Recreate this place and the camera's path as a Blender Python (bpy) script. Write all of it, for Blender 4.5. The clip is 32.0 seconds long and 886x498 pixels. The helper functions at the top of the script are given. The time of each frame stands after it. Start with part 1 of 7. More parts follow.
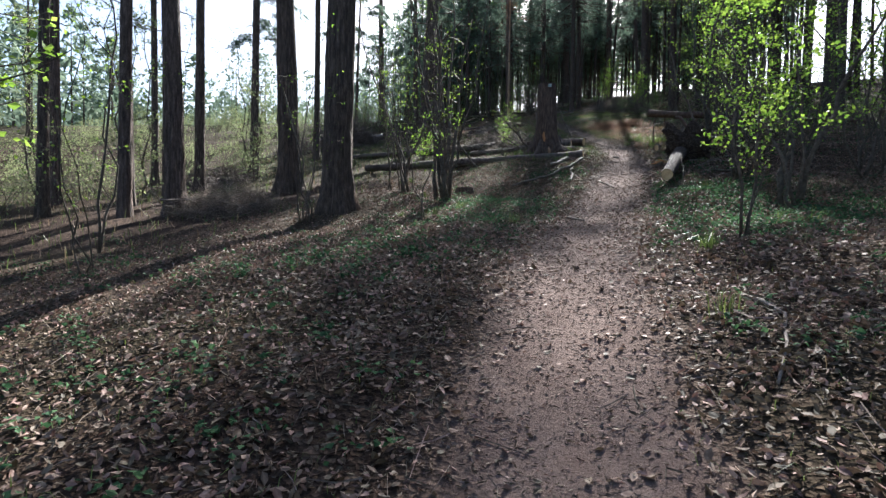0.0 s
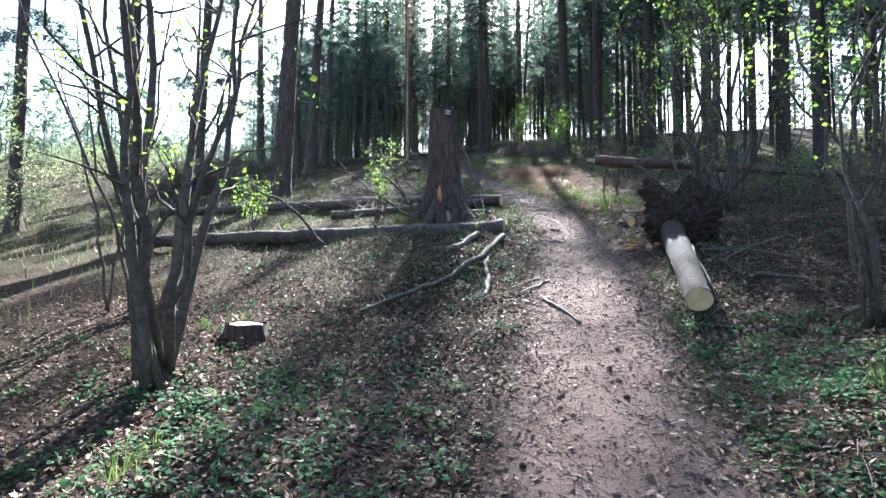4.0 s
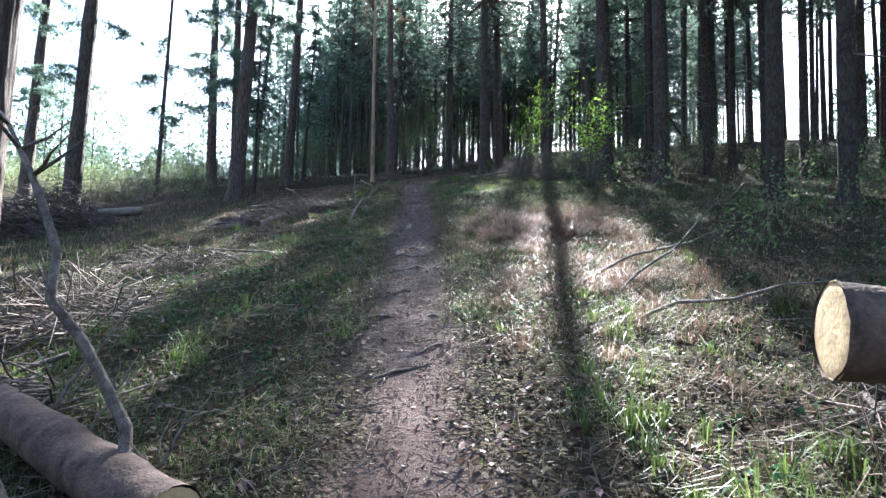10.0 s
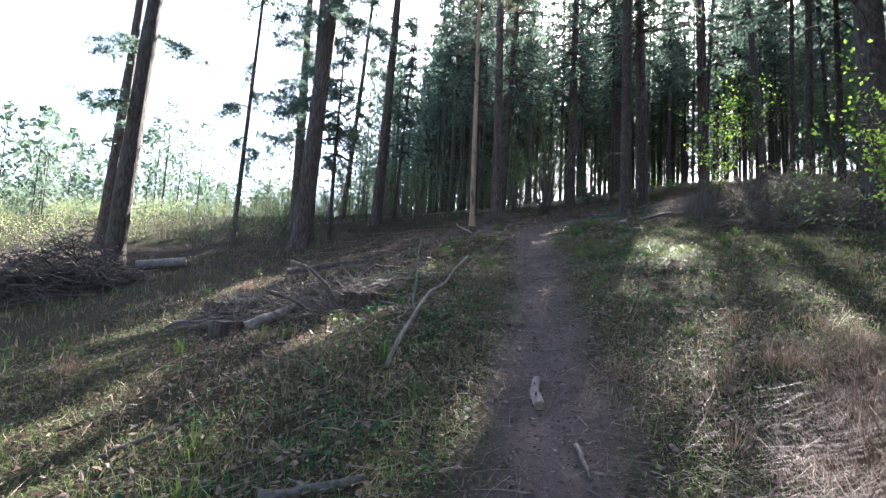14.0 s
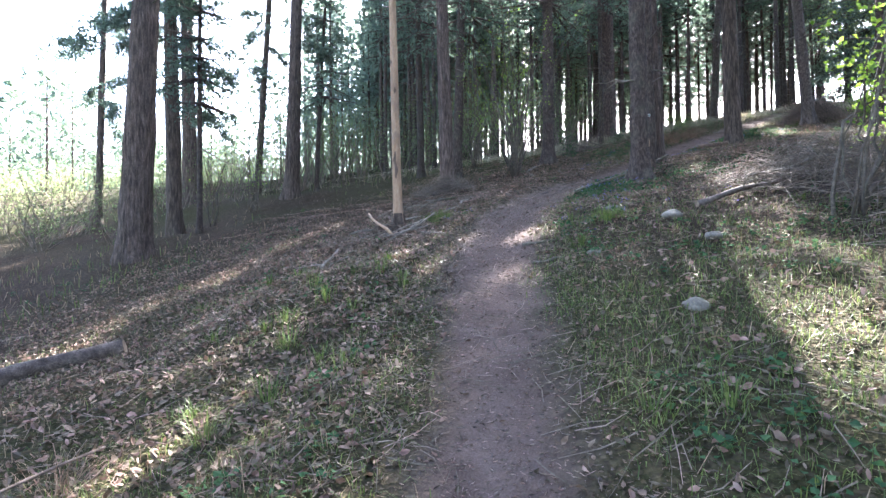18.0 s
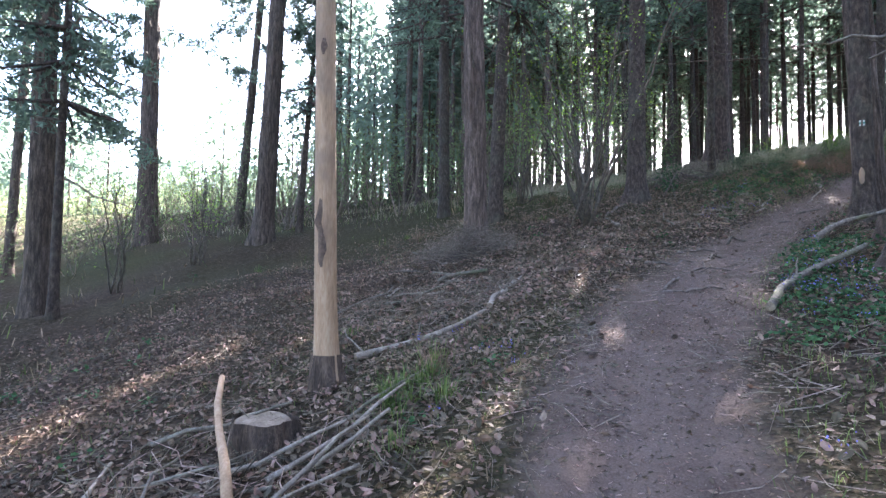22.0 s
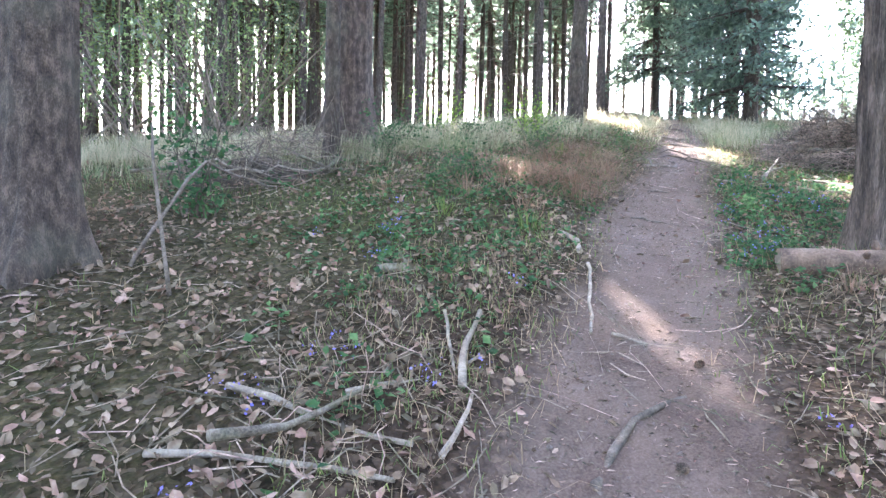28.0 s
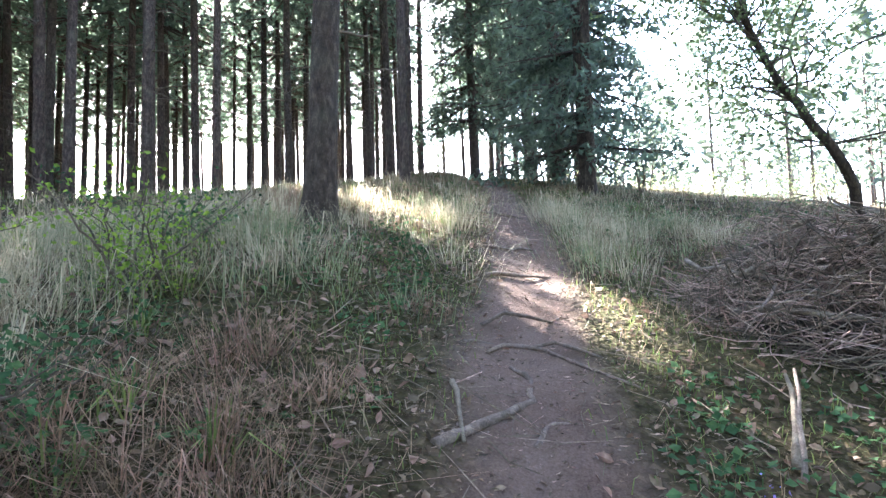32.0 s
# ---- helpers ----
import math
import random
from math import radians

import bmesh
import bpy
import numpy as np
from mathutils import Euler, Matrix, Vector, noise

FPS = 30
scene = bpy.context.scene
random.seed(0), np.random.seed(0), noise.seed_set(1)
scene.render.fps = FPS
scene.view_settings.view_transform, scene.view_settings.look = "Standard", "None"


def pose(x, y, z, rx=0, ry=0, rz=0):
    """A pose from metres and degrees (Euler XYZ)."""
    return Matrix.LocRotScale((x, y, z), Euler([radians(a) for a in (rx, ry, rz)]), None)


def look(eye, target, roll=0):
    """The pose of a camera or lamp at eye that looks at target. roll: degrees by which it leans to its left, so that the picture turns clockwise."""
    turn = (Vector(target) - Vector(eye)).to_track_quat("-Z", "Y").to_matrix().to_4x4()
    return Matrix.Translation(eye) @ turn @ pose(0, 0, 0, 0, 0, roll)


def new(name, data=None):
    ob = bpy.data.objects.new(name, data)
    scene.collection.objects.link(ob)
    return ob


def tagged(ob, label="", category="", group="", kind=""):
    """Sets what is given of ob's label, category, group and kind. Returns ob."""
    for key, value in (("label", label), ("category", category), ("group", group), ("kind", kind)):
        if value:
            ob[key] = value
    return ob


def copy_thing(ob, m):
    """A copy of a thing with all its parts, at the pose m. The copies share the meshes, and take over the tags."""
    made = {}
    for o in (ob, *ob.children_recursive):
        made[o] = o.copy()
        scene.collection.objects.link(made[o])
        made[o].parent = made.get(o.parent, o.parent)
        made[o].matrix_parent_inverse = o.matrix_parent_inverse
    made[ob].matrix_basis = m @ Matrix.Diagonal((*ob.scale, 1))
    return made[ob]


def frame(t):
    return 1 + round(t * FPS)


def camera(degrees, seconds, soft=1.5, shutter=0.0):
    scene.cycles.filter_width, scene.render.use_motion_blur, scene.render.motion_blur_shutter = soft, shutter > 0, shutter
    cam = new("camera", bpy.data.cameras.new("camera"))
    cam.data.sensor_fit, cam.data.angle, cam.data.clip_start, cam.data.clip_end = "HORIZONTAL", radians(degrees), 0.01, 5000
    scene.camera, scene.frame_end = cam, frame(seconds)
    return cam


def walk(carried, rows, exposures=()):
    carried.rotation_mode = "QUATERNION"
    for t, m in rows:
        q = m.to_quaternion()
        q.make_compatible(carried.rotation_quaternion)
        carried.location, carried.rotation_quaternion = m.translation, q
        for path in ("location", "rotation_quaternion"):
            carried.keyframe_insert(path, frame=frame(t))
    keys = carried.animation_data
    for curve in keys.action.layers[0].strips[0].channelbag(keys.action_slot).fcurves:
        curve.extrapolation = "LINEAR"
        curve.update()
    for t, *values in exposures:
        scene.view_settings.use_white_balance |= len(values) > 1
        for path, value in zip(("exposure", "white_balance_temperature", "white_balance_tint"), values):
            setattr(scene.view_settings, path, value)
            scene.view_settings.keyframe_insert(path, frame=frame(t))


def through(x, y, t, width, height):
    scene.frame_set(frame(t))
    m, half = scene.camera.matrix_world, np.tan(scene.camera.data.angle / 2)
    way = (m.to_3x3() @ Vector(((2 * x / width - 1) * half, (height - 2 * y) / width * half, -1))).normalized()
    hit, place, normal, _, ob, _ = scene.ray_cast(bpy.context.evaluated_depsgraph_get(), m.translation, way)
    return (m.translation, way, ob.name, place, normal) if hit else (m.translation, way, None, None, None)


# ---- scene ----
cam = camera(79.0, 32.0, soft=1.45)
PATH = [
    (0, (0.001, 0.000, 1.501), (-0.005, 1.999, 1.433), 0.8),
    (0.5, (0.241, 0.858, 1.676), (0.266, 2.856, 1.582), -0.3),
    (1, (0.409, 1.758, 1.897), (0.491, 3.756, 1.874), 0.8),
    (1.5, (0.564, 2.598, 2.093), (0.747, 4.590, 2.106), -0.7),
    (2, (0.749, 3.395, 2.310), (0.900, 5.389, 2.348), -1.0),
    (2.5, (0.894, 4.148, 2.570), (1.009, 6.143, 2.649), 0.0),
    (3, (0.959, 4.912, 2.820), (1.138, 6.903, 2.881), -0.6),
    (3.5, (1.130, 5.743, 2.934), (1.370, 7.727, 3.019), 0.2),
    (5.5, (2.738, 9.327, 3.294), (3.237, 11.263, 3.340), -2.6),
    (6, (3.030, 10.160, 3.635), (3.475, 12.109, 3.691), -1.8),
    (6.5, (3.443, 10.962, 3.836), (3.911, 12.906, 3.812), -4.3),
    (7, (3.865, 11.818, 4.085), (4.412, 13.740, 4.004), -5.2),
    (7.5, (4.316, 12.523, 4.265), (4.912, 14.429, 4.159), -7.9),
    (8, (4.615, 13.230, 4.467), (5.187, 15.143, 4.355), -7.9),
    (8.5, (4.910, 13.928, 4.711), (5.405, 15.863, 4.611), -6.4),
    (9, (5.172, 14.617, 5.010), (5.544, 16.582, 4.983), -4.2),
    (9.5, (5.228, 15.267, 5.224), (5.497, 17.246, 5.329), 1.0),
    (10, (5.400, 16.045, 5.402), (5.564, 18.034, 5.527), 1.0),
    (10.5, (5.457, 16.644, 5.558), (5.477, 18.636, 5.740), 2.3),
    (11, (5.452, 17.405, 5.706), (5.337, 19.390, 5.921), 1.8),
    (11.5, (5.413, 18.218, 5.897), (5.212, 20.198, 6.099), 1.4),
    (12, (5.359, 19.059, 6.086), (5.139, 21.040, 6.254), 1.6),
    (12.5, (5.406, 19.795, 6.260), (5.193, 21.781, 6.354), 0.0),
    (13, (5.373, 20.502, 6.480), (5.142, 22.486, 6.586), 2.9),
    (13.5, (5.386, 21.118, 6.651), (5.163, 23.097, 6.831), 2.0),
    (14, (5.347, 21.790, 6.858), (5.110, 23.763, 7.084), 2.9),
    (14.5, (5.312, 22.465, 7.053), (5.116, 24.441, 7.288), 2.1),
    (16.5, (5.617, 25.588, 7.844), (5.564, 27.587, 7.884), 1.0),
    (17, (5.627, 26.368, 8.095), (5.525, 28.365, 8.150), 1.3),
    (17.5, (5.692, 27.106, 8.267), (5.550, 29.101, 8.276), 0.4),
    (18, (5.749, 27.873, 8.562), (5.613, 29.868, 8.592), -0.7),
    (18.5, (5.843, 28.523, 8.725), (5.679, 30.506, 8.930), -2.1),
    (19, (5.773, 29.213, 8.866), (5.503, 31.177, 9.129), 1.2),
    (19.5, (5.786, 29.939, 8.969), (5.510, 31.908, 9.184), 1.3),
    (20, (5.808, 30.751, 9.125), (5.557, 32.729, 9.286), 1.5),
    (20.5, (5.781, 31.502, 9.311), (5.541, 33.481, 9.477), 2.0),
    (21, (5.779, 32.251, 9.548), (5.480, 34.222, 9.712), 2.0),
    (21.5, (5.697, 32.968, 9.780), (5.356, 34.933, 9.936), 2.4),
    (22, (5.692, 33.769, 9.919), (5.392, 35.744, 10.024), 0.8),
    (22.5, (5.680, 34.503, 10.051), (5.489, 36.490, 10.177), 0.7),
    (23, (5.753, 35.236, 10.234), (5.691, 37.230, 10.380), -1.7),
    (23.5, (5.956, 36.062, 10.337), (6.035, 38.055, 10.482), -2.1),
    (24, (6.158, 36.762, 10.463), (6.372, 38.745, 10.607), -2.4),
    (24.5, (6.274, 37.285, 10.611), (6.450, 39.272, 10.753), -0.7),
    (26.5, (7.269, 39.338, 11.244), (7.586, 41.312, 11.250), 3.6),
    (27, (7.730, 40.408, 11.374), (8.287, 42.328, 11.387), 2.9),
    (27.5, (8.251, 41.137, 11.566), (9.003, 42.991, 11.571), 0.2),
    (28, (8.744, 41.877, 11.785), (9.625, 43.671, 11.731), 1.1),
    (28.5, (9.180, 42.595, 12.098), (10.194, 44.312, 11.955), 1.7),
    (29, (9.761, 43.224, 12.367), (10.919, 44.844, 12.183), 1.1),
    (29.5, (10.333, 43.778, 12.535), (11.646, 45.282, 12.413), -0.3),
    (30, (11.006, 44.143, 12.616), (12.416, 45.560, 12.582), -2.6),
    (30.5, (11.511, 44.457, 12.736), (13.006, 45.785, 12.744), -3.0),
    (31, (11.985, 44.690, 12.822), (13.545, 45.939, 12.911), -4.1),
    (31.5, (12.264, 44.928, 12.952), (13.649, 46.367, 13.064), -0.5),
    (32, (12.471, 45.234, 13.202), (13.844, 46.684, 13.311), -1.6),
]
walk(cam, [(t, look(eye, target, roll)) for t, eye, target, roll in PATH], exposures=[(0, 2.35, 6000, 10), (1, 2.90, 5600, 8), (2, 3.10, 5500, 8), (3, 3.40, 5600, 8), (5.5, 3.50, 5600, 10), (7, 3.95, 5700, 12), (8, 4.25, 5700, 12), (9, 4.00, 5600, 9), (10, 3.45, 5600, 8), (12, 3.10, 5900, 12), (14, 3.60, 6000, 14), (16.5, 4.40, 6100, 16), (18, 4.80, 6100, 16), (19, 3.90, 6100, 17), (20, 4.05, 6100, 17), (21, 4.50, 6000, 17), (23, 5.10, 6200, 16), (24, 5.30, 6200, 16), (27, 6.20, 6300, 16), (28.5, 6.35, 6400, 15), (30, 5.90, 6400, 14), (31, 5.40, 6300, 14), (32, 5.50, 6300, 14)])


# ---- daylight: low spring sun ahead of the walk, hazy sky ----
SUN_AZ, SUN_EL = -14.5, 38.0      # degrees left of +y, degrees up
world = bpy.data.worlds.new("sky")
scene.world = world
world.use_nodes = True
wn = world.node_tree
sky = wn.nodes.new("ShaderNodeTexSky")
sky.sky_type, sky.sun_disc = "NISHITA", False
sky.sun_elevation, sky.sun_rotation = radians(SUN_EL), radians(-SUN_AZ)
sky.air_density, sky.dust_density, sky.ozone_density, sky.altitude = 1.0, 3.0, 1.0, 300
wn.nodes["Background"].inputs["Strength"].default_value = 0.055
wn.links.new(sky.outputs["Color"], wn.nodes["Background"].inputs["Color"])
sun_data = bpy.data.lights.new("sun", "SUN")
sun_data.energy, sun_data.angle, sun_data.color = 5.0, radians(0.55), (1.0, 0.95, 0.87)
sun = new("sun", sun_data)
sun_dir = Vector((-math.sin(radians(SUN_AZ)) * math.cos(radians(SUN_EL)), math.cos(radians(SUN_AZ)) * math.cos(radians(SUN_EL)), math.sin(radians(SUN_EL))))
sun.matrix_world = look(Vector((0, 60, 60)), Vector((0, 60, 60)) - sun_dir)


# ---- materials ----
def material(name, colors, scale=8.0, stretch=(1, 1, 1), rough=0.85, bump=0.4, fine=7.0, island=0.0, vary=0.0, through=0.0, spec=0.3, dist=0.02, detail=6.0, patch=0.0, patch_color=(0.1, 0.12, 0.05), patch_scale=1.3):
    """Noise at two scales through a colour ramp, with relief; island and vary change the tone from piece to piece; through lets light pass a leaf."""
    m = bpy.data.materials.new(name)
    m.use_nodes = True
    nt = m.node_tree
    n, l = nt.nodes, nt.links
    bsdf = n["Principled BSDF"]
    co = n.new("ShaderNodeTexCoord")
    mp = n.new("ShaderNodeMapping")
    mp.inputs["Scale"].default_value = stretch
    l.new(co.outputs["Object"], mp.inputs["Vector"])
    big = n.new("ShaderNodeTexNoise")
    big.inputs["Scale"].default_value, big.inputs["Detail"].default_value = scale, detail
    big.inputs["Roughness"].default_value = 0.62
    small = n.new("ShaderNodeTexNoise")
    small.inputs["Scale"].default_value, small.inputs["Detail"].default_value = scale * fine, 3.0
    for t in (big, small):
        l.new(mp.outputs["Vector"], t.inputs["Vector"])
    mix = n.new("ShaderNodeMix")
    mix.inputs["Factor"].default_value = 0.35
    l.new(big.outputs["Fac"], mix.inputs["A"])
    l.new(small.outputs["Fac"], mix.inputs["B"])
    ramp = n.new("ShaderNodeValToRGB")
    els = ramp.color_ramp.elements
    lo, hi = 0.34, 0.66
    els[0].position, els[0].color = lo, (*colors[0], 1)
    els[1].position, els[1].color = hi, (*colors[-1], 1)
    for k, c in enumerate(colors[1:-1]):
        e = els.new(lo + (hi - lo) * (k + 1) / (len(colors) - 1))
        e.color = (*c, 1)
    l.new(mix.outputs["Result"], ramp.inputs["Fac"])
    color = ramp.outputs["Color"]
    if patch > 0:
        pn = n.new("ShaderNodeTexNoise")
        pn.inputs["Scale"].default_value, pn.inputs["Detail"].default_value = patch_scale, 4.0
        l.new(co.outputs["Object"], pn.inputs["Vector"])
        pr = n.new("ShaderNodeMapRange")
        pr.inputs["From Min"].default_value, pr.inputs["From Max"].default_value = 0.5, 0.68
        pr.inputs["To Max"].default_value = patch
        l.new(pn.outputs["Fac"], pr.inputs["Value"])
        pm = n.new("ShaderNodeMix")
        pm.data_type = "RGBA"
        pm.inputs["B"].default_value = (*patch_color, 1)
        l.new(pr.outputs["Result"], pm.inputs["Factor"])
        l.new(color, pm.inputs["A"])
        color = pm.outputs["Result"]
    if island or vary:
        hsv = n.new("ShaderNodeHueSaturation")
        mr = n.new("ShaderNodeMapRange")
        d = island or vary
        mr.inputs["To Min"].default_value, mr.inputs["To Max"].default_value = 1 - d, 1 + d
        src = n.new("ShaderNodeNewGeometry").outputs["Random Per Island"] if island else n.new("ShaderNodeObjectInfo").outputs["Random"]
        l.new(src, mr.inputs["Value"])
        l.new(mr.outputs["Result"], hsv.inputs["Value"])
        mh = n.new("ShaderNodeMapRange")
        mh.inputs["To Min"].default_value, mh.inputs["To Max"].default_value = 0.5 + d * 0.05, 0.5 - d * 0.05
        l.new(src, mh.inputs["Value"])
        l.new(mh.outputs["Result"], hsv.inputs["Hue"])
        l.new(color, hsv.inputs["Color"])
        color = hsv.outputs["Color"]
    l.new(color, bsdf.inputs["Base Color"])
    bsdf.inputs["Roughness"].default_value = rough
    bsdf.inputs["Specular IOR Level"].default_value = spec
    if bump:
        b = n.new("ShaderNodeBump")
        b.inputs["Strength"].default_value, b.inputs["Distance"].default_value = bump, dist
        l.new(mix.outputs["Result"], b.inputs["Height"])
        l.new(b.outputs["Normal"], bsdf.inputs["Normal"])
    if through:
        tr = n.new("ShaderNodeBsdfTranslucent")
        ms = n.new("ShaderNodeMixShader")
        ms.inputs["Fac"].default_value = through
        l.new(color, tr.inputs["Color"])
        l.new(bsdf.outputs["BSDF"], ms.inputs[1])
        l.new(tr.outputs["BSDF"], ms.inputs[2])
        l.new(ms.outputs["Shader"], n["Material Output"].inputs["Surface"])
    return m


M_PINE = material("pine_bark", [(0.014, 0.01, 0.008), (0.08, 0.057, 0.046), (0.21, 0.155, 0.126)], 7, (3.2, 3.2, 0.5), bump=1.0, dist=0.06, vary=0.22)
M_SPRUCE = material("spruce_bark", [(0.01, 0.007, 0.006), (0.05, 0.035, 0.028), (0.13, 0.096, 0.079)], 14, (1.7, 1.7, 0.75), bump=1.0, dist=0.04, vary=0.25, patch=0.35, patch_color=(0.1, 0.1, 0.075), patch_scale=2.5)
M_PALESPRUCE = material("pale_spruce_bark", [(0.018, 0.013, 0.011), (0.078, 0.059, 0.052), (0.165, 0.133, 0.12)], 15, (1.6, 1.6, 0.8), bump=0.9, dist=0.03, patch=0.3, patch_color=(0.1, 0.075, 0.065), patch_scale=2.0)
M_STUMP = material("old_stump_bark", [(0.016, 0.012, 0.01), (0.07, 0.046, 0.035), (0.16, 0.112, 0.085)], 8, (3.0, 3.0, 0.45), bump=1.0, dist=0.05)
M_FALLENBARK = material("fallen_trunk_bark", [(0.01, 0.008, 0.007), (0.034, 0.025, 0.021), (0.08, 0.062, 0.053)], 24, (1, 1, 1), bump=1.0, dist=0.04)
M_LOGBARK = material("log_bark", [(0.02, 0.014, 0.011), (0.072, 0.052, 0.042), (0.15, 0.116, 0.097)], 13, (1, 1, 1), bump=1.0, dist=0.03, patch=0.4, patch_color=(0.1, 0.11, 0.05), patch_scale=2.2)
M_REDBARK = material("red_log_bark", [(0.026, 0.017, 0.013), (0.085, 0.054, 0.041), (0.17, 0.115, 0.086)], 10, (1, 1, 1), bump=0.8, patch=0.3, patch_color=(0.2, 0.13, 0.09), patch_scale=4)
M_CUT = material("sawn_wood", [(0.42, 0.29, 0.15), (0.56, 0.4, 0.22), (0.66, 0.5, 0.3)], 11, (1, 1, 1), rough=0.7, bump=0.25)
M_CUTOLD = material("weathered_sawn_wood", [(0.1, 0.072, 0.052), (0.2, 0.15, 0.11), (0.32, 0.25, 0.19)], 11, rough=0.75, bump=0.3)
M_BARE = material("bare_wood", [(0.2, 0.12, 0.07), (0.32, 0.2, 0.125), (0.42, 0.29, 0.195)], 5, (3, 3, 0.5), rough=0.7, bump=0.3, patch=0.7, patch_color=(0.15, 0.1, 0.075), patch_scale=2.2)
M_RAW = material("torn_wood", [(0.3, 0.12, 0.045), (0.42, 0.19, 0.075), (0.5, 0.27, 0.12)], 9, (2, 2, 0.5), rough=0.7, bump=0.3)
M_DEADBRANCH = material("dead_branch_bark", [(0.04, 0.032, 0.026), (0.12, 0.097, 0.08), (0.23, 0.195, 0.165)], 22, bump=0.8, vary=0.3, patch=0.45, patch_color=(0.07, 0.085, 0.03), patch_scale=3.5)
M_PALEBRANCH = material("pale_branch_wood", [(0.08, 0.062, 0.048), (0.17, 0.14, 0.115), (0.3, 0.255, 0.215)], 18, bump=0.7, vary=0.25, patch=0.5, patch_color=(0.11, 0.085, 0.065), patch_scale=5)
M_TWIG = material("twig_bark", [(0.06, 0.045, 0.036), (0.14, 0.11, 0.085), (0.22, 0.18, 0.14)], 20, bump=0.2, island=0.45)
M_STRAWTWIG = material("brushwood", [(0.07, 0.05, 0.038), (0.16, 0.122, 0.094), (0.3, 0.24, 0.185)], 18, bump=0.2, island=0.8)
M_ROOT = material("surface_root_bark", [(0.035, 0.027, 0.022), (0.095, 0.074, 0.062), (0.18, 0.145, 0.125)], 20, bump=0.4, vary=0.2)
M_EARTH = material("root_plate_earth", [(0.012, 0.008, 0.006), (0.045, 0.03, 0.022), (0.12, 0.085, 0.062)], 20, bump=1.0, dist=0.06)
M_STEM = material("hazel_bark", [(0.03, 0.024, 0.018), (0.075, 0.06, 0.046), (0.14, 0.115, 0.09)], 16, bump=0.3, vary=0.25)
M_LEAF = material("spring_leaf", [(0.11, 0.19, 0.025), (0.18, 0.29, 0.04), (0.27, 0.39, 0.07)], 6, bump=0, island=0.3, through=0.55, rough=0.5)
# spruce green lightened and turned bluish to stand for haze in the stand
M_NEEDLE = material("spruce_needles", [(0.07, 0.105, 0.078), (0.11, 0.155, 0.115), (0.155, 0.205, 0.155)], 3, bump=0, island=0.35, through=0.6, rough=0.6)
M_PINENEEDLE = material("pine_needles", [(0.035, 0.07, 0.035), (0.06, 0.11, 0.055), (0.09, 0.15, 0.075)], 3, bump=0, island=0.35, through=0.35, rough=0.6)
M_DEADNEEDLE = material("dead_needles", [(0.12, 0.06, 0.035), (0.2, 0.11, 0.065), (0.27, 0.17, 0.1)], 3, bump=0, island=0.3, through=0.2)
# distant foliage made pale: the valley haze is put into its colour
M_HAZE = material("hazed_far_foliage", [(0.1, 0.14, 0.105), (0.145, 0.195, 0.14), (0.2, 0.25, 0.17)], 0.4, bump=0, island=0.25, through=0.3)
# paler copy of the spruce needles, with distance haze in the colour
M_FARNEEDLE = material("hazed_far_needles", [(0.1, 0.145, 0.115), (0.15, 0.205, 0.16), (0.21, 0.265, 0.2)], 0.5, bump=0, island=0.3, through=0.5, rough=0.6)
M_FARLEAF = material("far_young_leaves", [(0.15, 0.185, 0.08), (0.23, 0.27, 0.125), (0.32, 0.345, 0.185)], 0.6, bump=0, island=0.3, through=0.45)
M_YOUNG = material("young_growth_leaves", [(0.08, 0.12, 0.05), (0.14, 0.19, 0.08), (0.22, 0.27, 0.12)], 0.6, bump=0, island=0.3, through=0.45)
M_FARTREE = material("distant_tree_foliage", [(0.05, 0.068, 0.055), (0.075, 0.1, 0.08), (0.11, 0.135, 0.105)], 0.4, bump=0, island=0.25, through=0.3)
M_PALEGRASS = material("pale_crest_grass", [(0.24, 0.21, 0.14), (0.38, 0.335, 0.235), (0.52, 0.46, 0.34)], 4, bump=0, island=0.35, through=0.4, rough=0.7)
M_MEADOW = material("grey_green_grass", [(0.1, 0.13, 0.07), (0.17, 0.2, 0.11), (0.26, 0.29, 0.17)], 4, bump=0, island=0.35, through=0.4, rough=0.6)
M_LITTER = material("dead_leaves", [(0.055, 0.035, 0.024), (0.14, 0.095, 0.067), (0.28, 0.21, 0.155)], 4, bump=0, island=0.65, through=0.12, rough=0.7)
M_GRASS = material("green_grass", [(0.05, 0.08, 0.02), (0.09, 0.13, 0.034), (0.15, 0.19, 0.058)], 4, bump=0, island=0.4, through=0.4, rough=0.5)
M_STRAW = material("dry_grass", [(0.12, 0.085, 0.05), (0.21, 0.155, 0.095), (0.32, 0.25, 0.165)], 4, bump=0, island=0.4, through=0.3, rough=0.6)
M_REDSTRAW = material("dead_bracken_grass", [(0.1, 0.06, 0.038), (0.19, 0.122, 0.082), (0.3, 0.21, 0.15)], 4, bump=0, island=0.45, through=0.3, rough=0.6)
M_HERB = material("ground_ivy_leaves", [(0.025, 0.06, 0.029), (0.045, 0.1, 0.043), (0.085, 0.155, 0.068)], 5, bump=0, island=0.45, through=0.35, rough=0.75, spec=0.12)
M_VIOLET = material("violet_petals", [(0.1, 0.085, 0.3), (0.17, 0.145, 0.42), (0.26, 0.23, 0.52)], 5, bump=0, island=0.3, through=0.3)
M_STONE = material("pale_stone", [(0.07, 0.064, 0.05), (0.14, 0.125, 0.105), (0.23, 0.205, 0.175)], 9, bump=0.5, vary=0.2)
M_CONE = material("pine_cone_scales", [(0.03, 0.022, 0.018), (0.08, 0.055, 0.042), (0.15, 0.1, 0.075)], 30, bump=0.6, island=0.3)
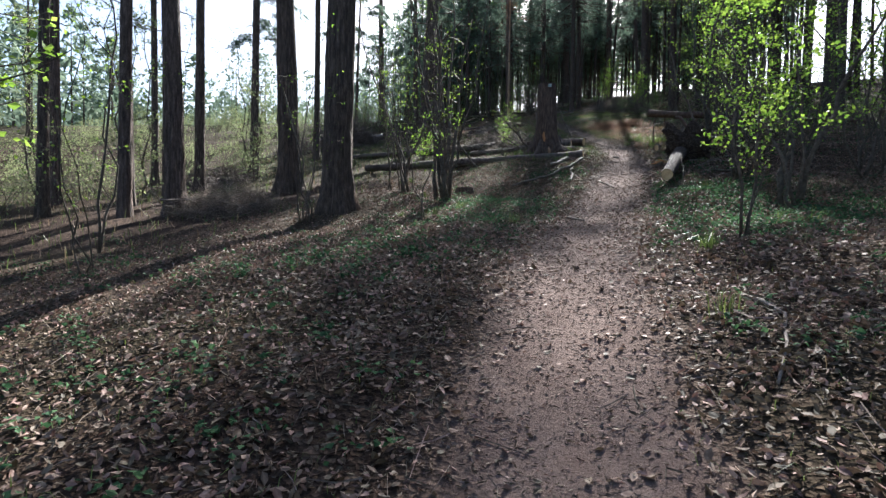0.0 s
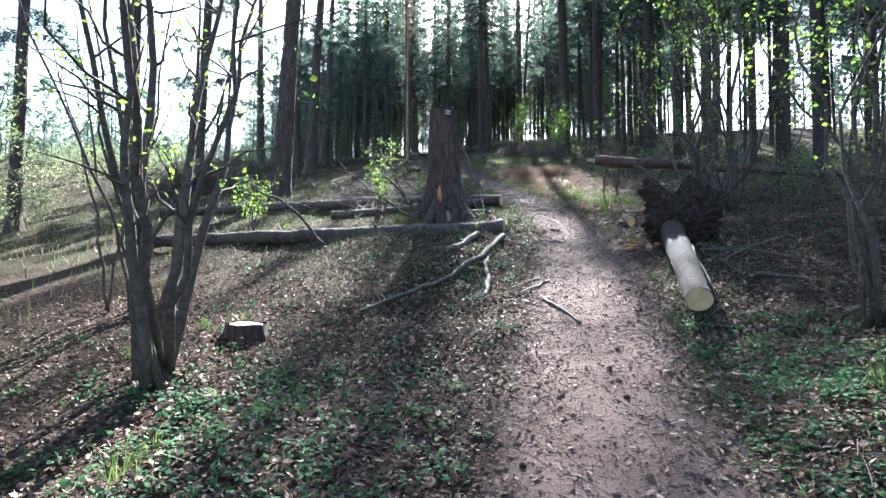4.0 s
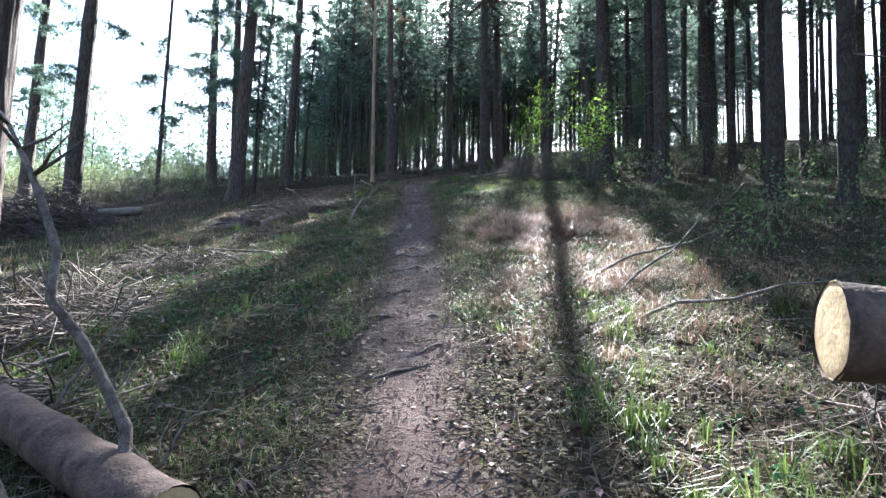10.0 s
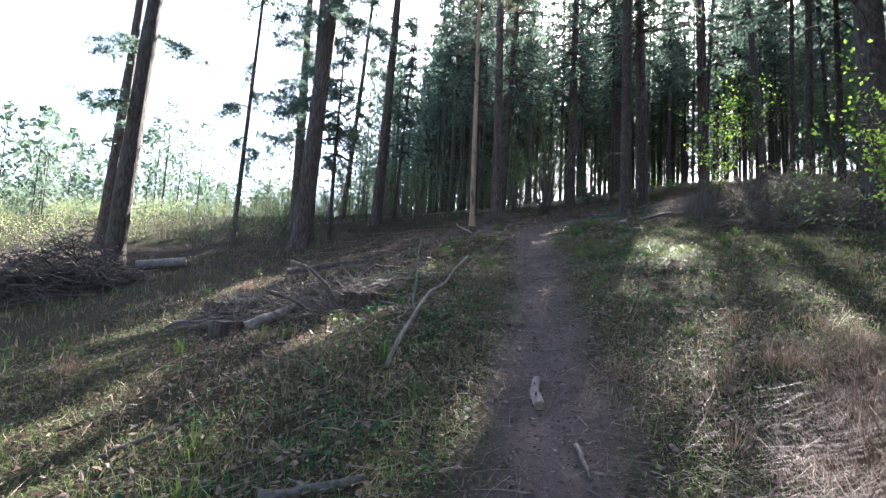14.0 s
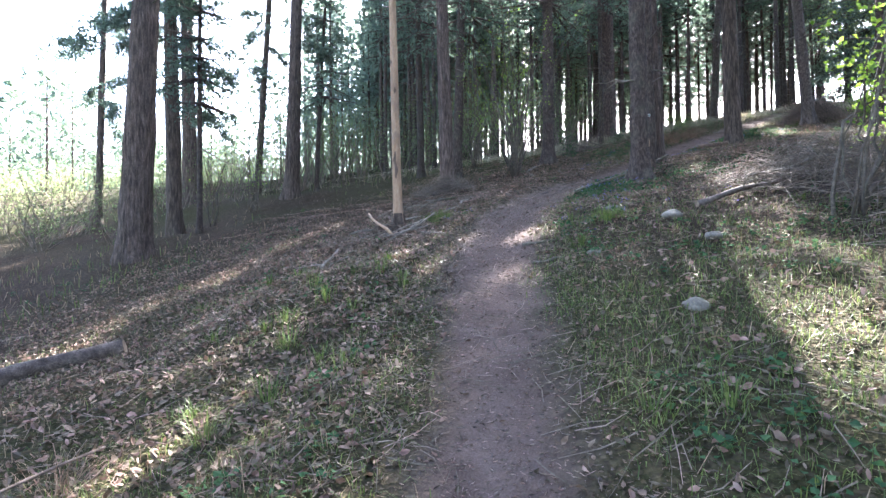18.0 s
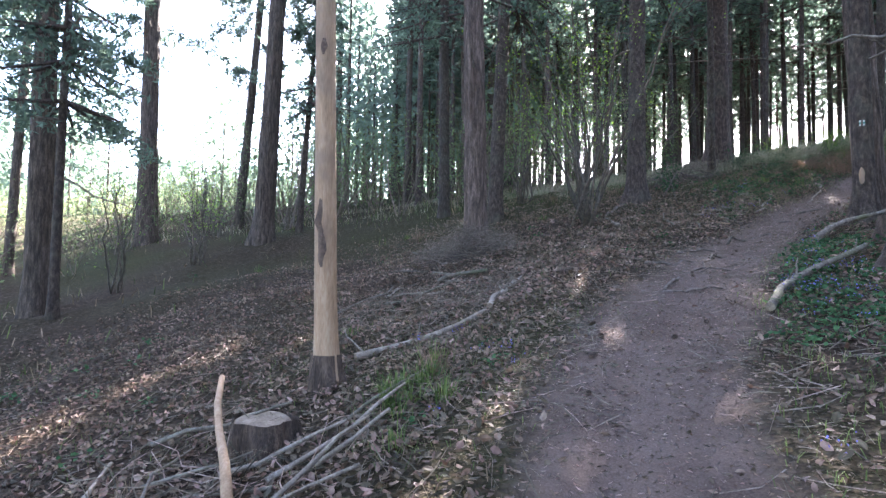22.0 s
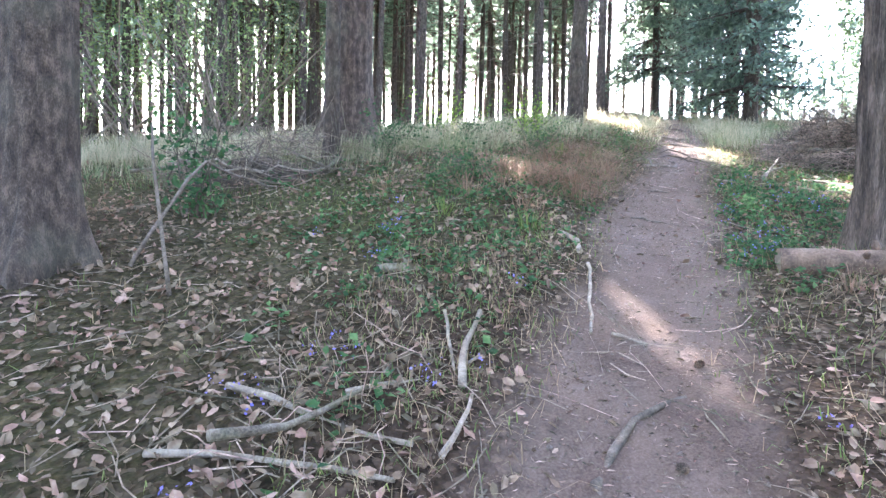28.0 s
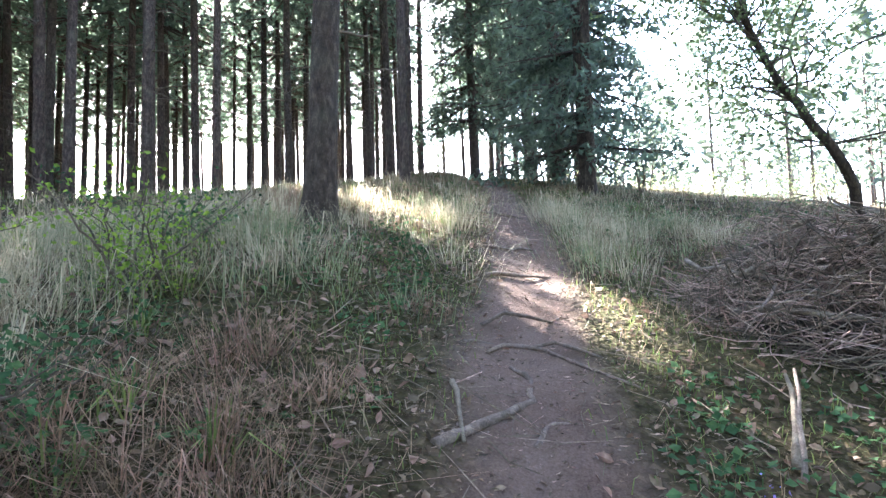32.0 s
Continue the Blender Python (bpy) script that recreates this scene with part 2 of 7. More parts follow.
M_WHITE = material("white_blaze_paint", [(0.3, 0.3, 0.28), (0.5, 0.5, 0.48), (0.66, 0.66, 0.64)], 20, rough=0.6, bump=0.3)
M_GREENP = material("green_blaze_paint", [(0.05, 0.16, 0.12), (0.08, 0.22, 0.17), (0.1, 0.27, 0.2)], 20, rough=0.6, bump=0.3)


# ---- kit: meshes from arrays, tubes, noise ----
RNG = np.random.default_rng(7)


def mesh_np(name, v, quads=None, tris=None, smooth=True):
    me = bpy.data.meshes.new(name)
    v = np.asarray(v, np.float32)
    q = np.asarray(quads if quads is not None else np.zeros((0, 4)), np.int32).reshape(-1, 4)
    t = np.asarray(tris if tris is not None else np.zeros((0, 3)), np.int32).reshape(-1, 3)
    me.vertices.add(len(v))
    me.vertices.foreach_set("co", v.ravel())
    me.loops.add(4 * len(q) + 3 * len(t))
    me.loops.foreach_set("vertex_index", np.r_[q.ravel(), t.ravel()])
    me.polygons.add(len(q) + len(t))
    me.polygons.foreach_set("loop_start", np.r_[np.arange(len(q)) * 4, 4 * len(q) + np.arange(len(t)) * 3].astype(np.int32))
    me.polygons.foreach_set("use_smooth", np.full(len(q) + len(t), smooth))
    me.update(calc_edges=True)
    me.validate()
    return me


class Geo:
    """Collects pieces into one mesh."""

    def __init__(self):
        self.v, self.q, self.t, self.n = [], [], [], 0

    def add(self, v, q=None, t=None):
        v = np.asarray(v, float).reshape(-1, 3)
        if q is not None and len(q):
            self.q.append(np.asarray(q) + self.n)
        if t is not None and len(t):
            self.t.append(np.asarray(t) + self.n)
        self.v.append(v)
        self.n += len(v)
        return self

    def mesh(self, name, smooth=True):
        return mesh_np(name, np.concatenate(self.v), np.concatenate(self.q) if self.q else None, np.concatenate(self.t) if self.t else None, smooth)


def part(name, data, mat, parent=None, label="", smooth=True, at=None, kind=""):
    """One mesh object under a thing or a part; data is a Geo or a mesh."""
    me = data.mesh(name, smooth) if isinstance(data, Geo) else data
    if not me.materials:
        me.materials.append(mat)
    ob = new(name, me)
    if parent is not None:
        ob.parent = parent
    if at is not None:
        ob.matrix_basis = at
    return tagged(ob, label, kind=kind)


def thing(name, x, y, z, label, category, group="", kind="", turn=0.0, rx=0.0, ry=0.0):
    ob = new(name)
    ob.empty_display_size = 0.1
    ob.matrix_basis = pose(x, y, z, rx, ry, turn)
    return tagged(ob, label, category, group, kind)


def hash01(a, b, c):
    h = np.sin(a * 127.1 + b * 311.7 + c * 74.7) * 43758.5453
    return h - np.floor(h)


def vnoise(x, y, z=0.0):
    """Smooth value noise in 0..1."""
    x, y, z = np.broadcast_arrays(np.asarray(x, float), np.asarray(y, float), np.asarray(z, float))
    i, j, k = np.floor(x), np.floor(y), np.floor(z)
    u, v, w = x - i, y - j, z - k
    u, v, w = u * u * (3 - 2 * u), v * v * (3 - 2 * v), w * w * (3 - 2 * w)
    out = 0.0
    for a in (0, 1):
        for b in (0, 1):
            for c in (0, 1):
                out = out + hash01(i + a, j + b, k + c) * (u if a else 1 - u) * (v if b else 1 - v) * (w if c else 1 - w)
    return out


def tube(pts, radii, sides=8, rough=0.0, freq=6.0, seed=0.0, caps=True):
    """A tube along pts, tapering by radii, with an uneven skin: vertices, quads, triangles."""
    p = np.asarray(pts, float)
    r = np.broadcast_to(np.asarray(radii, float), len(p))
    tan = np.gradient(p, axis=0)
    tan /= np.linalg.norm(tan, axis=1)[:, None] + 1e-9
    ref = np.array([0.0, 0, 1]) if abs(tan[0][2]) < 0.8 else np.array([1.0, 0, 0])
    a = np.cross(tan, np.cross(ref, tan))
    for k in range(1, len(p)):
        prev = a[k - 1] - tan[k] * (a[k - 1] @ tan[k])
        a[k] = prev / (np.linalg.norm(prev) + 1e-9)
    a[0] /= np.linalg.norm(a[0]) + 1e-9
    b = np.cross(tan, a)
    th = np.arange(sides) * 2 * np.pi / sides
    rr = np.repeat(r[:, None], sides, 1)
    if rough:
        s = np.arange(len(p))[:, None] * 0.7
        rr = rr * (1 + rough * (vnoise(np.cos(th)[None] * freq * 0.4 + 9 + seed, np.sin(th)[None] * freq * 0.4 + s + seed, s * 0.6) - 0.5) * 2)
    v = p[:, None] + rr[..., None] * (np.cos(th)[None, :, None] * a[:, None] + np.sin(th)[None, :, None] * b[:, None])
    n, k = len(p), sides
    i, j = np.meshgrid(np.arange(n - 1), np.arange(k), indexing="ij")
    q = np.stack([i * k + j, i * k + (j + 1) % k, (i + 1) * k + (j + 1) % k, (i + 1) * k + j], -1).reshape(-1, 4)
    v = v.reshape(-1, 3)
    t = []
    if caps:
        v = np.r_[v, p[:1], p[-1:]]
        jj = np.arange(k)
        t = np.r_[np.stack([np.full(k, n * k), (jj + 1) % k, jj], 1), np.stack([np.full(k, n * k + 1), (n - 1) * k + jj, (n - 1) * k + (jj + 1) % k], 1)]
    return v, q, t


def wander(a, b, n=8, sway=0.05, seed=0, sag=0.0):
    """A crooked line from a to b."""
    g = np.random.default_rng(int(seed * 1000) % 99991 + 5)
    a, b = np.asarray(a, float), np.asarray(b, float)
    s = np.linspace(0, 1, n)
    p = a + (b - a) * s[:, None]
    off = np.cumsum(g.normal(0, 1, (n, 3)), 0)
    off = off - off[0] - (off[-1] - off[0]) * s[:, None]
    p = p + off * sway * np.linalg.norm(b - a) / max(n, 1) ** 0.5
    p[:, 2] += sag * 4 * s * (1 - s)
    return p


def leaves(centres, size, g, spread=1.0, flat=0.0, aspect=0.55, fold=0.25):
    """Many small folded leaves, each a diamond of two triangles."""
    c = np.asarray(centres, float)
    n = len(c)
    s = size * g.uniform(0.6, 1.3, n)
    d = g.normal(0, 1, (n, 3))
    d[:, 2] *= 1 - flat
    d /= np.linalg.norm(d, axis=1)[:, None]
    e = g.normal(0, 1, (n, 3))
    e[:, 2] *= 1 - flat
    e -= d * (e * d).sum(1)[:, None]
    e /= np.linalg.norm(e, axis=1)[:, None] + 1e-9
    up = np.cross(d, e)
    L, Wd = (s * 0.5)[:, None], (s * 0.5 * aspect)[:, None]
    v = np.stack([c - d * L, c + e * Wd + up * L * fold, c + d * L, c - e * Wd + up * L * fold], 1).reshape(-1, 3)
    b = np.arange(n)[:, None] * 4
    return v, None, np.concatenate([b + [0, 1, 2], b + [0, 2, 3]])


def curled(centres, size, g, flat=0.5, aspect=0.5, fold=0.35):
    """Dead leaves of six points each, folded along the rib and curled at the tip."""
    c = np.asarray(centres, float)
    n = len(c)
    s = size * g.uniform(0.45, 1.45, n)
    d = g.normal(0, 1, (n, 3))
    d[:, 2] *= 1 - flat
    d /= np.linalg.norm(d, axis=1)[:, None]
    e = g.normal(0, 1, (n, 3))
    e[:, 2] *= 1 - flat
    e -= d * (e * d).sum(1)[:, None]
    e /= np.linalg.norm(e, axis=1)[:, None] + 1e-9
    up = np.cross(d, e)
    up *= np.where(up[:, 2] < 0, -1.0, 1.0)[:, None]
    L, W = (s * 0.5)[:, None], (s * 0.5 * aspect * g.uniform(0.6, 1.3, n))[:, None]
    f, k = L * (fold * g.uniform(-0.4, 1.0, n))[:, None], L * g.uniform(-0.2, 0.6, n)[:, None]
    v = np.stack([c - d * L, c - d * L * 0.4 + e * W + up * f, c + d * L * 0.35 + e * W * 0.85 + up * f, c + d * L + up * k, c + d * L * 0.35 - e * W * 0.85 + up * f, c - d * L * 0.4 - e * W + up * f], 1).reshape(-1, 3)
    b = np.arange(n)[:, None] * 6
    return v, np.concatenate([b + [0, 1, 2, 3], b + [0, 3, 4, 5]]), None


def blades(base, height, g, width=0.006, lean=0.5, out=None):
    """Grass blades: bent, tapering strips of three triangles."""
    p = np.asarray(base, float)
    n = len(p)
    h = np.broadcast_to(height, n) * g.uniform(0.55, 1.25, n)
    az = g.uniform(0, 2 * np.pi, n) if out is None else out + g.normal(0, 0.5, n)
    le = np.abs(g.normal(0, lean, n)) + 0.08
    d = np.stack([np.cos(az), np.sin(az), 0 * az], 1)
    w = np.stack([-np.sin(az), np.cos(az), 0 * az], 1) * (np.broadcast_to(width, n) * g.uniform(0.7, 1.3, n))[:, None]
    mid = p + d * (h * le * 0.35)[:, None] + np.array([0, 0, 1.0]) * (h * 0.62)[:, None]
    drop = (1 - 0.45 * np.minimum(le, 1.6))
    tip = p + d * (h * le)[:, None] + np.array([0, 0, 1.0]) * (h * drop)[:, None]
    v = np.stack([p - w, p + w, mid + w * 0.8, mid - w * 0.8, tip], 1).reshape(-1, 3)
    b = np.arange(n)[:, None] * 5
    return v, (b + [0, 1, 2, 3]), (b + [3, 2, 4])


# ---- the hillside: stations along the trail: y, x and z of the trail, slope to its left and right ----
STATIONS = np.array([
    (-40, -4.0, -8.0, 0.15, 0.14), (-10, -1.5, -1.9, 0.16, 0.14), (0, -0.05, 0.05, 0.16, 0.12), (3.4, 0.75, 0.86, 0.15, 0.12), (5.7, 1.4, 1.4, 0.13, 0.13),
    (9.3, 2.8, 1.88, 0.1, 0.14), (10.9, 3.35, 2.32, 0.11, 0.15), (13.3, 4.5, 2.92, 0.13, 0.16), (15, 5.15, 3.55, 0.14, 0.16), (17.7, 5.5, 4.3, 0.17, 0.13), (20, 5.5, 4.92, 0.2, 0.12),
    (25.4, 5.6, 6.36, 0.21, 0.12), (28, 5.8, 7.1, 0.22, 0.12), (30.4, 5.85, 7.65, 0.24, 0.14), (35.2, 5.85, 8.92, 0.24, 0.17), (37.5, 6.4, 9.42, 0.2, 0.18),
    (39.8, 7.45, 10.02, 0.16, 0.24), (41.9, 8.8, 10.45, 0.14, 0.25), (43.2, 9.9, 10.92, 0.17, 0.22), (44.5, 11.35, 11.5, 0.19, 0.18), (46.3, 13.9, 12.6, 0.2, 0.17),
    (47.5, 15.6, 13.25, 0.19, 0.15), (53, 21.5, 15.25, 0.22, 0.1), (58, 26, 16.75, 0.2, 0.03), (68, 33, 17.3, 0.15, 0.0), (100, 50, 14.5, 0.08, 0.0), (300, 60, 9.0, 0.02, 0.0)])
_ty = np.linspace(-60, 320, 1521)
_sm = np.exp(-0.5 * (np.arange(-24, 25) * 0.25 / 1.6) ** 2)
_tab = [np.convolve(np.pad(np.interp(_ty, STATIONS[:, 0], STATIONS[:, k]), 24, mode="edge"), _sm / _sm.sum(), "valid") for k in range(1, 5)]


_run = 1 / np.sqrt(1 + np.gradient(_tab[0], _ty) ** 2)


def trail_x(y):
    return np.interp(y, _ty, _tab[0])


def trail_d(x, y):
    """Distance from the trail's middle line, less than nothing on its left."""
    return (np.asarray(x, float) - trail_x(y)) * np.interp(y, _ty, _run)


def half_width(y):
    """Half the width of the trodden strip."""
    return np.interp(y, [-5, 9, 12, 16, 19, 28, 33, 38, 42, 44, 47, 60], [0.46, 0.46, 0.5, 0.4, 0.22, 0.24, 0.34, 0.5, 0.38, 0.28, 0.23, 0.24])


def ground_z(x, y, rough=True):
    """Height of the hillside."""
    x, y = np.asarray(x, float), np.asarray(y, float)
    d = (x - trail_x(y))
    left, right = np.interp(y, _ty, _tab[2]), np.interp(y, _ty, _tab[3])
    z = np.interp(y, _ty, _tab[1])
    low = np.sqrt(np.minimum(d, 0) ** 2 + 3.0) - 1.732
    z = z - left * 24 * (1 - np.exp(-low / 24)) + right * 18 * (1 - np.exp(-np.maximum(d, 0) / 18))
    if rough:
        a = np.clip((np.abs(trail_d(x, y)) - 0.35) / 0.9, 0, 1)
        z = z + a * (0.22 * (vnoise(x * 0.45 + 3, y * 0.45) - 0.5) + 0.1 * (vnoise(x * 1.4, y * 1.4 + 7) - 0.5))
        z = z + (0.3 + 0.7 * a) * 0.035 * (vnoise(x * 4.2, y * 4.2) - 0.5) - (1 - a) * 0.03
    return z


def gz(x, y):
    return float(ground_z(x, y))


def sheet(xs, ys):
    gx, gy = np.meshgrid(xs, ys)
    v = np.stack([gx, gy, ground_z(gx, gy)], -1).reshape(-1, 3)
    n, m = len(ys), len(xs)
    i, j = np.meshgrid(np.arange(n - 1), np.arange(m - 1), indexing="ij")
    a = i * m + j
    return v, np.stack([a, a + 1, a + m + 1, a + m], -1).reshape(-1, 4)


_near = np.arange(-9, 24, 0.2)
_xs = np.r_[np.array([-900, -400, -200, -120]), np.linspace(-80, -9.5, 60), _near, np.linspace(24.5, 80, 50), np.array([120, 200, 400, 900])]
_ys = np.r_[np.array([-900, -300, -100]), np.linspace(-50, -3, 30), np.arange(-2.5, 56, 0.19), np.linspace(57, 110, 40), np.array([150, 300, 900])]
_v, _q = sheet(_xs, _ys)
ground_mesh = mesh_np("ground", _v, _q)
_d = np.abs(trail_d(_v[:, 0], _v[:, 1]))
_half = half_width(_v[:, 1])
_w = _half + 0.22 * (vnoise(_v[:, 0] * 1.1, _v[:, 1] * 1.1) - 0.5) + 0.2 * (vnoise(_v[:, 0] * 3.5, _v[:, 1] * 3.5) - 0.5)
_trail = np.clip(1 - (_d - _w) / 0.2, 0, 1)
att = ground_mesh.attributes.new("trail", "FLOAT", "POINT")
att.data.foreach_set("value", _trail.astype(np.float32))
_green = np.interp(_v[:, 1], [0, 14, 18, 27, 33, 36, 43.5, 46, 60], [0.02, 0.08, 0.45, 0.6, 0.35, 0.08, 0.1, 0.45, 0.6])
att2 = ground_mesh.attributes.new("green", "FLOAT", "POINT")
att2.data.foreach_set("value", np.clip(_green + 0.7 * (vnoise(_v[:, 0] * 0.5, _v[:, 1] * 0.5, 4.0) - 0.5), 0, 1).astype(np.float32))


def ground_material():
    """Matted leaf litter with moss, and a trodden strip of gritty soil by the attribute of that name."""
    m = bpy.data.materials.new("forest_floor")
    m.use_nodes = True
    n, l = m.node_tree.nodes, m.node_tree.links
    bsdf = n["Principled BSDF"]
    co = n.new("ShaderNodeTexCoord").outputs["Object"]

    def noise(scale, detail=5.0, rough=0.6):
        t = n.new("ShaderNodeTexNoise")
        t.inputs["Scale"].default_value, t.inputs["Detail"].default_value, t.inputs["Roughness"].default_value = scale, detail, rough
        l.new(co, t.inputs["Vector"])
        return t.outputs["Fac"]

    def ramp(fac, *stops):
        r = n.new("ShaderNodeValToRGB")
        e = r.color_ramp.elements
        e[0].position, e[0].color = stops[0][0], (*stops[0][1], 1)
        e[1].position, e[1].color = stops[-1][0], (*stops[-1][1], 1)
        for pos, c in stops[1:-1]:
            e.new(pos).color = (*c, 1)
        l.new(fac, r.inputs["Fac"])
        return r.outputs["Color"]

    def mix(fac, a, b, kind="RGBA"):
        x = n.new("ShaderNodeMix")
        x.data_type = kind
        l.new(fac, x.inputs[0])
        ia, ib = (6, 7) if kind == "RGBA" else (2, 3)
        l.new(a, x.inputs[ia])
        l.new(b, x.inputs[ib])
        return x.outputs[2] if kind == "RGBA" else x.outputs[0]

    def attr(name):
        a = n.new("ShaderNodeAttribute")
        a.attribute_name = name
        return a.outputs["Fac"]

    # flat dead leaves: bent cells, each of its own brown
    bend = n.new("ShaderNodeVectorMath")
    bend.operation = "MULTIPLY_ADD"
    wob = n.new("ShaderNodeTexNoise")
    wob.inputs["Scale"].default_value = 16.0
    l.new(co, wob.inputs["Vector"])
    l.new(wob.outputs["Color"], bend.inputs[0])
    bend.inputs[1].default_value = (0.07, 0.07, 0.07)
    l.new(co, bend.inputs[2])
    cell = n.new("ShaderNodeTexVoronoi")
    cell.inputs["Scale"].default_value = 32.0
    l.new(bend.outputs[0], cell.inputs["Vector"])
    sep = n.new("ShaderNodeSeparateColor")
    l.new(cell.outputs["Color"], sep.inputs["Color"])
    # litter, soil and moss darkened to give shade in the gaps between leaves
    leafy = ramp(sep.outputs["Red"], (0.0, (0.01, 0.007, 0.005)), (0.45, (0.03, 0.02, 0.015)), (0.8, (0.075, 0.05, 0.037)), (1.0, (0.16, 0.115, 0.085)))
    soil = ramp(noise(30.0), (0.35, (0.01, 0.007, 0.005)), (0.65, (0.065, 0.044, 0.032)))
    litter = mix(noise(2.2, 4.0), leafy, soil)
    moss = ramp(noise(26.0, 6.0), (0.36, (0.012, 0.015, 0.006)), (0.52, (0.034, 0.041, 0.015)), (0.68, (0.085, 0.083, 0.034)))
    base = mix(attr("green"), litter, moss)
    grit = ramp(noise(95.0, 6.0, 0.75), (0.34, (0.045, 0.03, 0.025)), (0.5, (0.115, 0.083, 0.071)), (0.68, (0.22, 0.168, 0.147)))
    worn = ramp(noise(3.0, 6.0), (0.35, (0.066, 0.043, 0.036)), (0.65, (0.14, 0.103, 0.089)))
    path = n.new("ShaderNodeMix")
    path.data_type = "RGBA"
    path.inputs[0].default_value = 0.55
    l.new(grit, path.inputs[6])
    l.new(worn, path.inputs[7])
    tr = attr("trail")
    l.new(mix(tr, base, path.outputs[2]), bsdf.inputs["Base Color"])
    bsdf.inputs["Roughness"].default_value = 1.0
    bsdf.inputs["Specular IOR Level"].default_value = 0.05
    high = mix(tr, cell.outputs["Distance"], noise(30.0, 8.0, 0.7), "FLOAT")
    bump = n.new("ShaderNodeBump")
    bump.inputs["Strength"].default_value, bump.inputs["Distance"].default_value = 0.8, 0.03
    l.new(high, bump.inputs["Height"])
    l.new(bump.outputs["Normal"], bsdf.inputs["Normal"])
    return m


M_GROUND = ground_material()
ground = tagged(part("ground", ground_mesh, M_GROUND), "sloping forest floor of brown soil, leaf litter and moss", "ground", kind="structure")


# ---- trees ----
def trunk_geo(r, h, seed, sides=22, bark=0.06, lean=(0.0, 0.0), flare=0.5, toes=5, fine=0.12, bow=0.3):
    """A tapering trunk on a flared foot with bark ridges; its base reaches below the soil."""
    g = np.random.default_rng(seed)
    z = np.r_[np.arange(-0.35, min(3.2, h), fine), np.linspace(min(3.2, h), h, max(6, int(h / 1.2)))[1:]]
    th = np.arange(sides) * 2 * np.pi / sides
    Z, T = np.meshgrid(z, th, indexing="ij")
    taper = r * (1 - 0.72 * np.clip(Z / h, 0, 1) ** 0.9)
    ph = g.uniform(0, 6.28)
    foot = flare * r * np.exp(-np.maximum(Z, 0) / (0.9 * r + 0.08)) * (1 + 0.55 * np.cos(toes * T + ph) + 0.25 * np.cos(2 * T - ph))
    c, s = np.cos(T), np.sin(T)
    ridge = np.abs(vnoise(c * 5.0 + seed, s * 5.0 + Z * 0.3, Z * 0.8) - 0.5) * 2
    ridge2 = vnoise(c * 8 + seed, s * 8, Z * 3.0) - 0.5
    rad = (taper + foot) * (1 + bark * (ridge * 1.6 - 0.6) + bark * 0.8 * ridge2)
    bx = lean[0] * Z + bow * (np.sin(Z / h * 3.1 + ph) - np.sin(ph)) * 0.25
    by = lean[1] * Z + bow * (np.cos(Z / h * 2.7 + ph) - np.cos(ph)) * 0.25
    v = np.stack([bx + rad * c, by + rad * s, Z], -1).reshape(-1, 3)
    n, k = len(z), sides
    i, j = np.meshgrid(np.arange(n - 1), np.arange(k), indexing="ij")
    q = np.stack([i * k + j, i * k + (j + 1) % k, (i + 1) * k + (j + 1) % k, (i + 1) * k + j], -1).reshape(-1, 4)

    def axis(zz):
        return np.array([lean[0] * zz + bow * (np.sin(zz / h * 3.1 + ph) - np.sin(ph)) * 0.25, lean[1] * zz + bow * (np.cos(zz / h * 2.7 + ph) - np.cos(ph)) * 0.25, zz])

    return Geo().add(v, q), axis


def spruce_crown(h, start, reach, g, per=7, sprays=18, size=0.27, droop=0.5):
    """Whorls of drooping branches hung with needle sprays, and bare stubs under them."""
    wood, green = Geo(), Geo()
    z = start
    while z < h * 0.97:
        f = 1 - (z - start) / (h - start)
        r = reach * (0.25 + 0.75 * f) * g.uniform(0.75, 1.15)
        for k in range(per):
            a = g.uniform(0, 6.28)
            rr = r * g.uniform(0.6, 1.1)
            d = np.array([np.cos(a), np.sin(a), 0])
            s = np.linspace(0, 1, 3 if z < 9 else 2)
            p = d * (rr * s)[:, None] + np.array([0, 0, 1]) * (z - droop * rr * (s ** 1.4) * (1 - 0.45 * s))[:, None]
            wood.add(*tube(p, np.linspace(0.03, 0.006, len(s)) * (0.5 + f), 3, caps=False))
            few = sprays if z < 12 else sprays // 3
            u = g.uniform(0.2, 1.0, few) ** 0.8
            c = d * (rr * u)[:, None] + np.array([0, 0, 1]) * (z - droop * rr * (u ** 1.4) * (1 - 0.45 * u))[:, None]
            c += g.normal(0, 0.13, c.shape) * (0.4 + rr * 0.35) - [0, 0, 0.1]
            vv, _, tt = leaves(c, size if z < 12 else size * 1.4, g, aspect=0.34, fold=0.1)
            green.add(vv, None, tt)
        z += g.uniform(0.45, 0.75) * (1.0 if z < 12 else 1.6)
    return wood, green


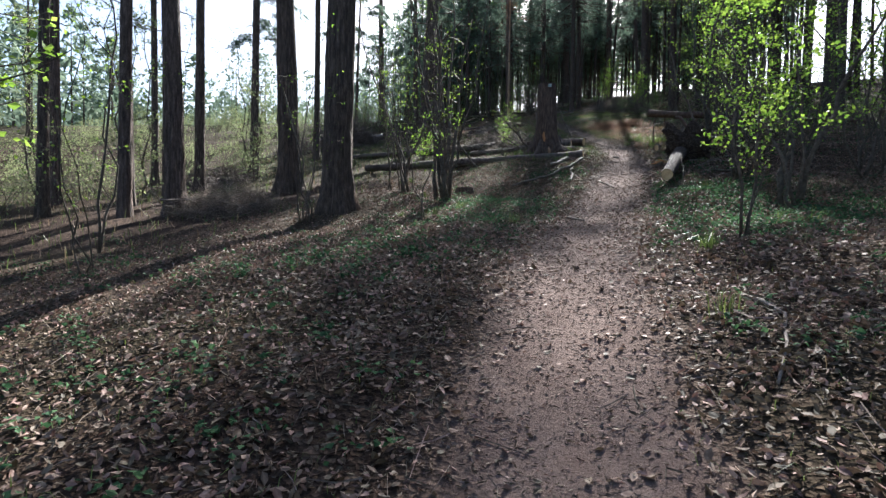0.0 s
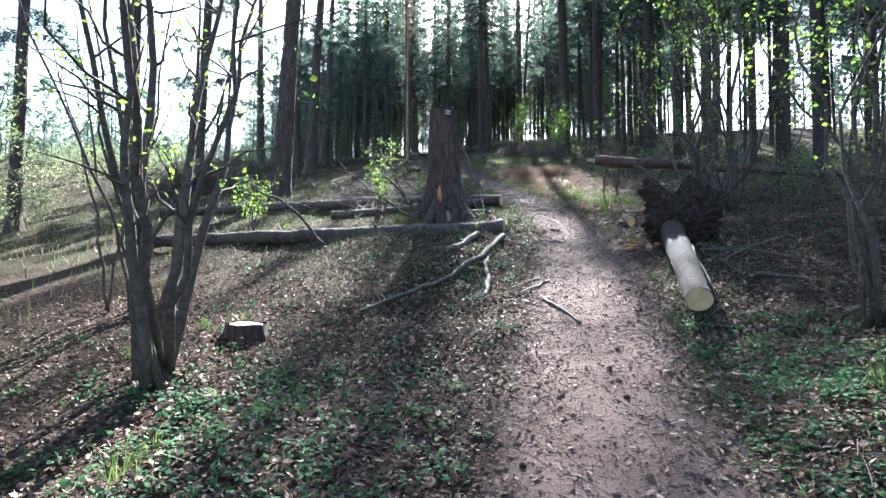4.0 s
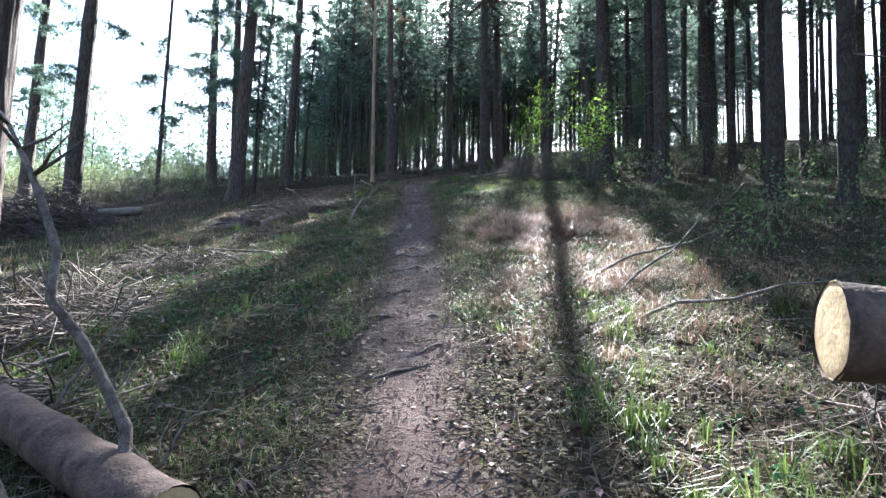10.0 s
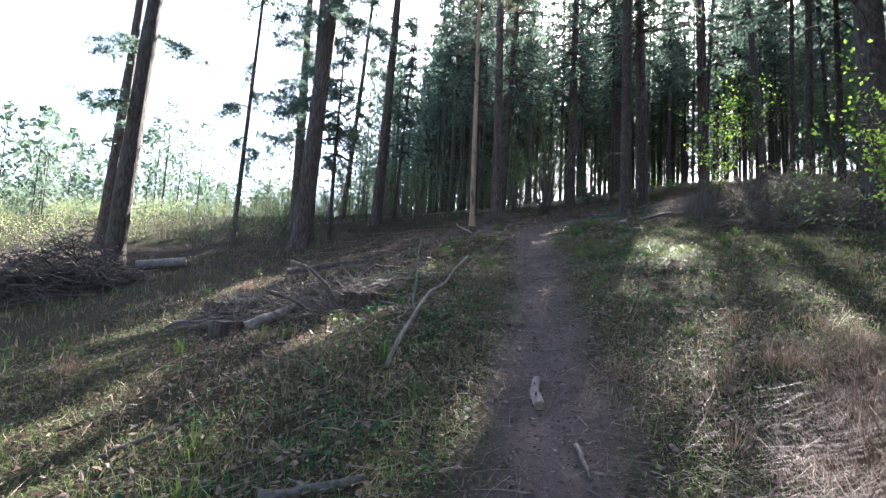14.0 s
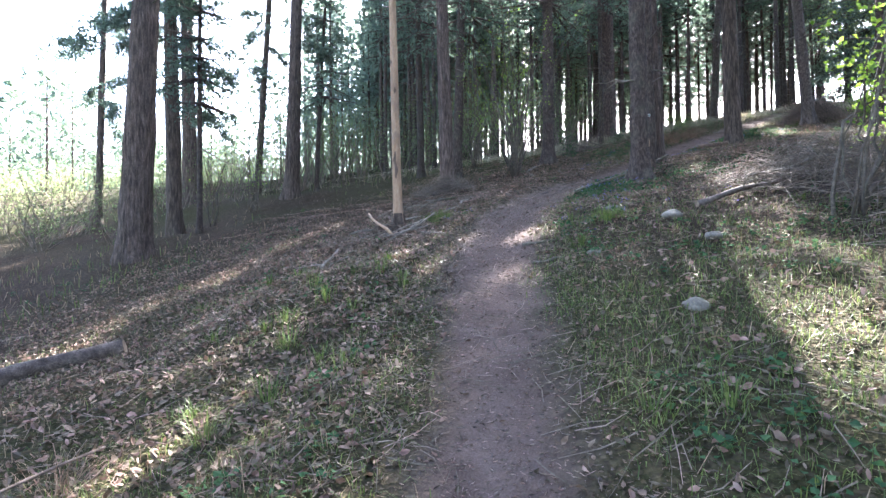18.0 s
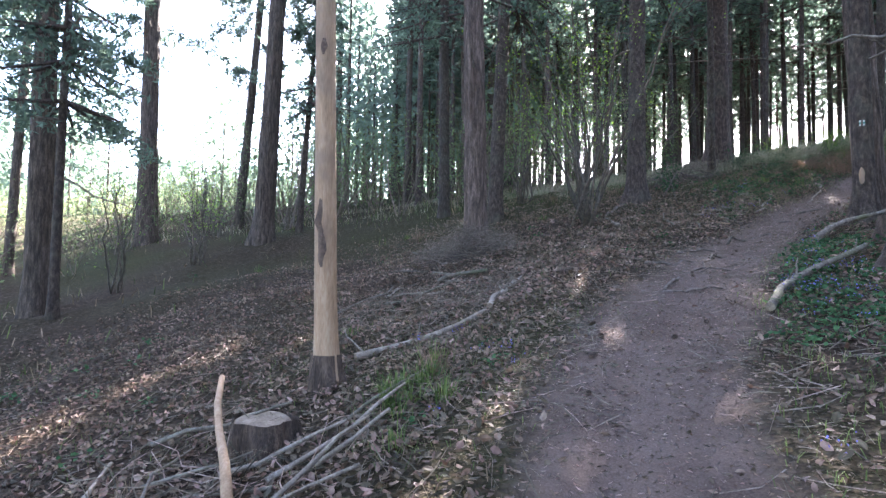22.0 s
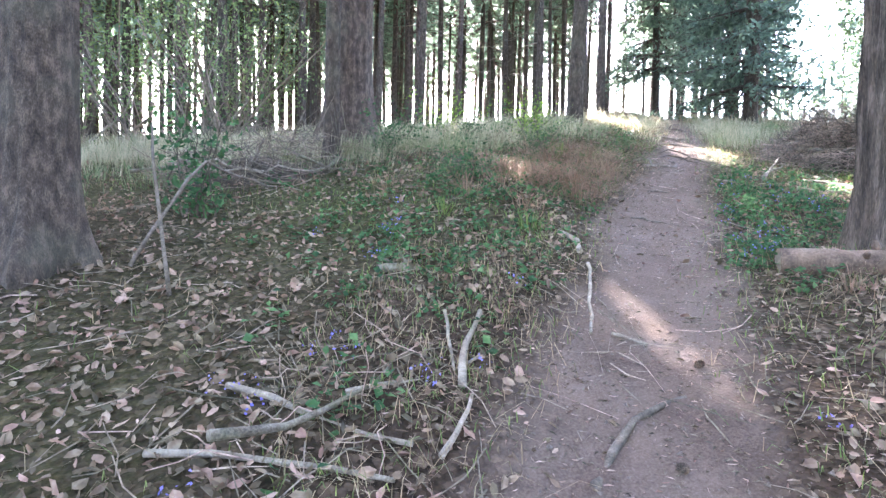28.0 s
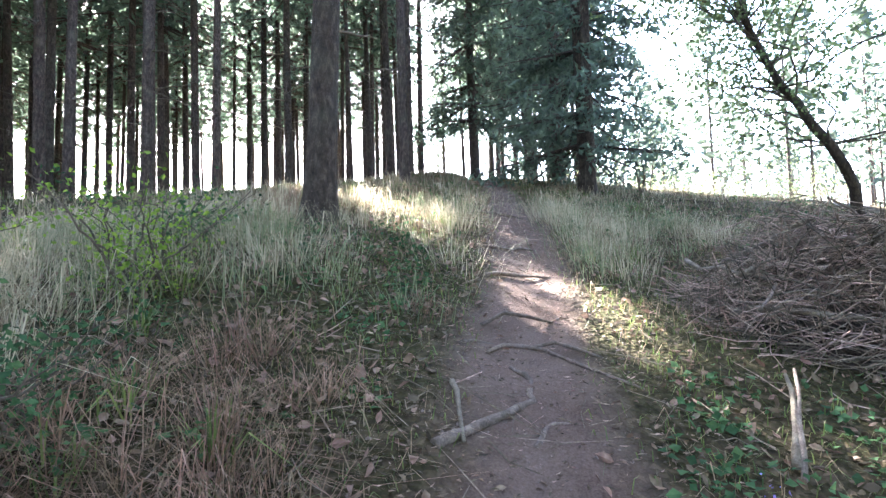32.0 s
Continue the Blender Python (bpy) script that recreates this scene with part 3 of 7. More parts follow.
def pine_crown(h, start, reach, g, n=34, sprays=80, size=0.24):
    """Forked limbs that carry loose bunches of needles."""
    wood, green = Geo(), Geo()
    for k in range(n):
        z = start + (h - start) * g.uniform(0, 1)
        f = 1 - (z - start) / (h - start)
        a, r = g.uniform(0, 6.28), reach * (0.35 + 0.65 * f) * g.uniform(0.5, 1.1)
        tip = np.array([np.cos(a) * r, np.sin(a) * r, z + r * g.uniform(0.1, 0.5)])
        p = wander((0, 0, z), tip, 6, 0.12, g.uniform(0, 9))
        wood.add(*tube(p, np.linspace(0.06, 0.015, 6), 4, caps=False))
        u = g.integers(2, 6, sprays)
        c = p[u] + g.normal(0, 0.34, (sprays, 3)) * [1, 1, 0.55]
        vv, _, tt = leaves(c, size, g, aspect=0.4)
        green.add(vv, None, tt)
    return wood, green


def boughs_low(axis, z0, z1, n, g, reach):
    """Drooping boughs with hanging side twigs and needle sprays: one branch and one spray mesh each."""
    out = []
    for k in range(n):
        z, a, L = g.uniform(z0, z1), g.uniform(0, 6.28), reach * g.uniform(0.55, 1.1)
        d = np.array([np.cos(a), np.sin(a), 0])
        s = np.linspace(0, 1, 9)
        p = axis(z) + d * (L * s)[:, None] + np.array([0, 0, 1]) * (L * (0.22 * s - 0.62 * s ** 2 + 0.16 * s ** 3))[:, None]
        wood, green = Geo().add(*tube(p, np.linspace(0.02, 0.004, 9), 5, caps=False)), Geo()
        for m in range(22):
            j = g.integers(2, 9)
            e = p[j] + np.array([g.normal(0, 0.28), g.normal(0, 0.28), -g.uniform(0.05, 0.5)]) * (0.5 + 0.3 * L)
            q = wander(p[j], e, 5, 0.06, g.uniform(0, 999))
            wood.add(*tube(q, np.linspace(0.005, 0.0015, 5), 3, caps=False))
            c = q[g.integers(0, 5, 26)] + g.normal(0, 0.06, (26, 3))
            green.add(*leaves(c, 0.17, g, aspect=0.24, fold=0.1))
        out.append((wood, green))
    return out


def snags(axis, r, z0, z1, n, g, length=1.2):
    """Dead side branches on a trunk, one mesh each."""
    out = []
    for k in range(n):
        z = g.uniform(z0, z1)
        a, c = g.uniform(0, 6.28), axis(z)
        L = length * g.uniform(0.3, 1.0)
        d = np.array([np.cos(a), np.sin(a), g.uniform(-0.45, 0.25)])
        p = wander(c + d * r * 0.5, c + d * L, 6, 0.08, g.uniform(0, 9))
        out.append(Geo().add(*tube(p, np.linspace(0.02, 0.005, 6), 4)))
    return out


def pine_tree(x, y, r, h, seed, label, lean=(0, 0), near=True, snag=(3.0, 9.0, 6), start=0.6, bark=0.09, crown=True, z=None, name="pine_tree", cat="tree", low=None):
    g = np.random.default_rng(seed)
    t = thing(name, x, y, gz(x, y) if z is None else z, label, cat, "trees along the trail")
    geo, axis = trunk_geo(r, h, seed, 64 if near else 18, bark, lean, flare=0.35, fine=0.06 if near else 0.25)
    part("trunk", geo, M_PINE, t)
    for s in snags(axis, r, *snag, g):
        part("dead_branch", s, M_DEADBRANCH, t)
    if low:
        for wood, green in boughs_low(axis, *low, g, 2.2):
            b = part("bough", wood, M_DEADBRANCH, t)
            part("needles", green, M_NEEDLE, b, "drooping grey-green needle sprays", smooth=False, kind="stuff")
    if crown:
        wood, green = pine_crown(h, h * start, 2.9, g)
        off = Matrix.Translation(Vector(axis(h * 0.8)) - Vector((0, 0, h * 0.8)))
        part("branchwork", wood, M_PINE, t, at=off, kind="stuff")
        part("crown", green, M_PINENEEDLE, t, "open crown of grey-green pine needles", smooth=False, at=off, kind="stuff")
    return t


def spruce_tree(x, y, r, h, seed, label, lean=(0, 0), near=False, start=0.35, reach=2.6, snag=(1.8, 9.0, 14), mat=None, needle=None, name="spruce_tree", dense=1.0, sprays=44, size=0.14):
    g = np.random.default_rng(seed)
    t = thing(name, x, y, gz(x, y), label, "tree", "trees along the trail")
    geo, axis = trunk_geo(r, h, seed, 44 if near else 11, 0.07 if near else 0.045, lean, flare=0.6 if near else 0.36, fine=0.08 if near else 0.3)
    part("trunk", geo, mat or M_SPRUCE, t)
    for s in snags(axis, r, *snag, g, 1.5):
        part("dead_branch", s, M_DEADBRANCH, t)
    wood, green = spruce_crown(h, h * start, reach, g, per=int(6 * dense), sprays=sprays, size=size)
    off = Matrix.Translation(Vector(axis(h * 0.6)) - Vector((0, 0, h * 0.6)))
    part("branchwork", wood, M_SPRUCE, t, at=off, kind="stuff")
    part("crown", green, needle or M_NEEDLE, t, "dark drooping spruce needles", smooth=False, at=off, kind="stuff")
    return t


# ---- trees that stand along the trail: x, y, trunk radius, height, lean ----
PINES = [
    (-2.15, 10.6, 0.30, 25, (0.012, 0.0), "tall pine with thick plated brown bark beside the trail"),
    (-4.1, 14.2, 0.27, 25, (-0.03, 0.0), "tall straight pine with grey-brown bark"),
    (-5.97, 11.9, 0.22, 24, (-0.01, 0.0), "tall pine with grey-brown bark on the leaf-strewn slope"),
    (-8.5, 18.6, 0.18, 22, (0.0, 0.0), "slim pine on the open slope"),
    (-8.4, 16.3, 0.16, 23, (0.01, 0.0), "slim pine on the open slope"),
    (-7.8, 13.3, 0.12, 22, (-0.01, 0.0), "slim pine on the open slope"),
    (-7.1, 11.9, 0.15, 22, (0.01, 0.0), "slim pine on the open slope"),
    (-8.7, 24.5, 0.2, 24, (0.02, 0.0), "slim tall pine on the open slope"),
    (-1.0, 24.6, 0.3, 26, (0.055, 0.0), "leaning pine with reddish furrowed bark"),
    (-7.25, 37.7, 0.32, 26, (0.035, 0.0), "tall pine with smooth grey-red trunk beside the root mound"),
    (-14.0, 45.3, 0.3, 26, (0.04, 0.0), "tall pine far down the slope"),
    (-1.31, 38.4, 0.31, 26, (0.045, 0.0), "tall pine with deeply furrowed grey-brown bark"),
    (-2.3, 41.6, 0.2, 24, (-0.02, 0.0), "slender pine beside a furrowed one"),
    (-0.94, 46.65, 0.25, 25, (0.035, 0.0), "tall pine with dark furrowed foot"),
    (-5.8, 48.7, 0.3, 24, (-0.015, 0.0), "tall pine with dark straight trunk"),
    (-3.86, 50.6, 0.16, 22, (0.06, 0.0), "thin leaning pine with bare stem"),
    (-7.7, 46.0, 0.13, 20, (0.02, 0.0), "thin dark pine on the slope"),
    (4.88, 42.8, 0.19, 24, (-0.01, 0.0), "ivy-flecked pine with brown plated bark"),
    (13.05, 43.78, 0.22, 29, (-0.01, 0.0), "thick pine with furrowed pink-brown bark beside a cut log"),
    (-9.6, 12.8, 0.14, 22, (0.01, 0.0), "slim pine on the open slope"),
    (-11.2, 15.4, 0.16, 23, (0.0, 0.0), "slim pine on the open slope"),
    (-13.5, 18.5, 0.15, 22, (0.01, 0.0), "slim pine on the open slope"),
    (-12.4, 23.0, 0.16, 23, (-0.01, 0.0), "slim pine on the open slope"),
    (-6.6, 27.5, 0.17, 24, (0.01, 0.0), "slim tall pine on the open slope"),
    (10.2, 41.55, 0.175, 27, (-0.03, 0.02), "twin pine with dark furrowed bark"),
]
# pine 18's unseen crown is made taller and deeper to shade the trail's start
for k, (x, y, r, h, lean, label) in enumerate(PINES):
    pine_tree(x, y, r, h, 31 + k, label, lean, near=k in (0, 1, 2, 8, 11, 13, 17, 18, 24), bark=0.12, start=0.42 if k == 18 else 0.6, low={9: (5.5, 11, 6), 10: (5, 12, 7), 11: (4.6, 9, 6), 12: (3.3, 10, 16), 13: (5, 11, 8), 14: (4, 11, 10), 15: (4, 11, 9), 16: (3.5, 11, 10), 7: (5, 12, 6), 17: (6, 11, 5), 18: (5, 10, 4)}.get(k))

SPRUCES = [
    (8.03, 45.6, 0.19, 24.0, (0.01, 0.0), "spruce with smooth brown trunk and a root running over the soil"),
    (8.95, 38.75, 0.175, 24.5, (-0.01, 0.0), "slim grey spruce with roots spread over the slope"),
    (9.95, 41.25, 0.12, 21.0, (0.0, 0.0), "grey spruce with a white and green trail blaze"),
    (10.57, 48.25, 0.27, 26.0, (0.0, 0.0), "thick mossy spruce overgrown with ivy at its foot"),
    (10.2, 47.6, 0.085, 15.6, (0.0, 0.0), "thin spruce beside a thick one"),
    (14.9, 49.35, 0.136, 20.0, (0.05, 0.0), "dark spruce that leans over the grass"),
    (5.03, 45.7, 0.17, 22.0, (0.03, 0.0), "leaning spruce with smooth dark trunk"),
    (3.7, 47.0, 0.136, 21.0, (0.0, 0.0), "spruce with grey trunk in the brush"),
    (12.24, 29.45, 0.2, 26.0, (-0.02, 0.0), "dark spruce on the bank"),
    (11.4, 31.2, 0.24, 26.0, (-0.02, 0.0), "dark spruce above the dry grass"),
    (15.98, 45.2, 0.168, 17.9, (-0.045, 0.03), "pale grey spruce with flared foot beside a brush pile"),
    (18.45, 45.02, 0.104, 16.4, (-0.05, 0.0), "slim spruce with dead hanging twigs"),
    (-1.2, 40.8, 0.075, 10.1, (0.03, 0.0), "thin young spruce with sparse drooping branches"),
    (-0.2, 47.2, 0.09, 10.9, (0.04, 0.0), "thin dark spruce pole"),
]
for k, (x, y, r, h, lean, label) in enumerate(SPRUCES):
    spruce_tree(x, y, r, h, 71 + k, label, lean, near=k in (0, 1, 2, 3, 10), mat=M_PALESPRUCE if k == 10 else None, start=0.42 if k in (10, 11) else 0.22 if k in (0, 3, 6, 7) else 0.32, reach=2.8 if k in (1, 2, 8, 9) else 1.3 if r < 0.11 else 2.2, dense=1.7 if k in (1, 2, 8, 9) else 1.2)

for k, (x, y, r) in enumerate(((12.2, 25.2, 0.14), (12.9, 24.4, 0.13), (16.6, 23.6, 0.15), (15.6, 22.4, 0.12), (9.9, 18.5, 0.1), (14.5, 20.0, 0.13))):
    spruce_tree(x, y, r * 1.15, 24, 110 + k, "dark spruce on the bank above the trail", start=0.3, reach=2.5, dense=1.5, sprays=30, size=0.18)
spruce_tree(22.6, 51.4, 0.16, 17, 95, "dark spruce clothed in branches to the ground", start=0.06, reach=2.4, dense=2.5, sprays=60, size=0.2)
spruce_tree(24.8, 53.6, 0.16, 17, 96, "dark spruce clothed in branches to the ground", start=0.08, reach=2.3, dense=2.5, sprays=60, size=0.2)
spruce_tree(24.6, 56.5, 0.15, 16, 97, "dark spruce at the open edge of the stand", start=0.12, reach=2.3, dense=2.2, sprays=60, size=0.2)

# the trail blaze on the grey spruce, and the bark wound under it
def blaze(x, y, z, turn):
    t = thing("trail_blaze", x, y, z, "small painted trail blaze, green bar between white bars", "trail mark", turn=turn)
    for k, (m, zz) in enumerate(((M_WHITE, 0.024), (M_GREENP, 0.0), (M_WHITE, -0.024))):
        g = Geo()
        a = np.linspace(-0.35, 0.35, 7)
        r = 0.121
        v = np.array([(r * math.sin(b), -r * math.cos(b), zz + s) for s in (-0.011, 0.011) for b in a])
        g.add(v, [(i, i + 1, 7 + i + 1, 7 + i) for i in range(6)])
        part("paint_bar", g, m, t, "green paint bar" if k == 1 else "white paint bar")
    return t


blaze(9.95, 41.25, gz(9.95, 41.25) + 1.22, -40)


def bark_scar(x, y, z, r, turn, half, tall):
    """A raised lip of healed bark round a pale oval of bare wood."""
    t = thing("bark_scar", x, y, z, "pale oval scar of bare wood on a spruce trunk", "tree scar", turn=turn)
    for name, grow, out, mat in (("healed_lip", 1.25, 0.0, M_SPRUCE), ("bare_wood", 1.0, 0.006, M_BARE)):
        v, q = [], []
        for i in range(11):
            u = i / 5.0 - 1
            w = half * grow * math.sqrt(max(0.0, 1 - u * u)) * (1 + 0.1 * math.sin(u * 7))
            for j in range(7):
                b = w * (j / 3.0 - 1)
                rr = r + out + 0.004 * (1 - abs(j / 3.0 - 1))
                v.append((rr * math.sin(b), -rr * math.cos(b), tall * grow * u))
        q = [(i * 7 + j, i * 7 + j + 1, i * 7 + j + 8, i * 7 + j + 7) for i in range(10) for j in range(6)]
        part(name, Geo().add(v, q), mat, t, "pale bare wood" if out else "")
    return t


bark_scar(9.95, 41.25, gz(9.95, 41.25) + 0.55, 0.135, -40, 0.22, 0.11)


def dead_spruce(x, y, r, h, seed, label):
    """A dead tree, peeled to bare wood below, with dry side branches above."""
    g = np.random.default_rng(seed)
    t = thing("dead_tree", x, y, gz(x, y), label, "tree")
    geo, axis = trunk_geo(r, h, seed, 28, 0.03, (-0.02, -0.05), flare=0.5, fine=0.06, bow=0.25)
    part("trunk", geo, M_BARE, t, "peeled trunk of bare tan wood")
    foot, _ = trunk_geo(r * 1.04, h, seed, 28, 0.14, (-0.02, -0.05), flare=0.52, fine=0.04, bow=0.25)
    v = np.concatenate(foot.v)
    n = 28
    keep = int(n * 15)
    part("bark_collar", Geo().add(v[:keep], [qq for qq in np.concatenate(foot.q) if qq.max() < keep]), M_STUMP, t, "torn collar of dark bark at the foot")
    for k, (z, a, s) in enumerate(((1.15, -1.75, 0.2), (0.95, -1.6, 0.12), (2.4, -1.4, 0.06), (2.9, -2.3, 0.05))):
        c = axis(z)
        d = np.array([math.cos(a), math.sin(a), 0])
        tt = np.array([-d[1], d[0], 0])
        rr = r * (1 - 0.72 * (z / h) ** 0.9)
        th = np.linspace(-0.3, 0.3, 5) + 0.12 * math.sin(k * 2.0)
        zz = np.linspace(-s, s, 7)
        vv = [c + (d * math.cos(b) + tt * math.sin(b)) * (rr * 1.03 + 0.004) * (1 if abs(u) < s * 0.9 else 0.96) + np.array([0, 0, u]) + tt * rr * 0.5 * (vnoise(u * 14 + k, 2.0) - 0.5) * (1 - abs(u) / s * 0.6) for u in zz for b in th * (1.15 - 0.8 * abs(u) / s)]
        q = [(i * 5 + j, i * 5 + j + 1, i * 5 + j + 6, i * 5 + j + 5) for i in range(6) for j in range(4)]
        part("bark_scrap", Geo().add(vv, q), M_REDBARK, t, "scrap of dark bark left on the wood")
    for k in range(46):
        z = g.uniform(3.4, h * 0.98)
        c, a = axis(z), g.uniform(0, 6.28)
        L = (1 - (z - 3.4) / h) * g.uniform(0.7, 2.4)
        d = np.array([math.cos(a), math.sin(a), g.uniform(-0.1, 0.35)])
        p = wander(c, c + d * L, 7, 0.07, g.uniform(0, 9), sag=0.1)
        p[-1, 2] -= 0.15 * L
        br = part("dead_branch", Geo().add(*tube(p, np.linspace(0.016, 0.004, 7), 4)), M_DEADBRANCH, t)
        if z > 5.5:
            c = p[g.integers(2, 7, 60)] + g.normal(0, 0.13, (60, 3)) - [0, 0, 0.08]
            part("dead_needles", Geo().add(*leaves(c, 0.1, g, aspect=0.25, fold=0.1)), M_DEADNEEDLE, br, "sparse rust-brown dead needles", smooth=False, kind="stuff")
    return t


dead_spruce(4.29, 37.5, 0.085, 13, 5, "dead tree peeled to bare tan wood beside the trail")


# ---- the spruce stand ahead and on the right: each tree a copy of one of six ----
STAND = []
for k in range(6):
    g = np.random.default_rng(900 + k)
    h, r = g.uniform(18, 21.5), g.uniform(0.085, 0.125)
    t = spruce_tree(30 + 3 * k, 75 + k, r, h, 900 + k, "tall spruce with bare lower trunk in a dense stand", lean=(g.normal(0, 0.012), g.normal(0, 0.012)), start=g.uniform(0.3, 0.4), reach=g.uniform(1.3, 1.8), snag=(2.0, 7.0, 6), dense=1.34, sprays=16, size=0.27)
    t["group"] = "spruce stand on the crest"
    STAND.append(t)


def in_stand(x, y):
    """Whether the dense stand covers a place."""
    away = math.atan2(x - 12.5, y - 45.2)
    far = math.hypot(x - 12.5, y - 45.2)
    d = float(trail_d(x, y))
    gap = (x - 15.9) * math.cos(radians(14.5)) - (y - 48.4) * math.sin(radians(14.5))
    if abs(gap + 0.25) < 0.55 and y < 72:
        return False
    if y > 50 and far > 11 and away < radians(59) and abs(d) > 1.4:
        if x > 2 + (y - 50) * -0.25:
            return True
    if 24 < y < 41 and x > 13.0 and x < 34:
        return True
    return False


g = np.random.default_rng(77)
spots = []
for i in range(-9, 50):
    for j in range(0, 64):
        x, y = i * 1.8 + g.uniform(-0.7, 0.7), 22 + j * 1.7 + g.uniform(-0.7, 0.7)
        if y < 92 and in_stand(x, y) and g.uniform() < (0.9 if y > 42 else 0.55):
            spots.append((math.hypot(x - 11, y - 44), x, y))
spots.sort()
for n, (far, x, y) in enumerate(spots[:320]):
    copy_thing(STAND[n % 6], pose(x, y, gz(x, y) - 0.05, 0, 0, g.uniform(0, 360)))


# ---- woods and brush too far to tell apart ----
def far_trees(spots, g, tall, label, name, mat, wood=True, n=95, leaf=0.08, broad=False):
    green, trunks = Geo(), Geo()
    for x, y in spots:
        z, h = gz(x, y), g.uniform(*tall)
        if wood:
            trunks.add(*tube(np.array([(0, 0, -0.3), (0, 0, h * 0.5), (0, 0, h)]) + [x, y, z], [h * 0.008, h * 0.006, 0.01], 5, caps=False))
        u = g.uniform(0.2, 1, n)
        r = h * 0.3 * np.sin(np.pi * u ** 0.8) + 0.4 if broad else (1 - u) * h * 0.25 + 0.3
        a = g.uniform(0, 6.28, n)
        rr = r * g.uniform(0.2, 1, n)
        c = np.stack([x + np.cos(a) * rr, y + np.sin(a) * rr, z + u * h], 1)
        vv, _, tt = leaves(c, h * leaf, g, aspect=0.5)
        green.add(vv, None, tt)
    t = thing(name, 0, 0, 0, label, "woods", kind="stuff")
    part("foliage", green, mat, t, smooth=False)
    if wood:
        part("trunks", trunks, M_SPRUCE, t)


g = np.random.default_rng(55)
# woods in M_HAZE carry the air's haze as pale leaf colour
far_trees([(x, y) for x, y in zip(g.uniform(-130, -35, 330), g.uniform(15, 190, 330)) if x < -30 - (y - 40) * 0.1], g, (8, 14), "haze-coloured pale woods on the far side of the valley", "far_woods", M_HAZE, n=150, broad=True)
far_trees([(x, y) for x, y in zip(g.uniform(-22, 12, 280), g.uniform(58, 105, 280)) if 6.4 - (y - 20.5) * 0.3 < x < 5 - (y - 50) * 0.25 + 6], g, (10, 17), "mixed woods beyond the open slope, paled for haze", "far_woods", M_FARNEEDLE, n=240, leaf=0.034)
far_trees([(x, y) for x, y in zip(g.uniform(-95, -12, 520), g.uniform(80, 140, 520)) if x < 1 - (y - 20.5) * 0.22], g, (5, 9), "haze-coloured pale woods on the low hill", "far_woods", M_HAZE, n=130, leaf=0.1, broad=True)
far_trees([(x, y) for x, y in zip(g.uniform(-30, -4, 46), g.uniform(58, 95, 46)) if x < 3.4 - (y - 20.5) * 0.2], g, (5, 9), "young trees on the open slope, coloured pale for haze", "far_woods", M_HAZE, n=220, leaf=0.05, broad=True)
far_trees([(x, y) for x, y in zip(g.uniform(-75, -24, 110), g.uniform(-30, 44, 110))], g, (9, 17), "haze-coloured woods down the slope", "far_woods", M_HAZE, n=190, leaf=0.06)
far_trees([(x, y) for x, y in zip(g.uniform(16, 60, 70), g.uniform(-25, 22, 70))], g, (14, 22), "dark spruce woods up the slope", "far_woods", M_NEEDLE)
far_trees([(x, y) for x, y in zip(g.uniform(45, 110, 110), g.uniform(46, 105, 110)) if math.degrees(math.atan2(x - 12.5, y - 45.2)) > 58], g, (8, 15), "pale trees beyond the open crest", "far_woods", M_FARTREE, n=160, leaf=0.06)
far_trees([(x, y) for x, y in zip(g.uniform(-25, 25, 80), g.uniform(-60, -14, 80)) if abs(x) > 2.5], g, (14, 22), "woods behind the trail", "far_woods", M_NEEDLE)


def brush(name, label, mat, spots, size, leaf, count, g):
    """Loose young scrub: many twigs hung with small leaves."""
    green, twigs = Geo(), Geo()
    for x, y in spots:
        z, s = gz(x, y), size * g.uniform(0.6, 1.4)
        for k in range(7):
            tip = np.array([x + g.normal(0, 0.32) * s, y + g.normal(0, 0.32) * s, z + s * g.uniform(0.6, 1.15)])
            twigs.add(*tube(wander((x + g.normal(0, 0.1), y + g.normal(0, 0.1), z - 0.05), tip, 4, 0.1, g.uniform(0, 9)), [0.008 * s, 0.006 * s, 0.004 * s, 0.002], 3, caps=False))
        w = g.normal(0, 1, (count, 3))
        w *= (g.uniform(0.2, 1, count) ** 0.4 / np.linalg.norm(w, axis=1))[:, None]
        c = np.array([x, y, z + s * 0.62]) + w * [0.62 * s, 0.62 * s, 0.55 * s] + g.normal(0, 0.07, (count, 3))
        vv, _, tt = leaves(c, leaf, g)
        green.add(vv, None, tt)
    t = thing(name, 0, 0, 0, label, "scrub", kind="stuff")
    part("leaves", green, mat, t, smooth=False)
    part("twigs", twigs, M_TWIG, t)


brush("young_scrub", "pale green young scrub on the open slope", M_FARLEAF, [(x, y) for x, y in zip(g.uniform(-34, -6, 260), g.uniform(26, 70, 260)) if x < -8 - max(0, 40 - y) * 0.1 or y > 52], 1.5, 0.085, 190, g)
brush("young_scrub", "light green scrub under the pines", M_FARLEAF, [(x, y) for x, y in zip(g.uniform(-22, -7, 50), g.uniform(2, 24, 50))], 1.3, 0.08, 150, g)
brush("young_scrub", "yellow-green scrub beyond the crest", M_FARLEAF, [(x, y) for x, y in zip(g.uniform(24, 60, 90), g.uniform(48, 75, 90)) if math.degrees(math.atan2(x - 12.5, y - 45.2)) > 58], 1.6, 0.1, 150, g)
brush("young_scrub", "sunlit yellow-green scrub beyond the spruce stand", M_FARLEAF, [(x, y) for x, y in zip(g.uniform(-6, 62, 150), g.uniform(76, 96, 150))], 2.6, 0.2, 110, g)
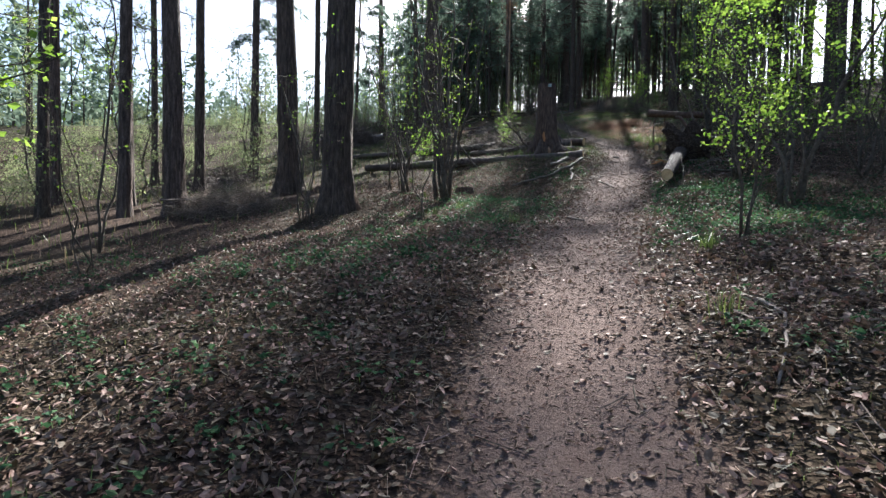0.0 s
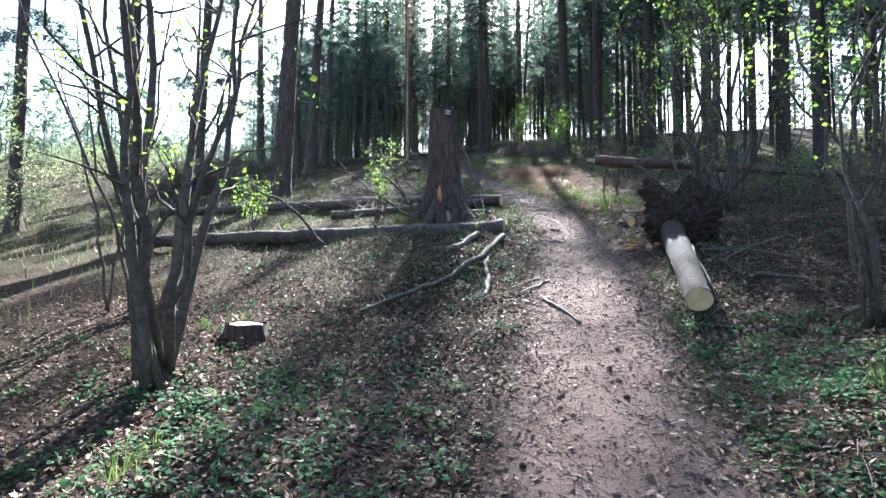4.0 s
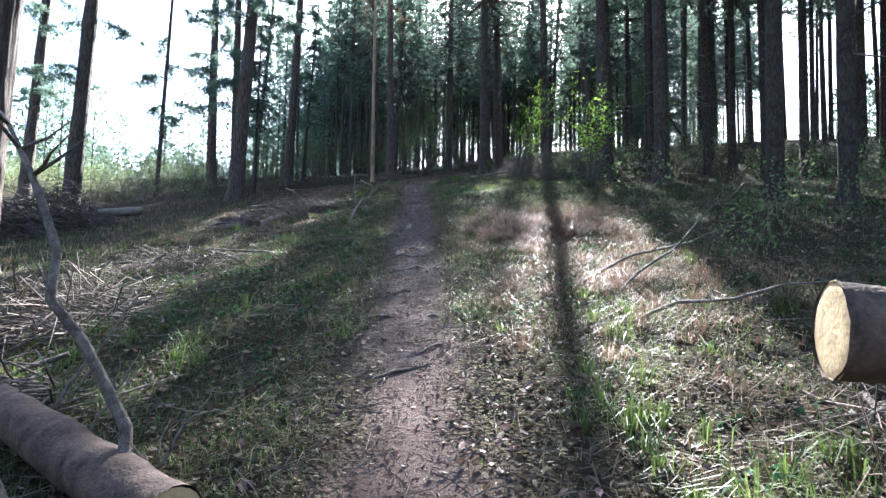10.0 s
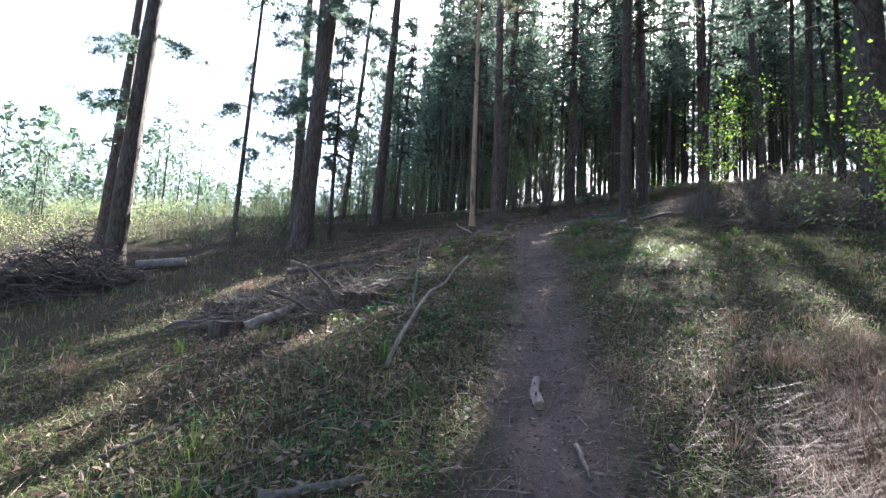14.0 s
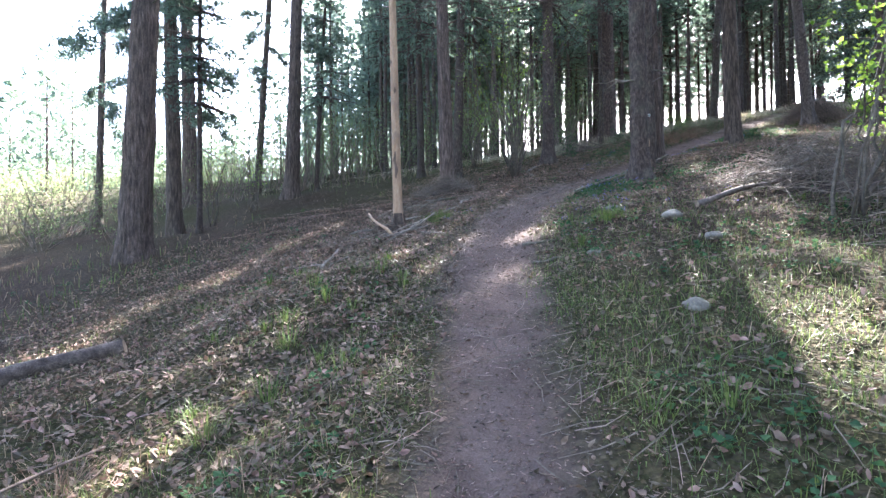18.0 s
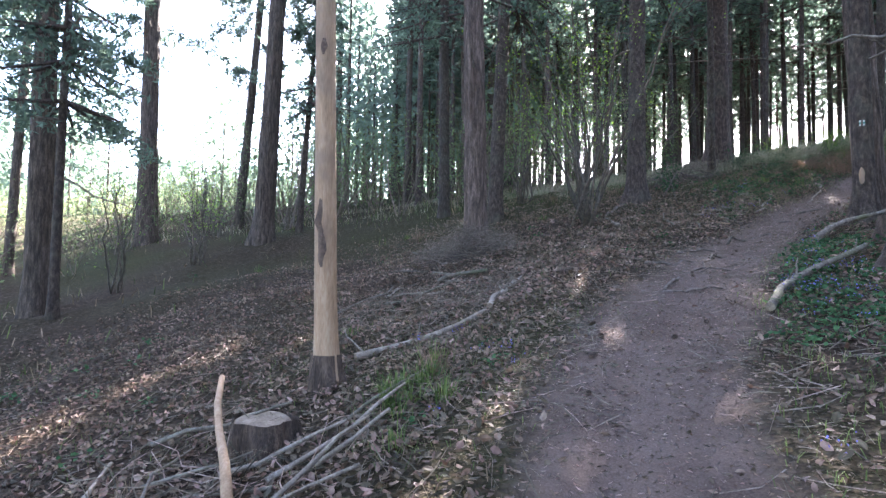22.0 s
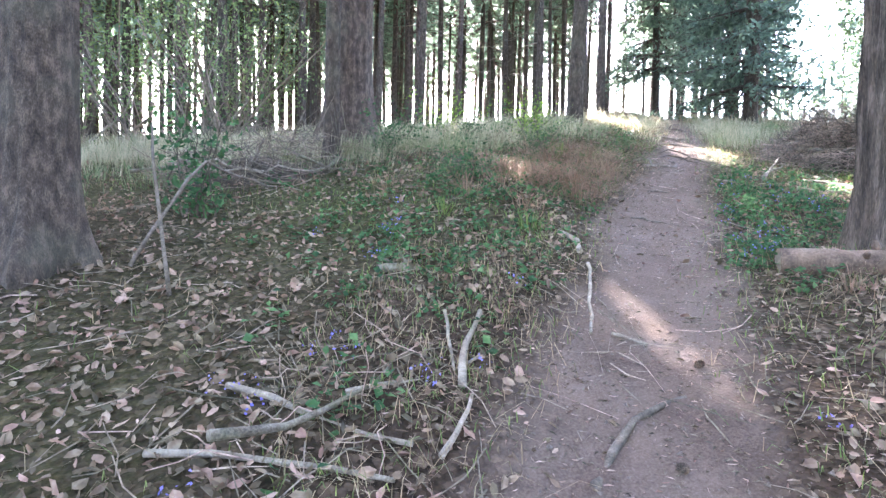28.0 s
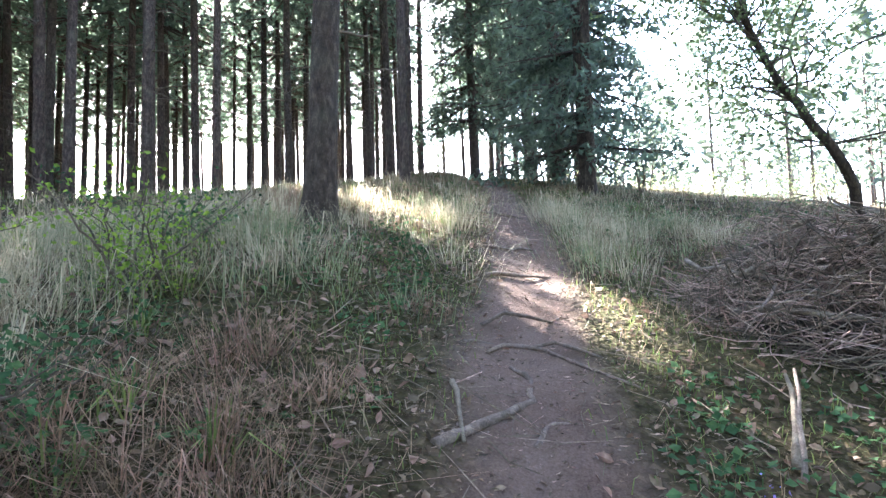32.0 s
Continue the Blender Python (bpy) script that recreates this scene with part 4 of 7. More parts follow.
brush("young_thicket", "soft green young growth under the spruces", M_YOUNG, [(x, y) for x, y in zip(g.uniform(-4, 11, 60), g.uniform(48.5, 58, 60)) if x < 8.5 or y > 52], 2.6, 0.075, 420, g)
brush("young_thicket", "soft green young growth among the pines", M_YOUNG, [(x, y) for x, y in zip(g.uniform(-9, -2.5, 30), g.uniform(40, 56, 30))], 2.0, 0.07, 260, g)
brush("bank_scrub", "low dark scrub under the spruces on the bank", M_YOUNG, [(x, y) for x, y in zip(g.uniform(9.5, 19, 70), g.uniform(15, 36, 70))], 0.9, 0.06, 160, g)


# ---- fallen timber ----
def disc(centre, normal, r, seed, rings=4, sides=20):
    """A sawn face with faint year rings."""
    n = Vector(normal).normalized()
    a = n.orthogonal().normalized()
    b = n.cross(a)
    v, q, t = [np.array(centre)], [], []
    for k in range(1, rings + 1):
        for j in range(sides):
            th = j * 2 * math.pi / sides
            rr = r * k / rings * (1 + 0.035 * math.sin(3 * th + seed) * k / rings)
            v.append(np.array(centre) + rr * (math.cos(th) * np.array(a) + math.sin(th) * np.array(b)) + np.array(n) * 0.0025 * ((k % 2) * 2 - 1))
    for j in range(sides):
        t.append((0, 1 + j, 1 + (j + 1) % sides))
        for k in range(rings - 1):
            o = 1 + k * sides
            q.append((o + j, o + sides + j, o + sides + (j + 1) % sides, o + (j + 1) % sides))
    return np.array(v), q, t


def log_thing(name, a, b, r0, r1, label, bark, cut, seed, faces=(True, True), knots=0, sway=0.006, group=""):
    """A felled trunk from a to b with sawn ends and branch stubs."""
    a, b = np.array(a, float), np.array(b, float)
    t = thing(name, *a, label, "log", group)
    n = max(10, int(np.linalg.norm(b - a) / 0.12))
    p = wander((0, 0, 0), b - a, n, sway, seed)
    part("bark", Geo().add(*tube(p, np.linspace(r0, r1, n) * (1 + 0.03 * np.sin(np.arange(n) * 1.3 + seed)), 22, rough=0.05, freq=8, seed=seed, caps=False)), bark, t)
    d = (p[1] - p[0]) / np.linalg.norm(p[1] - p[0])
    e = (p[-1] - p[-2]) / np.linalg.norm(p[-1] - p[-2])
    if faces[0]:
        part("sawn_face", Geo().add(*disc(p[0] + d * 0.004, -d, r0 * 0.97, seed)), cut, t, "pale sawn end with year rings")
    if faces[1]:
        part("sawn_face", Geo().add(*disc(p[-1] - e * 0.004, e, r1 * 0.97, seed + 1)), cut, t, "pale sawn end with year rings")
    g = np.random.default_rng(int(seed * 10))
    for k in range(knots):
        i = g.integers(2, n - 2)
        o = np.array([g.normal(), g.normal(), abs(g.normal()) + 0.2])
        o -= d * (o @ d)
        o /= np.linalg.norm(o)
        rr = r0 + (r1 - r0) * i / n
        part("branch_stub", Geo().add(*tube([p[i] + o * rr * 0.8, p[i] + o * (rr + 0.02), p[i] + o * (rr + g.uniform(0.03, 0.1))], [0.025, 0.02, 0.012], 7)), bark, t)
    return t


def over(x, y, up):
    return (x, y, gz(x, y) + up)


# the long log whose sawn end reaches the trail
log_thing("fallen_log", (3.89, 15.3, 3.68), over(-2.6, 17.6, 0.16), 0.155, 0.11, "long barked grey log with a sawn end beside the trail", M_LOGBARK, M_CUT, 1.0, faces=(True, False), knots=6)
log_thing("fallen_log", over(1.9, 20.0, 0.14), over(-4.8, 25.2, 0.12), 0.15, 0.1, "grey log lying in the brush behind the stump", M_LOGBARK, M_CUTOLD, 2.0, faces=(True, False))
log_thing("fallen_log", (4.61, 18.09, gz(4.61, 18.09) + 0.16), over(1.3, 20.9, 0.14), 0.125, 0.1, "brown log with a pale sawn end", M_REDBARK, M_CUT, 3.0, faces=(True, False), group="stacked logs by the trail")
log_thing("fallen_log", (4.16, 17.98, gz(4.16, 17.98) + 0.12), over(0.9, 19.35, 0.12), 0.115, 0.1, "mossy log with a pale sawn end", M_LOGBARK, M_CUT, 4.0, faces=(True, False), group="stacked logs by the trail")
log_thing("fallen_log", over(12.15, 44.0, 0.04), over(12.8, 43.5, 0.06), 0.095, 0.085, "weathered log against the foot of a pine", M_REDBARK, M_CUTOLD, 5.0, sway=0.03, knots=3)
log_thing("fallen_log", over(-5.6, 36.6, 0.25), over(-4.4, 37.2, 0.2), 0.16, 0.15, "pale peeled log beside the root mound", M_PALEBRANCH, M_CUT, 6.0)


log_thing("fallen_log", over(1.1, 31.85, 0.05), over(2.5, 32.6, 0.06), 0.1, 0.08, "dark mossy rotten log in the grass", M_LOGBARK, M_CUTOLD, 7.0, sway=0.02)
log_thing("fallen_log", over(2.2, 27.7, 0.05), over(1.2, 28.4, 0.05), 0.07, 0.06, "grey rotten log among dead twigs", M_DEADBRANCH, M_CUTOLD, 8.0, sway=0.02)


def stick(name, pts, r0, r1, label, mat, seed, cat="branch", up=0.015, sides=8, n=5, sway=0.05, group="", lift=None):
    """A crooked branch laid over the ground through the given places."""
    p = []
    for k, (x, y) in enumerate(pts):
        z = gz(x, y) + up + (lift[k] if lift else 0.0)
        p.append(np.array([x, y, z]))
    line = [p[0]]
    for k in range(len(p) - 1):
        line += list(wander(p[k], p[k + 1], n, sway, seed + k))[1:]
    line = np.array(line)
    base = line[0].copy()
    if r0 >= 0.028 and cat == "branch":
        t = thing(name, *base, label, cat, group)
        part("stem", Geo().add(*tube(line - base, np.linspace(r0, r1, len(line)) * (1 + 0.1 * np.sin(np.arange(len(line)) * 2.1 + seed)), sides, rough=0.12, seed=seed, caps=False)), mat, t)
        for e, q, r in ((line[0] - base, line[1] - base, r0), (line[-1] - base, line[-2] - base, r1)):
            d = (e - q) / (np.linalg.norm(e - q) + 1e-9)
            part("broken_end", Geo().add(*disc(e - d * 0.002, d, r * 1.05, seed, 2, 10)), M_CUTOLD, t, "grey broken end")
        g = np.random.default_rng(int(seed) + 17)
        for k in range(3):
            j = g.integers(1, len(line) - 1)
            o = np.array([g.normal(), g.normal(), abs(g.normal()) * 0.6 + 0.2])
            o = o / np.linalg.norm(o) * g.uniform(0.06, 0.2)
            q = line[j] - base
            part("side_stub", Geo().add(*tube(wander(q, q + o, 4, 0.08, seed + k), np.linspace(r1 * 0.5, r1 * 0.18, 4), 6)), mat, t)
        return t
    ob = part(name, Geo().add(*tube(line - base, np.linspace(r0, r1, len(line)) * (1 + 0.1 * np.sin(np.arange(len(line)) * 2.1 + seed)), sides, rough=0.12, seed=seed)), mat)
    ob.matrix_basis = Matrix.Translation(base)
    return tagged(ob, label, cat, group)


stick("fallen_branch", [(3.72, 14.75), (3.15, 13.75), (2.6, 13.05), (2.1, 12.72), (1.5, 12.3)], 0.042, 0.02, "long crooked grey branch beside the trail", M_DEADBRANCH, 1, up=0.04, lift=[0.03, 0.03, 0.02, 0.01, 0], sides=12)
stick("fallen_branch", [(3.36, 15.0), (3.05, 14.55), (2.72, 14.2)], 0.05, 0.04, "short weathered branch with pale wood", M_PALEBRANCH, 2, up=0.04, sides=12)
stick("fallen_branch", [(3.32, 14.05), (3.1, 13.4), (3.05, 13.0), (2.88, 12.5)], 0.035, 0.03, "dark bent branch half in the leaves", M_ROOT, 3, up=0.01, sides=10)
for k, pts in enumerate(([(3.7, 13.0), (3.2, 12.65)], [(3.62, 12.75), (3.1, 12.4)], [(3.8, 12.95), (3.45, 12.6)])):
    stick("fallen_branch", pts, 0.012, 0.006, "thin pale stick on the trail's edge", M_PALEBRANCH, 4 + k, group="loose sticks")
stick("fallen_branch", [(3.5, 12.3), (3.58, 11.9), (3.6, 11.55)], 0.018, 0.012, "thin brown stick on the trail", M_DEADBRANCH, 8, group="loose sticks")
stick("fallen_branch", [(1.85, 8.15), (2.03, 7.85)], 0.02, 0.015, "dark broken stick on the trail", M_ROOT, 9, group="loose sticks")
stick("fallen_branch", [(2.05, 3.75), (2.04, 3.2), (1.57, 2.5)], 0.014, 0.008, "thin pale bent twig on the leaves", M_PALEBRANCH, 10, group="loose sticks")
stick("fallen_branch", [(4.87, 15.78), (5.0, 15.68)], 0.022, 0.022, "short pale piece of branch on the trail", M_PALEBRANCH, 12, up=0.02)
stick("fallen_branch", [(4.22, 16.15), (4.52, 16.42)], 0.045, 0.03, "dark rotten branch beside the stump", M_STUMP, 13, up=0.02)
stick("fallen_branch", [(6.0, 16.05), (6.3, 15.5), (6.28, 14.95)], 0.016, 0.01, "thin pale branch on torn soil", M_PALEBRANCH, 14)
stick("fallen_branch", [(5.58, 23.75), (5.7, 23.5), (5.74, 23.35)], 0.014, 0.008, "grey forked stick on the trail", M_PALEBRANCH, 15)
stick("fallen_branch", [(4.5, 25.75), (4.62, 26.4), (4.9, 27.9)], 0.022, 0.01, "forked dry branch in the grass", M_PALEBRANCH, 16, lift=[0, 0.25, 0.45])
stick("fallen_branch", [(4.6, 26.3), (4.45, 27.3)], 0.014, 0.006, "thin dry branch standing in the grass", M_DEADBRANCH, 17, lift=[0.15, 0.7])
stick("fallen_branch", [(5.58, 25.2), (5.58, 25.6)], 0.035, 0.03, "short grey stub of wood on the trail", M_PALEBRANCH, 18, up=0.02)
stick("fallen_branch", [(3.6, 29.9), (4.2, 29.5), (4.95, 29.1)], 0.03, 0.022, "mossy pole in the grass", M_DEADBRANCH, 19, up=0.02)
stick("fallen_branch", [(3.8, 34.4), (3.74, 35.4), (3.35, 36.6)], 0.022, 0.012, "pale pole over the litter", M_PALEBRANCH, 20, up=0.02)
stick("fallen_branch", [(4.36, 37.95), (5.1, 38.65), (5.58, 39.9)], 0.034, 0.016, "long bleached branch beside the trail", M_PALEBRANCH, 21, up=0.03, sides=10)
stick("fallen_branch", [(7.5, 38.1), (7.75, 38.5), (8.15, 38.88), (8.9, 39.4)], 0.034, 0.022, "bent bleached branch beside the trail", M_DEADBRANCH, 22, up=0.03, sway=0.012, lift=[0.02, 0.03, 0.04, 0.08], sides=10)
stick("fallen_branch", [(5.36, 39.0), (5.66, 40.0)], 0.03, 0.02, "grey branch on the litter", M_PALEBRANCH, 24, up=0.02)
stick("fallen_branch", [(4.55, 40.9), (5.2, 41.0)], 0.03, 0.025, "short weathered branch on the litter", M_DEADBRANCH, 25, up=0.02)
stick("fallen_branch", [(7.2, 43.45), (7.28, 43.2)], 0.026, 0.024, "short pale split piece of wood", M_PALEBRANCH, 26, up=0.03)
for k, (pts, r) in enumerate((([(9.74, 43.71), (10.07, 44.15)], 0.03), ([(8.91, 44.04), (9.43, 43.47)], 0.022), ([(11.09, 44.55), (10.85, 44.25), (10.55, 43.9)], 0.02), ([(9.3, 43.8), (9.9, 43.85)], 0.015), ([(9.5, 43.4), (9.75, 43.65)], 0.018), ([(9.9, 44.2), (9.75, 43.8)], 0.014))):
    stick("fallen_branch", pts, r * 0.65, r * 0.4, "pale broken branch beside the trail", M_PALEBRANCH, 30 + k, up=0.02, group="broken branches by the trail")
stick("fallen_branch", [(11.15, 44.7), (11.26, 44.85), (11.2, 45.0)], 0.02, 0.015, "small curled root piece on the trail's edge", M_PALEBRANCH, 40)
stick("fallen_branch", [(14.14, 45.98), (14.34, 45.86)], 0.024, 0.02, "short grey stick beside the trail", M_PALEBRANCH, 41, up=0.0)
for k, pts in enumerate(([(14.95, 45.5), (14.87, 45.03), (14.68, 44.72)], [(15.5, 44.9), (14.9, 44.5)], [(14.42, 45.24), (14.58, 44.73)], [(14.7, 45.8), (15.4, 46.0)])):
    stick("fallen_branch", pts, 0.016, 0.008, "thin bleached stick on the green slope", M_PALEBRANCH, 50 + k, lift=[0.02, 0.05, 0.08][:len(pts)], group="bleached sticks")
stick("fallen_branch", [(14.67, 45.77), (15.15, 45.9)], 0.012, 0.006, "forked grey branch leaning on brushwood", M_DEADBRANCH, 56, lift=[0.0, 0.2])

LOOSE = [
    ([(4.3, 24.15), (4.72, 24.38)], 0.034, "short grey log piece in the grass", M_DEADBRANCH, None), ([(3.0, 24.8), (3.35, 25.25)], 0.02, "dark stick in the grass", M_ROOT, None),
    ([(5.74, 24.75), (5.77, 24.45)], 0.016, "dark stick on the trail", M_ROOT, None), ([(3.2, 28.7), (3.4, 29.6), (3.65, 30.75)], 0.012, "long thin dark twig over the grass", M_ROOT, [0.12, 0.22, 0.05]),
    ([(8.35, 34.5), (9.0, 34.75), (9.7, 34.95)], 0.04, "long dark pole lying on the bank", M_ROOT, [0.03, 0.06, 0.1]), ([(4.52, 33.7), (4.6, 34.15)], 0.015, "pale strip of bark in the litter", M_PALEBRANCH, None),
    ([(6.26, 34.24), (6.62, 34.05)], 0.02, "weathered stick beside the trail", M_DEADBRANCH, None), ([(6.28, 33.42), (6.75, 33.35)], 0.018, "mossy stick in the grass", M_DEADBRANCH, None),
    ([(4.82, 33.7), (5.06, 33.22)], 0.011, "thin crooked twig beside the trail", M_PALEBRANCH, None), ([(9.1, 40.75), (9.55, 40.95), (10.2, 40.75)], 0.04, "bent grey pole against a spruce", M_DEADBRANCH, [0.02, 0.12, 0.2]),
    ([(4.4, 41.35), (4.92, 41.1)], 0.028, "grey branch on the litter", M_DEADBRANCH, None), ([(4.55, 40.95), (5.27, 40.55)], 0.015, "thin grey branch on the litter", M_PALEBRANCH, None),
    ([(4.0, 40.25), (4.1, 40.8)], 0.014, "thin grey branch on the litter", M_PALEBRANCH, None), ([(3.5, 41.6), (4.3, 41.5)], 0.016, "thin dark branch on the litter", M_ROOT, None),
    ([(7.18, 44.13), (7.24, 43.6)], 0.016, "pale split stick on the litter", M_PALEBRANCH, None), ([(6.93, 44.1), (7.05, 43.72)], 0.014, "pale split stick on the litter", M_PALEBRANCH, None),
    ([(8.15, 43.85), (8.0, 43.25), (8.07, 42.8)], 0.01, "long curved bleached twig", M_PALEBRANCH, [0.03, 0.04, 0.02]), ([(8.65, 43.78), (9.33, 43.37)], 0.013, "thin bleached stick on the litter", M_PALEBRANCH, None),
    ([(8.7, 43.03), (8.9, 42.82)], 0.015, "pale piece of wood on the litter", M_BARE, None), ([(8.93, 43.3), (9.1, 43.06)], 0.016, "pale piece of wood on the litter", M_PALEBRANCH, None),
    ([(8.44, 42.92), (8.41, 42.58)], 0.012, "pale piece of wood on the litter", M_PALEBRANCH, None), ([(9.78, 44.83), (9.98, 44.7)], 0.03, "short weathered log piece among violets", M_DEADBRANCH, None),
    ([(10.67, 43.89), (10.8, 43.78)], 0.011, "small broken stick on the trail", M_PALEBRANCH, None), ([(14.02, 46.84), (13.8, 46.56)], 0.012, "bleached stick at the trail's edge", M_PALEBRANCH, None),
    ([(8.5, 45.3), (8.9, 45.7), (9.3, 45.75)], 0.012, "bare dark twig arching over the litter", M_ROOT, [0.05, 0.5, 0.3]), ([(8.7, 45.0), (8.6, 45.4)], 0.012, "bare dark twig standing in the litter", M_ROOT, [0.0, 0.8]),
    ([(5.75, 16.6), (6.4, 15.8), (6.55, 15.3)], 0.018, "grey branch on torn soil", M_DEADBRANCH, None), ([(6.6, 16.3), (6.75, 15.9)], 0.02, "pale split stick on torn soil", M_BARE, [0.02, 0.1]),
    ([(6.9, 16.2), (7.0, 15.75)], 0.016, "pale split stick on torn soil", M_BARE, [0.05, 0.02]), ([(6.4, 16.5), (7.3, 16.1)], 0.014, "thin pale branch under the hanging trunk", M_PALEBRANCH, [0.03, 0.12]),
]
for k, (pts, r, label, mat, lift) in enumerate(LOOSE):
    stick("fallen_branch", pts, r, r * 0.6, label, mat, 260 + k, up=0.015, lift=lift, group="loose sticks")
log_thing("fallen_log", over(1.4, 29.3, 0.05), over(2.35, 28.6, 0.06), 0.11, 0.09, "dark rotten log in the grass", M_LOGBARK, M_CUTOLD, 9.0, sway=0.02)
log_thing("fallen_log", over(3.25, 28.15, 0.06), over(3.95, 28.35, 0.07), 0.085, 0.08, "rotten log with a pale worn top", M_PALEBRANCH, M_CUTOLD, 10.0, sway=0.02)
log_thing("fallen_log", over(2.5, 27.5, 0.05), over(3.0, 28.0, 0.12), 0.06, 0.05, "bleached broken log among dead twigs", M_PALEBRANCH, M_CUTOLD, 11.0, sway=0.02)

# roots that cross the trail
ROOTS = [
    ([(3.95, 15.05), (4.35, 14.95), (4.75, 14.85)], 0.04), ([(5.18, 17.86), (5.5, 17.8), (5.78, 17.6)], 0.022), ([(5.7, 17.15), (5.9, 17.1)], 0.016),
    ([(5.2, 19.6), (5.6, 19.75), (5.95, 19.6)], 0.02), ([(5.15, 20.1), (5.55, 19.95), (5.85, 20.2)], 0.02), ([(5.1, 20.7), (5.5, 20.85), (5.9, 20.7)], 0.02),
    ([(5.2, 21.5), (5.7, 21.65)], 0.018), ([(5.15, 22.3), (5.5, 22.5), (5.95, 22.4)], 0.018), ([(5.3, 23.1), (5.8, 23.2)], 0.018), ([(5.25, 26.2), (5.75, 26.25), (6.2, 26.4)], 0.022),
    ([(5.5, 28.1), (5.95, 28.15), (6.3, 28.0)], 0.022), ([(5.5, 29.0), (6.1, 29.25)], 0.02), ([(7.02, 39.2), (7.3, 39.75), (7.7, 40.2), (8.05, 40.7)], 0.022), ([(6.8, 39.2), (7.2, 39.15), (7.5, 39.05)], 0.026),
    ([(7.08, 40.4), (7.4, 40.35), (7.66, 40.5)], 0.022), ([(7.5, 40.0), (7.85, 39.85)], 0.018), ([(7.6, 41.0), (8.1, 41.1)], 0.02), ([(8.4, 41.5), (8.9, 41.9), (9.2, 42.1)], 0.022),
    ([(9.93, 43.17), (10.32, 43.39), (10.62, 43.4)], 0.026), ([(9.6, 42.8), (9.85, 42.75)], 0.02), ([(12.15, 45.24), (12.3, 45.18), (12.48, 45.08)], 0.016), ([(12.95, 45.83), (13.31, 45.75)], 0.014),
    ([(13.7, 46.6), (14.05, 46.62), (14.3, 46.64), (14.42, 46.75), (14.4, 46.85)], 0.032), ([(14.05, 46.45), (14.2, 46.5), (14.38, 46.42)], 0.018), ([(14.35, 47.1), (14.7, 46.95), (15.0, 46.6)], 0.02), ([(14.6, 47.2), (15.2, 47.1)], 0.018),
    ([(14.39, 46.98), (14.73, 46.82), (14.8, 46.4)], 0.016), ([(15.3, 47.8), (15.8, 47.6)], 0.022), ([(15.9, 48.4), (16.4, 48.2)], 0.022), ([(17.2, 49.8), (17.8, 49.4)], 0.025),
    ([(7.75, 45.4), (7.45, 44.8), (7.2, 44.25)], 0.06), ([(8.95, 38.7), (8.7, 38.1), (8.75, 37.5)], 0.035), ([(8.95, 38.7), (9.5, 38.2), (10.2, 38.1)], 0.03), ([(8.95, 38.7), (8.4, 38.6), (7.9, 38.7)], 0.03)]
for k, (pts, r) in enumerate(ROOTS):
    stick("surface_root", pts, r * 0.75, r * 0.35, "grey-brown tree root worn bare on the trail" if k < 30 else "tree root that runs out over the soil", M_ROOT, 60 + k, "root", up=-r * 0.05, group="roots on the trail", sway=0.12)


# ---- the tall stump ----
def tall_stump(x, y, r, h, label):
    t = thing("tall_stump", x, y, gz(x, y), label, "stump")
    geo, axis = trunk_geo(r, 14.0, 17, 52, 0.075, (-0.01, 0.0), flare=0.85, toes=6, fine=0.05, bow=0.0)
    v, q = np.concatenate(geo.v), np.concatenate(geo.q)
    v[:, 2] = np.where(v[:, 2] > h, h, v[:, 2])
    rows = int((h + 0.35) / 0.05) + 2
    keep = rows * 52
    part("bark", Geo().add(v[:keep], q[q.max(1) < keep]), M_STUMP, t, "dark ridged bark")
    part("sawn_top", Geo().add(*disc((axis(h)[0], axis(h)[1], h - 0.03), (0.05, -0.1, 1), r * 0.82, 3, 5, 26)), M_CUTOLD, t, "weathered sawn top")
    part("torn_wood", Geo().add(*tube([(-0.15, -r * 1.1, 0.62), (-0.16, -r * 1.2, 0.5), (-0.15, -r * 1.3, 0.38), (-0.14, -r * 1.36, 0.3)], [0.008, 0.04, 0.045, 0.012], 8, rough=0.3)), M_RAW, t, "orange torn wood low on the bark")
    part("axe_cut", Geo().add(*tube([(0.02, -r * 1.5, -0.08), (0.03, -r * 1.45, 0.1), (0.05, -r * 1.3, 0.24)], [0.1, 0.08, 0.03], 8)), M_BARE, t, "pale axe cut at the foot")
    for k in range(7):
        a = -2.9 + k * 0.75
        L = 0.55 + 0.25 * math.sin(k * 2.1)
        d = np.array([math.cos(a), math.sin(a), 0])
        p = [d * r * 0.9 + [0, 0, 0.3], d * (r * 1.5) + [0, 0, 0.12], d * (r + L * 0.7) + [0, 0, gz(x + d[0] * (r + L * 0.7), y + d[1] * (r + L * 0.7)) - gz(x, y) + 0.02], d * (r + L) + [0, 0, gz(x + d[0] * (r + L), y + d[1] * (r + L)) - gz(x, y) - 0.05]]
        part("root_toe", Geo().add(*tube(p, [0.13, 0.11, 0.07, 0.03], 9, rough=0.12, seed=k)), M_STUMP, t)
    for k, (m, zz) in enumerate(((M_WHITE, 0.028), (M_GREENP, 0.0), (M_WHITE, -0.028))):
        a = np.linspace(-0.12, 0.2, 7)
        rr = r * 0.93 + 0.012
        vv = [(rr * math.sin(b), -rr * math.cos(b), h - 0.1 + zz + s) for s in (-0.012, 0.012) for b in a]
        part("paint_bar", Geo().add(vv, [(i, i + 1, 8 + i, 7 + i) for i in range(6)]), m, t, "green paint bar of a trail blaze" if k == 1 else "white paint bar of a trail blaze")
    return t


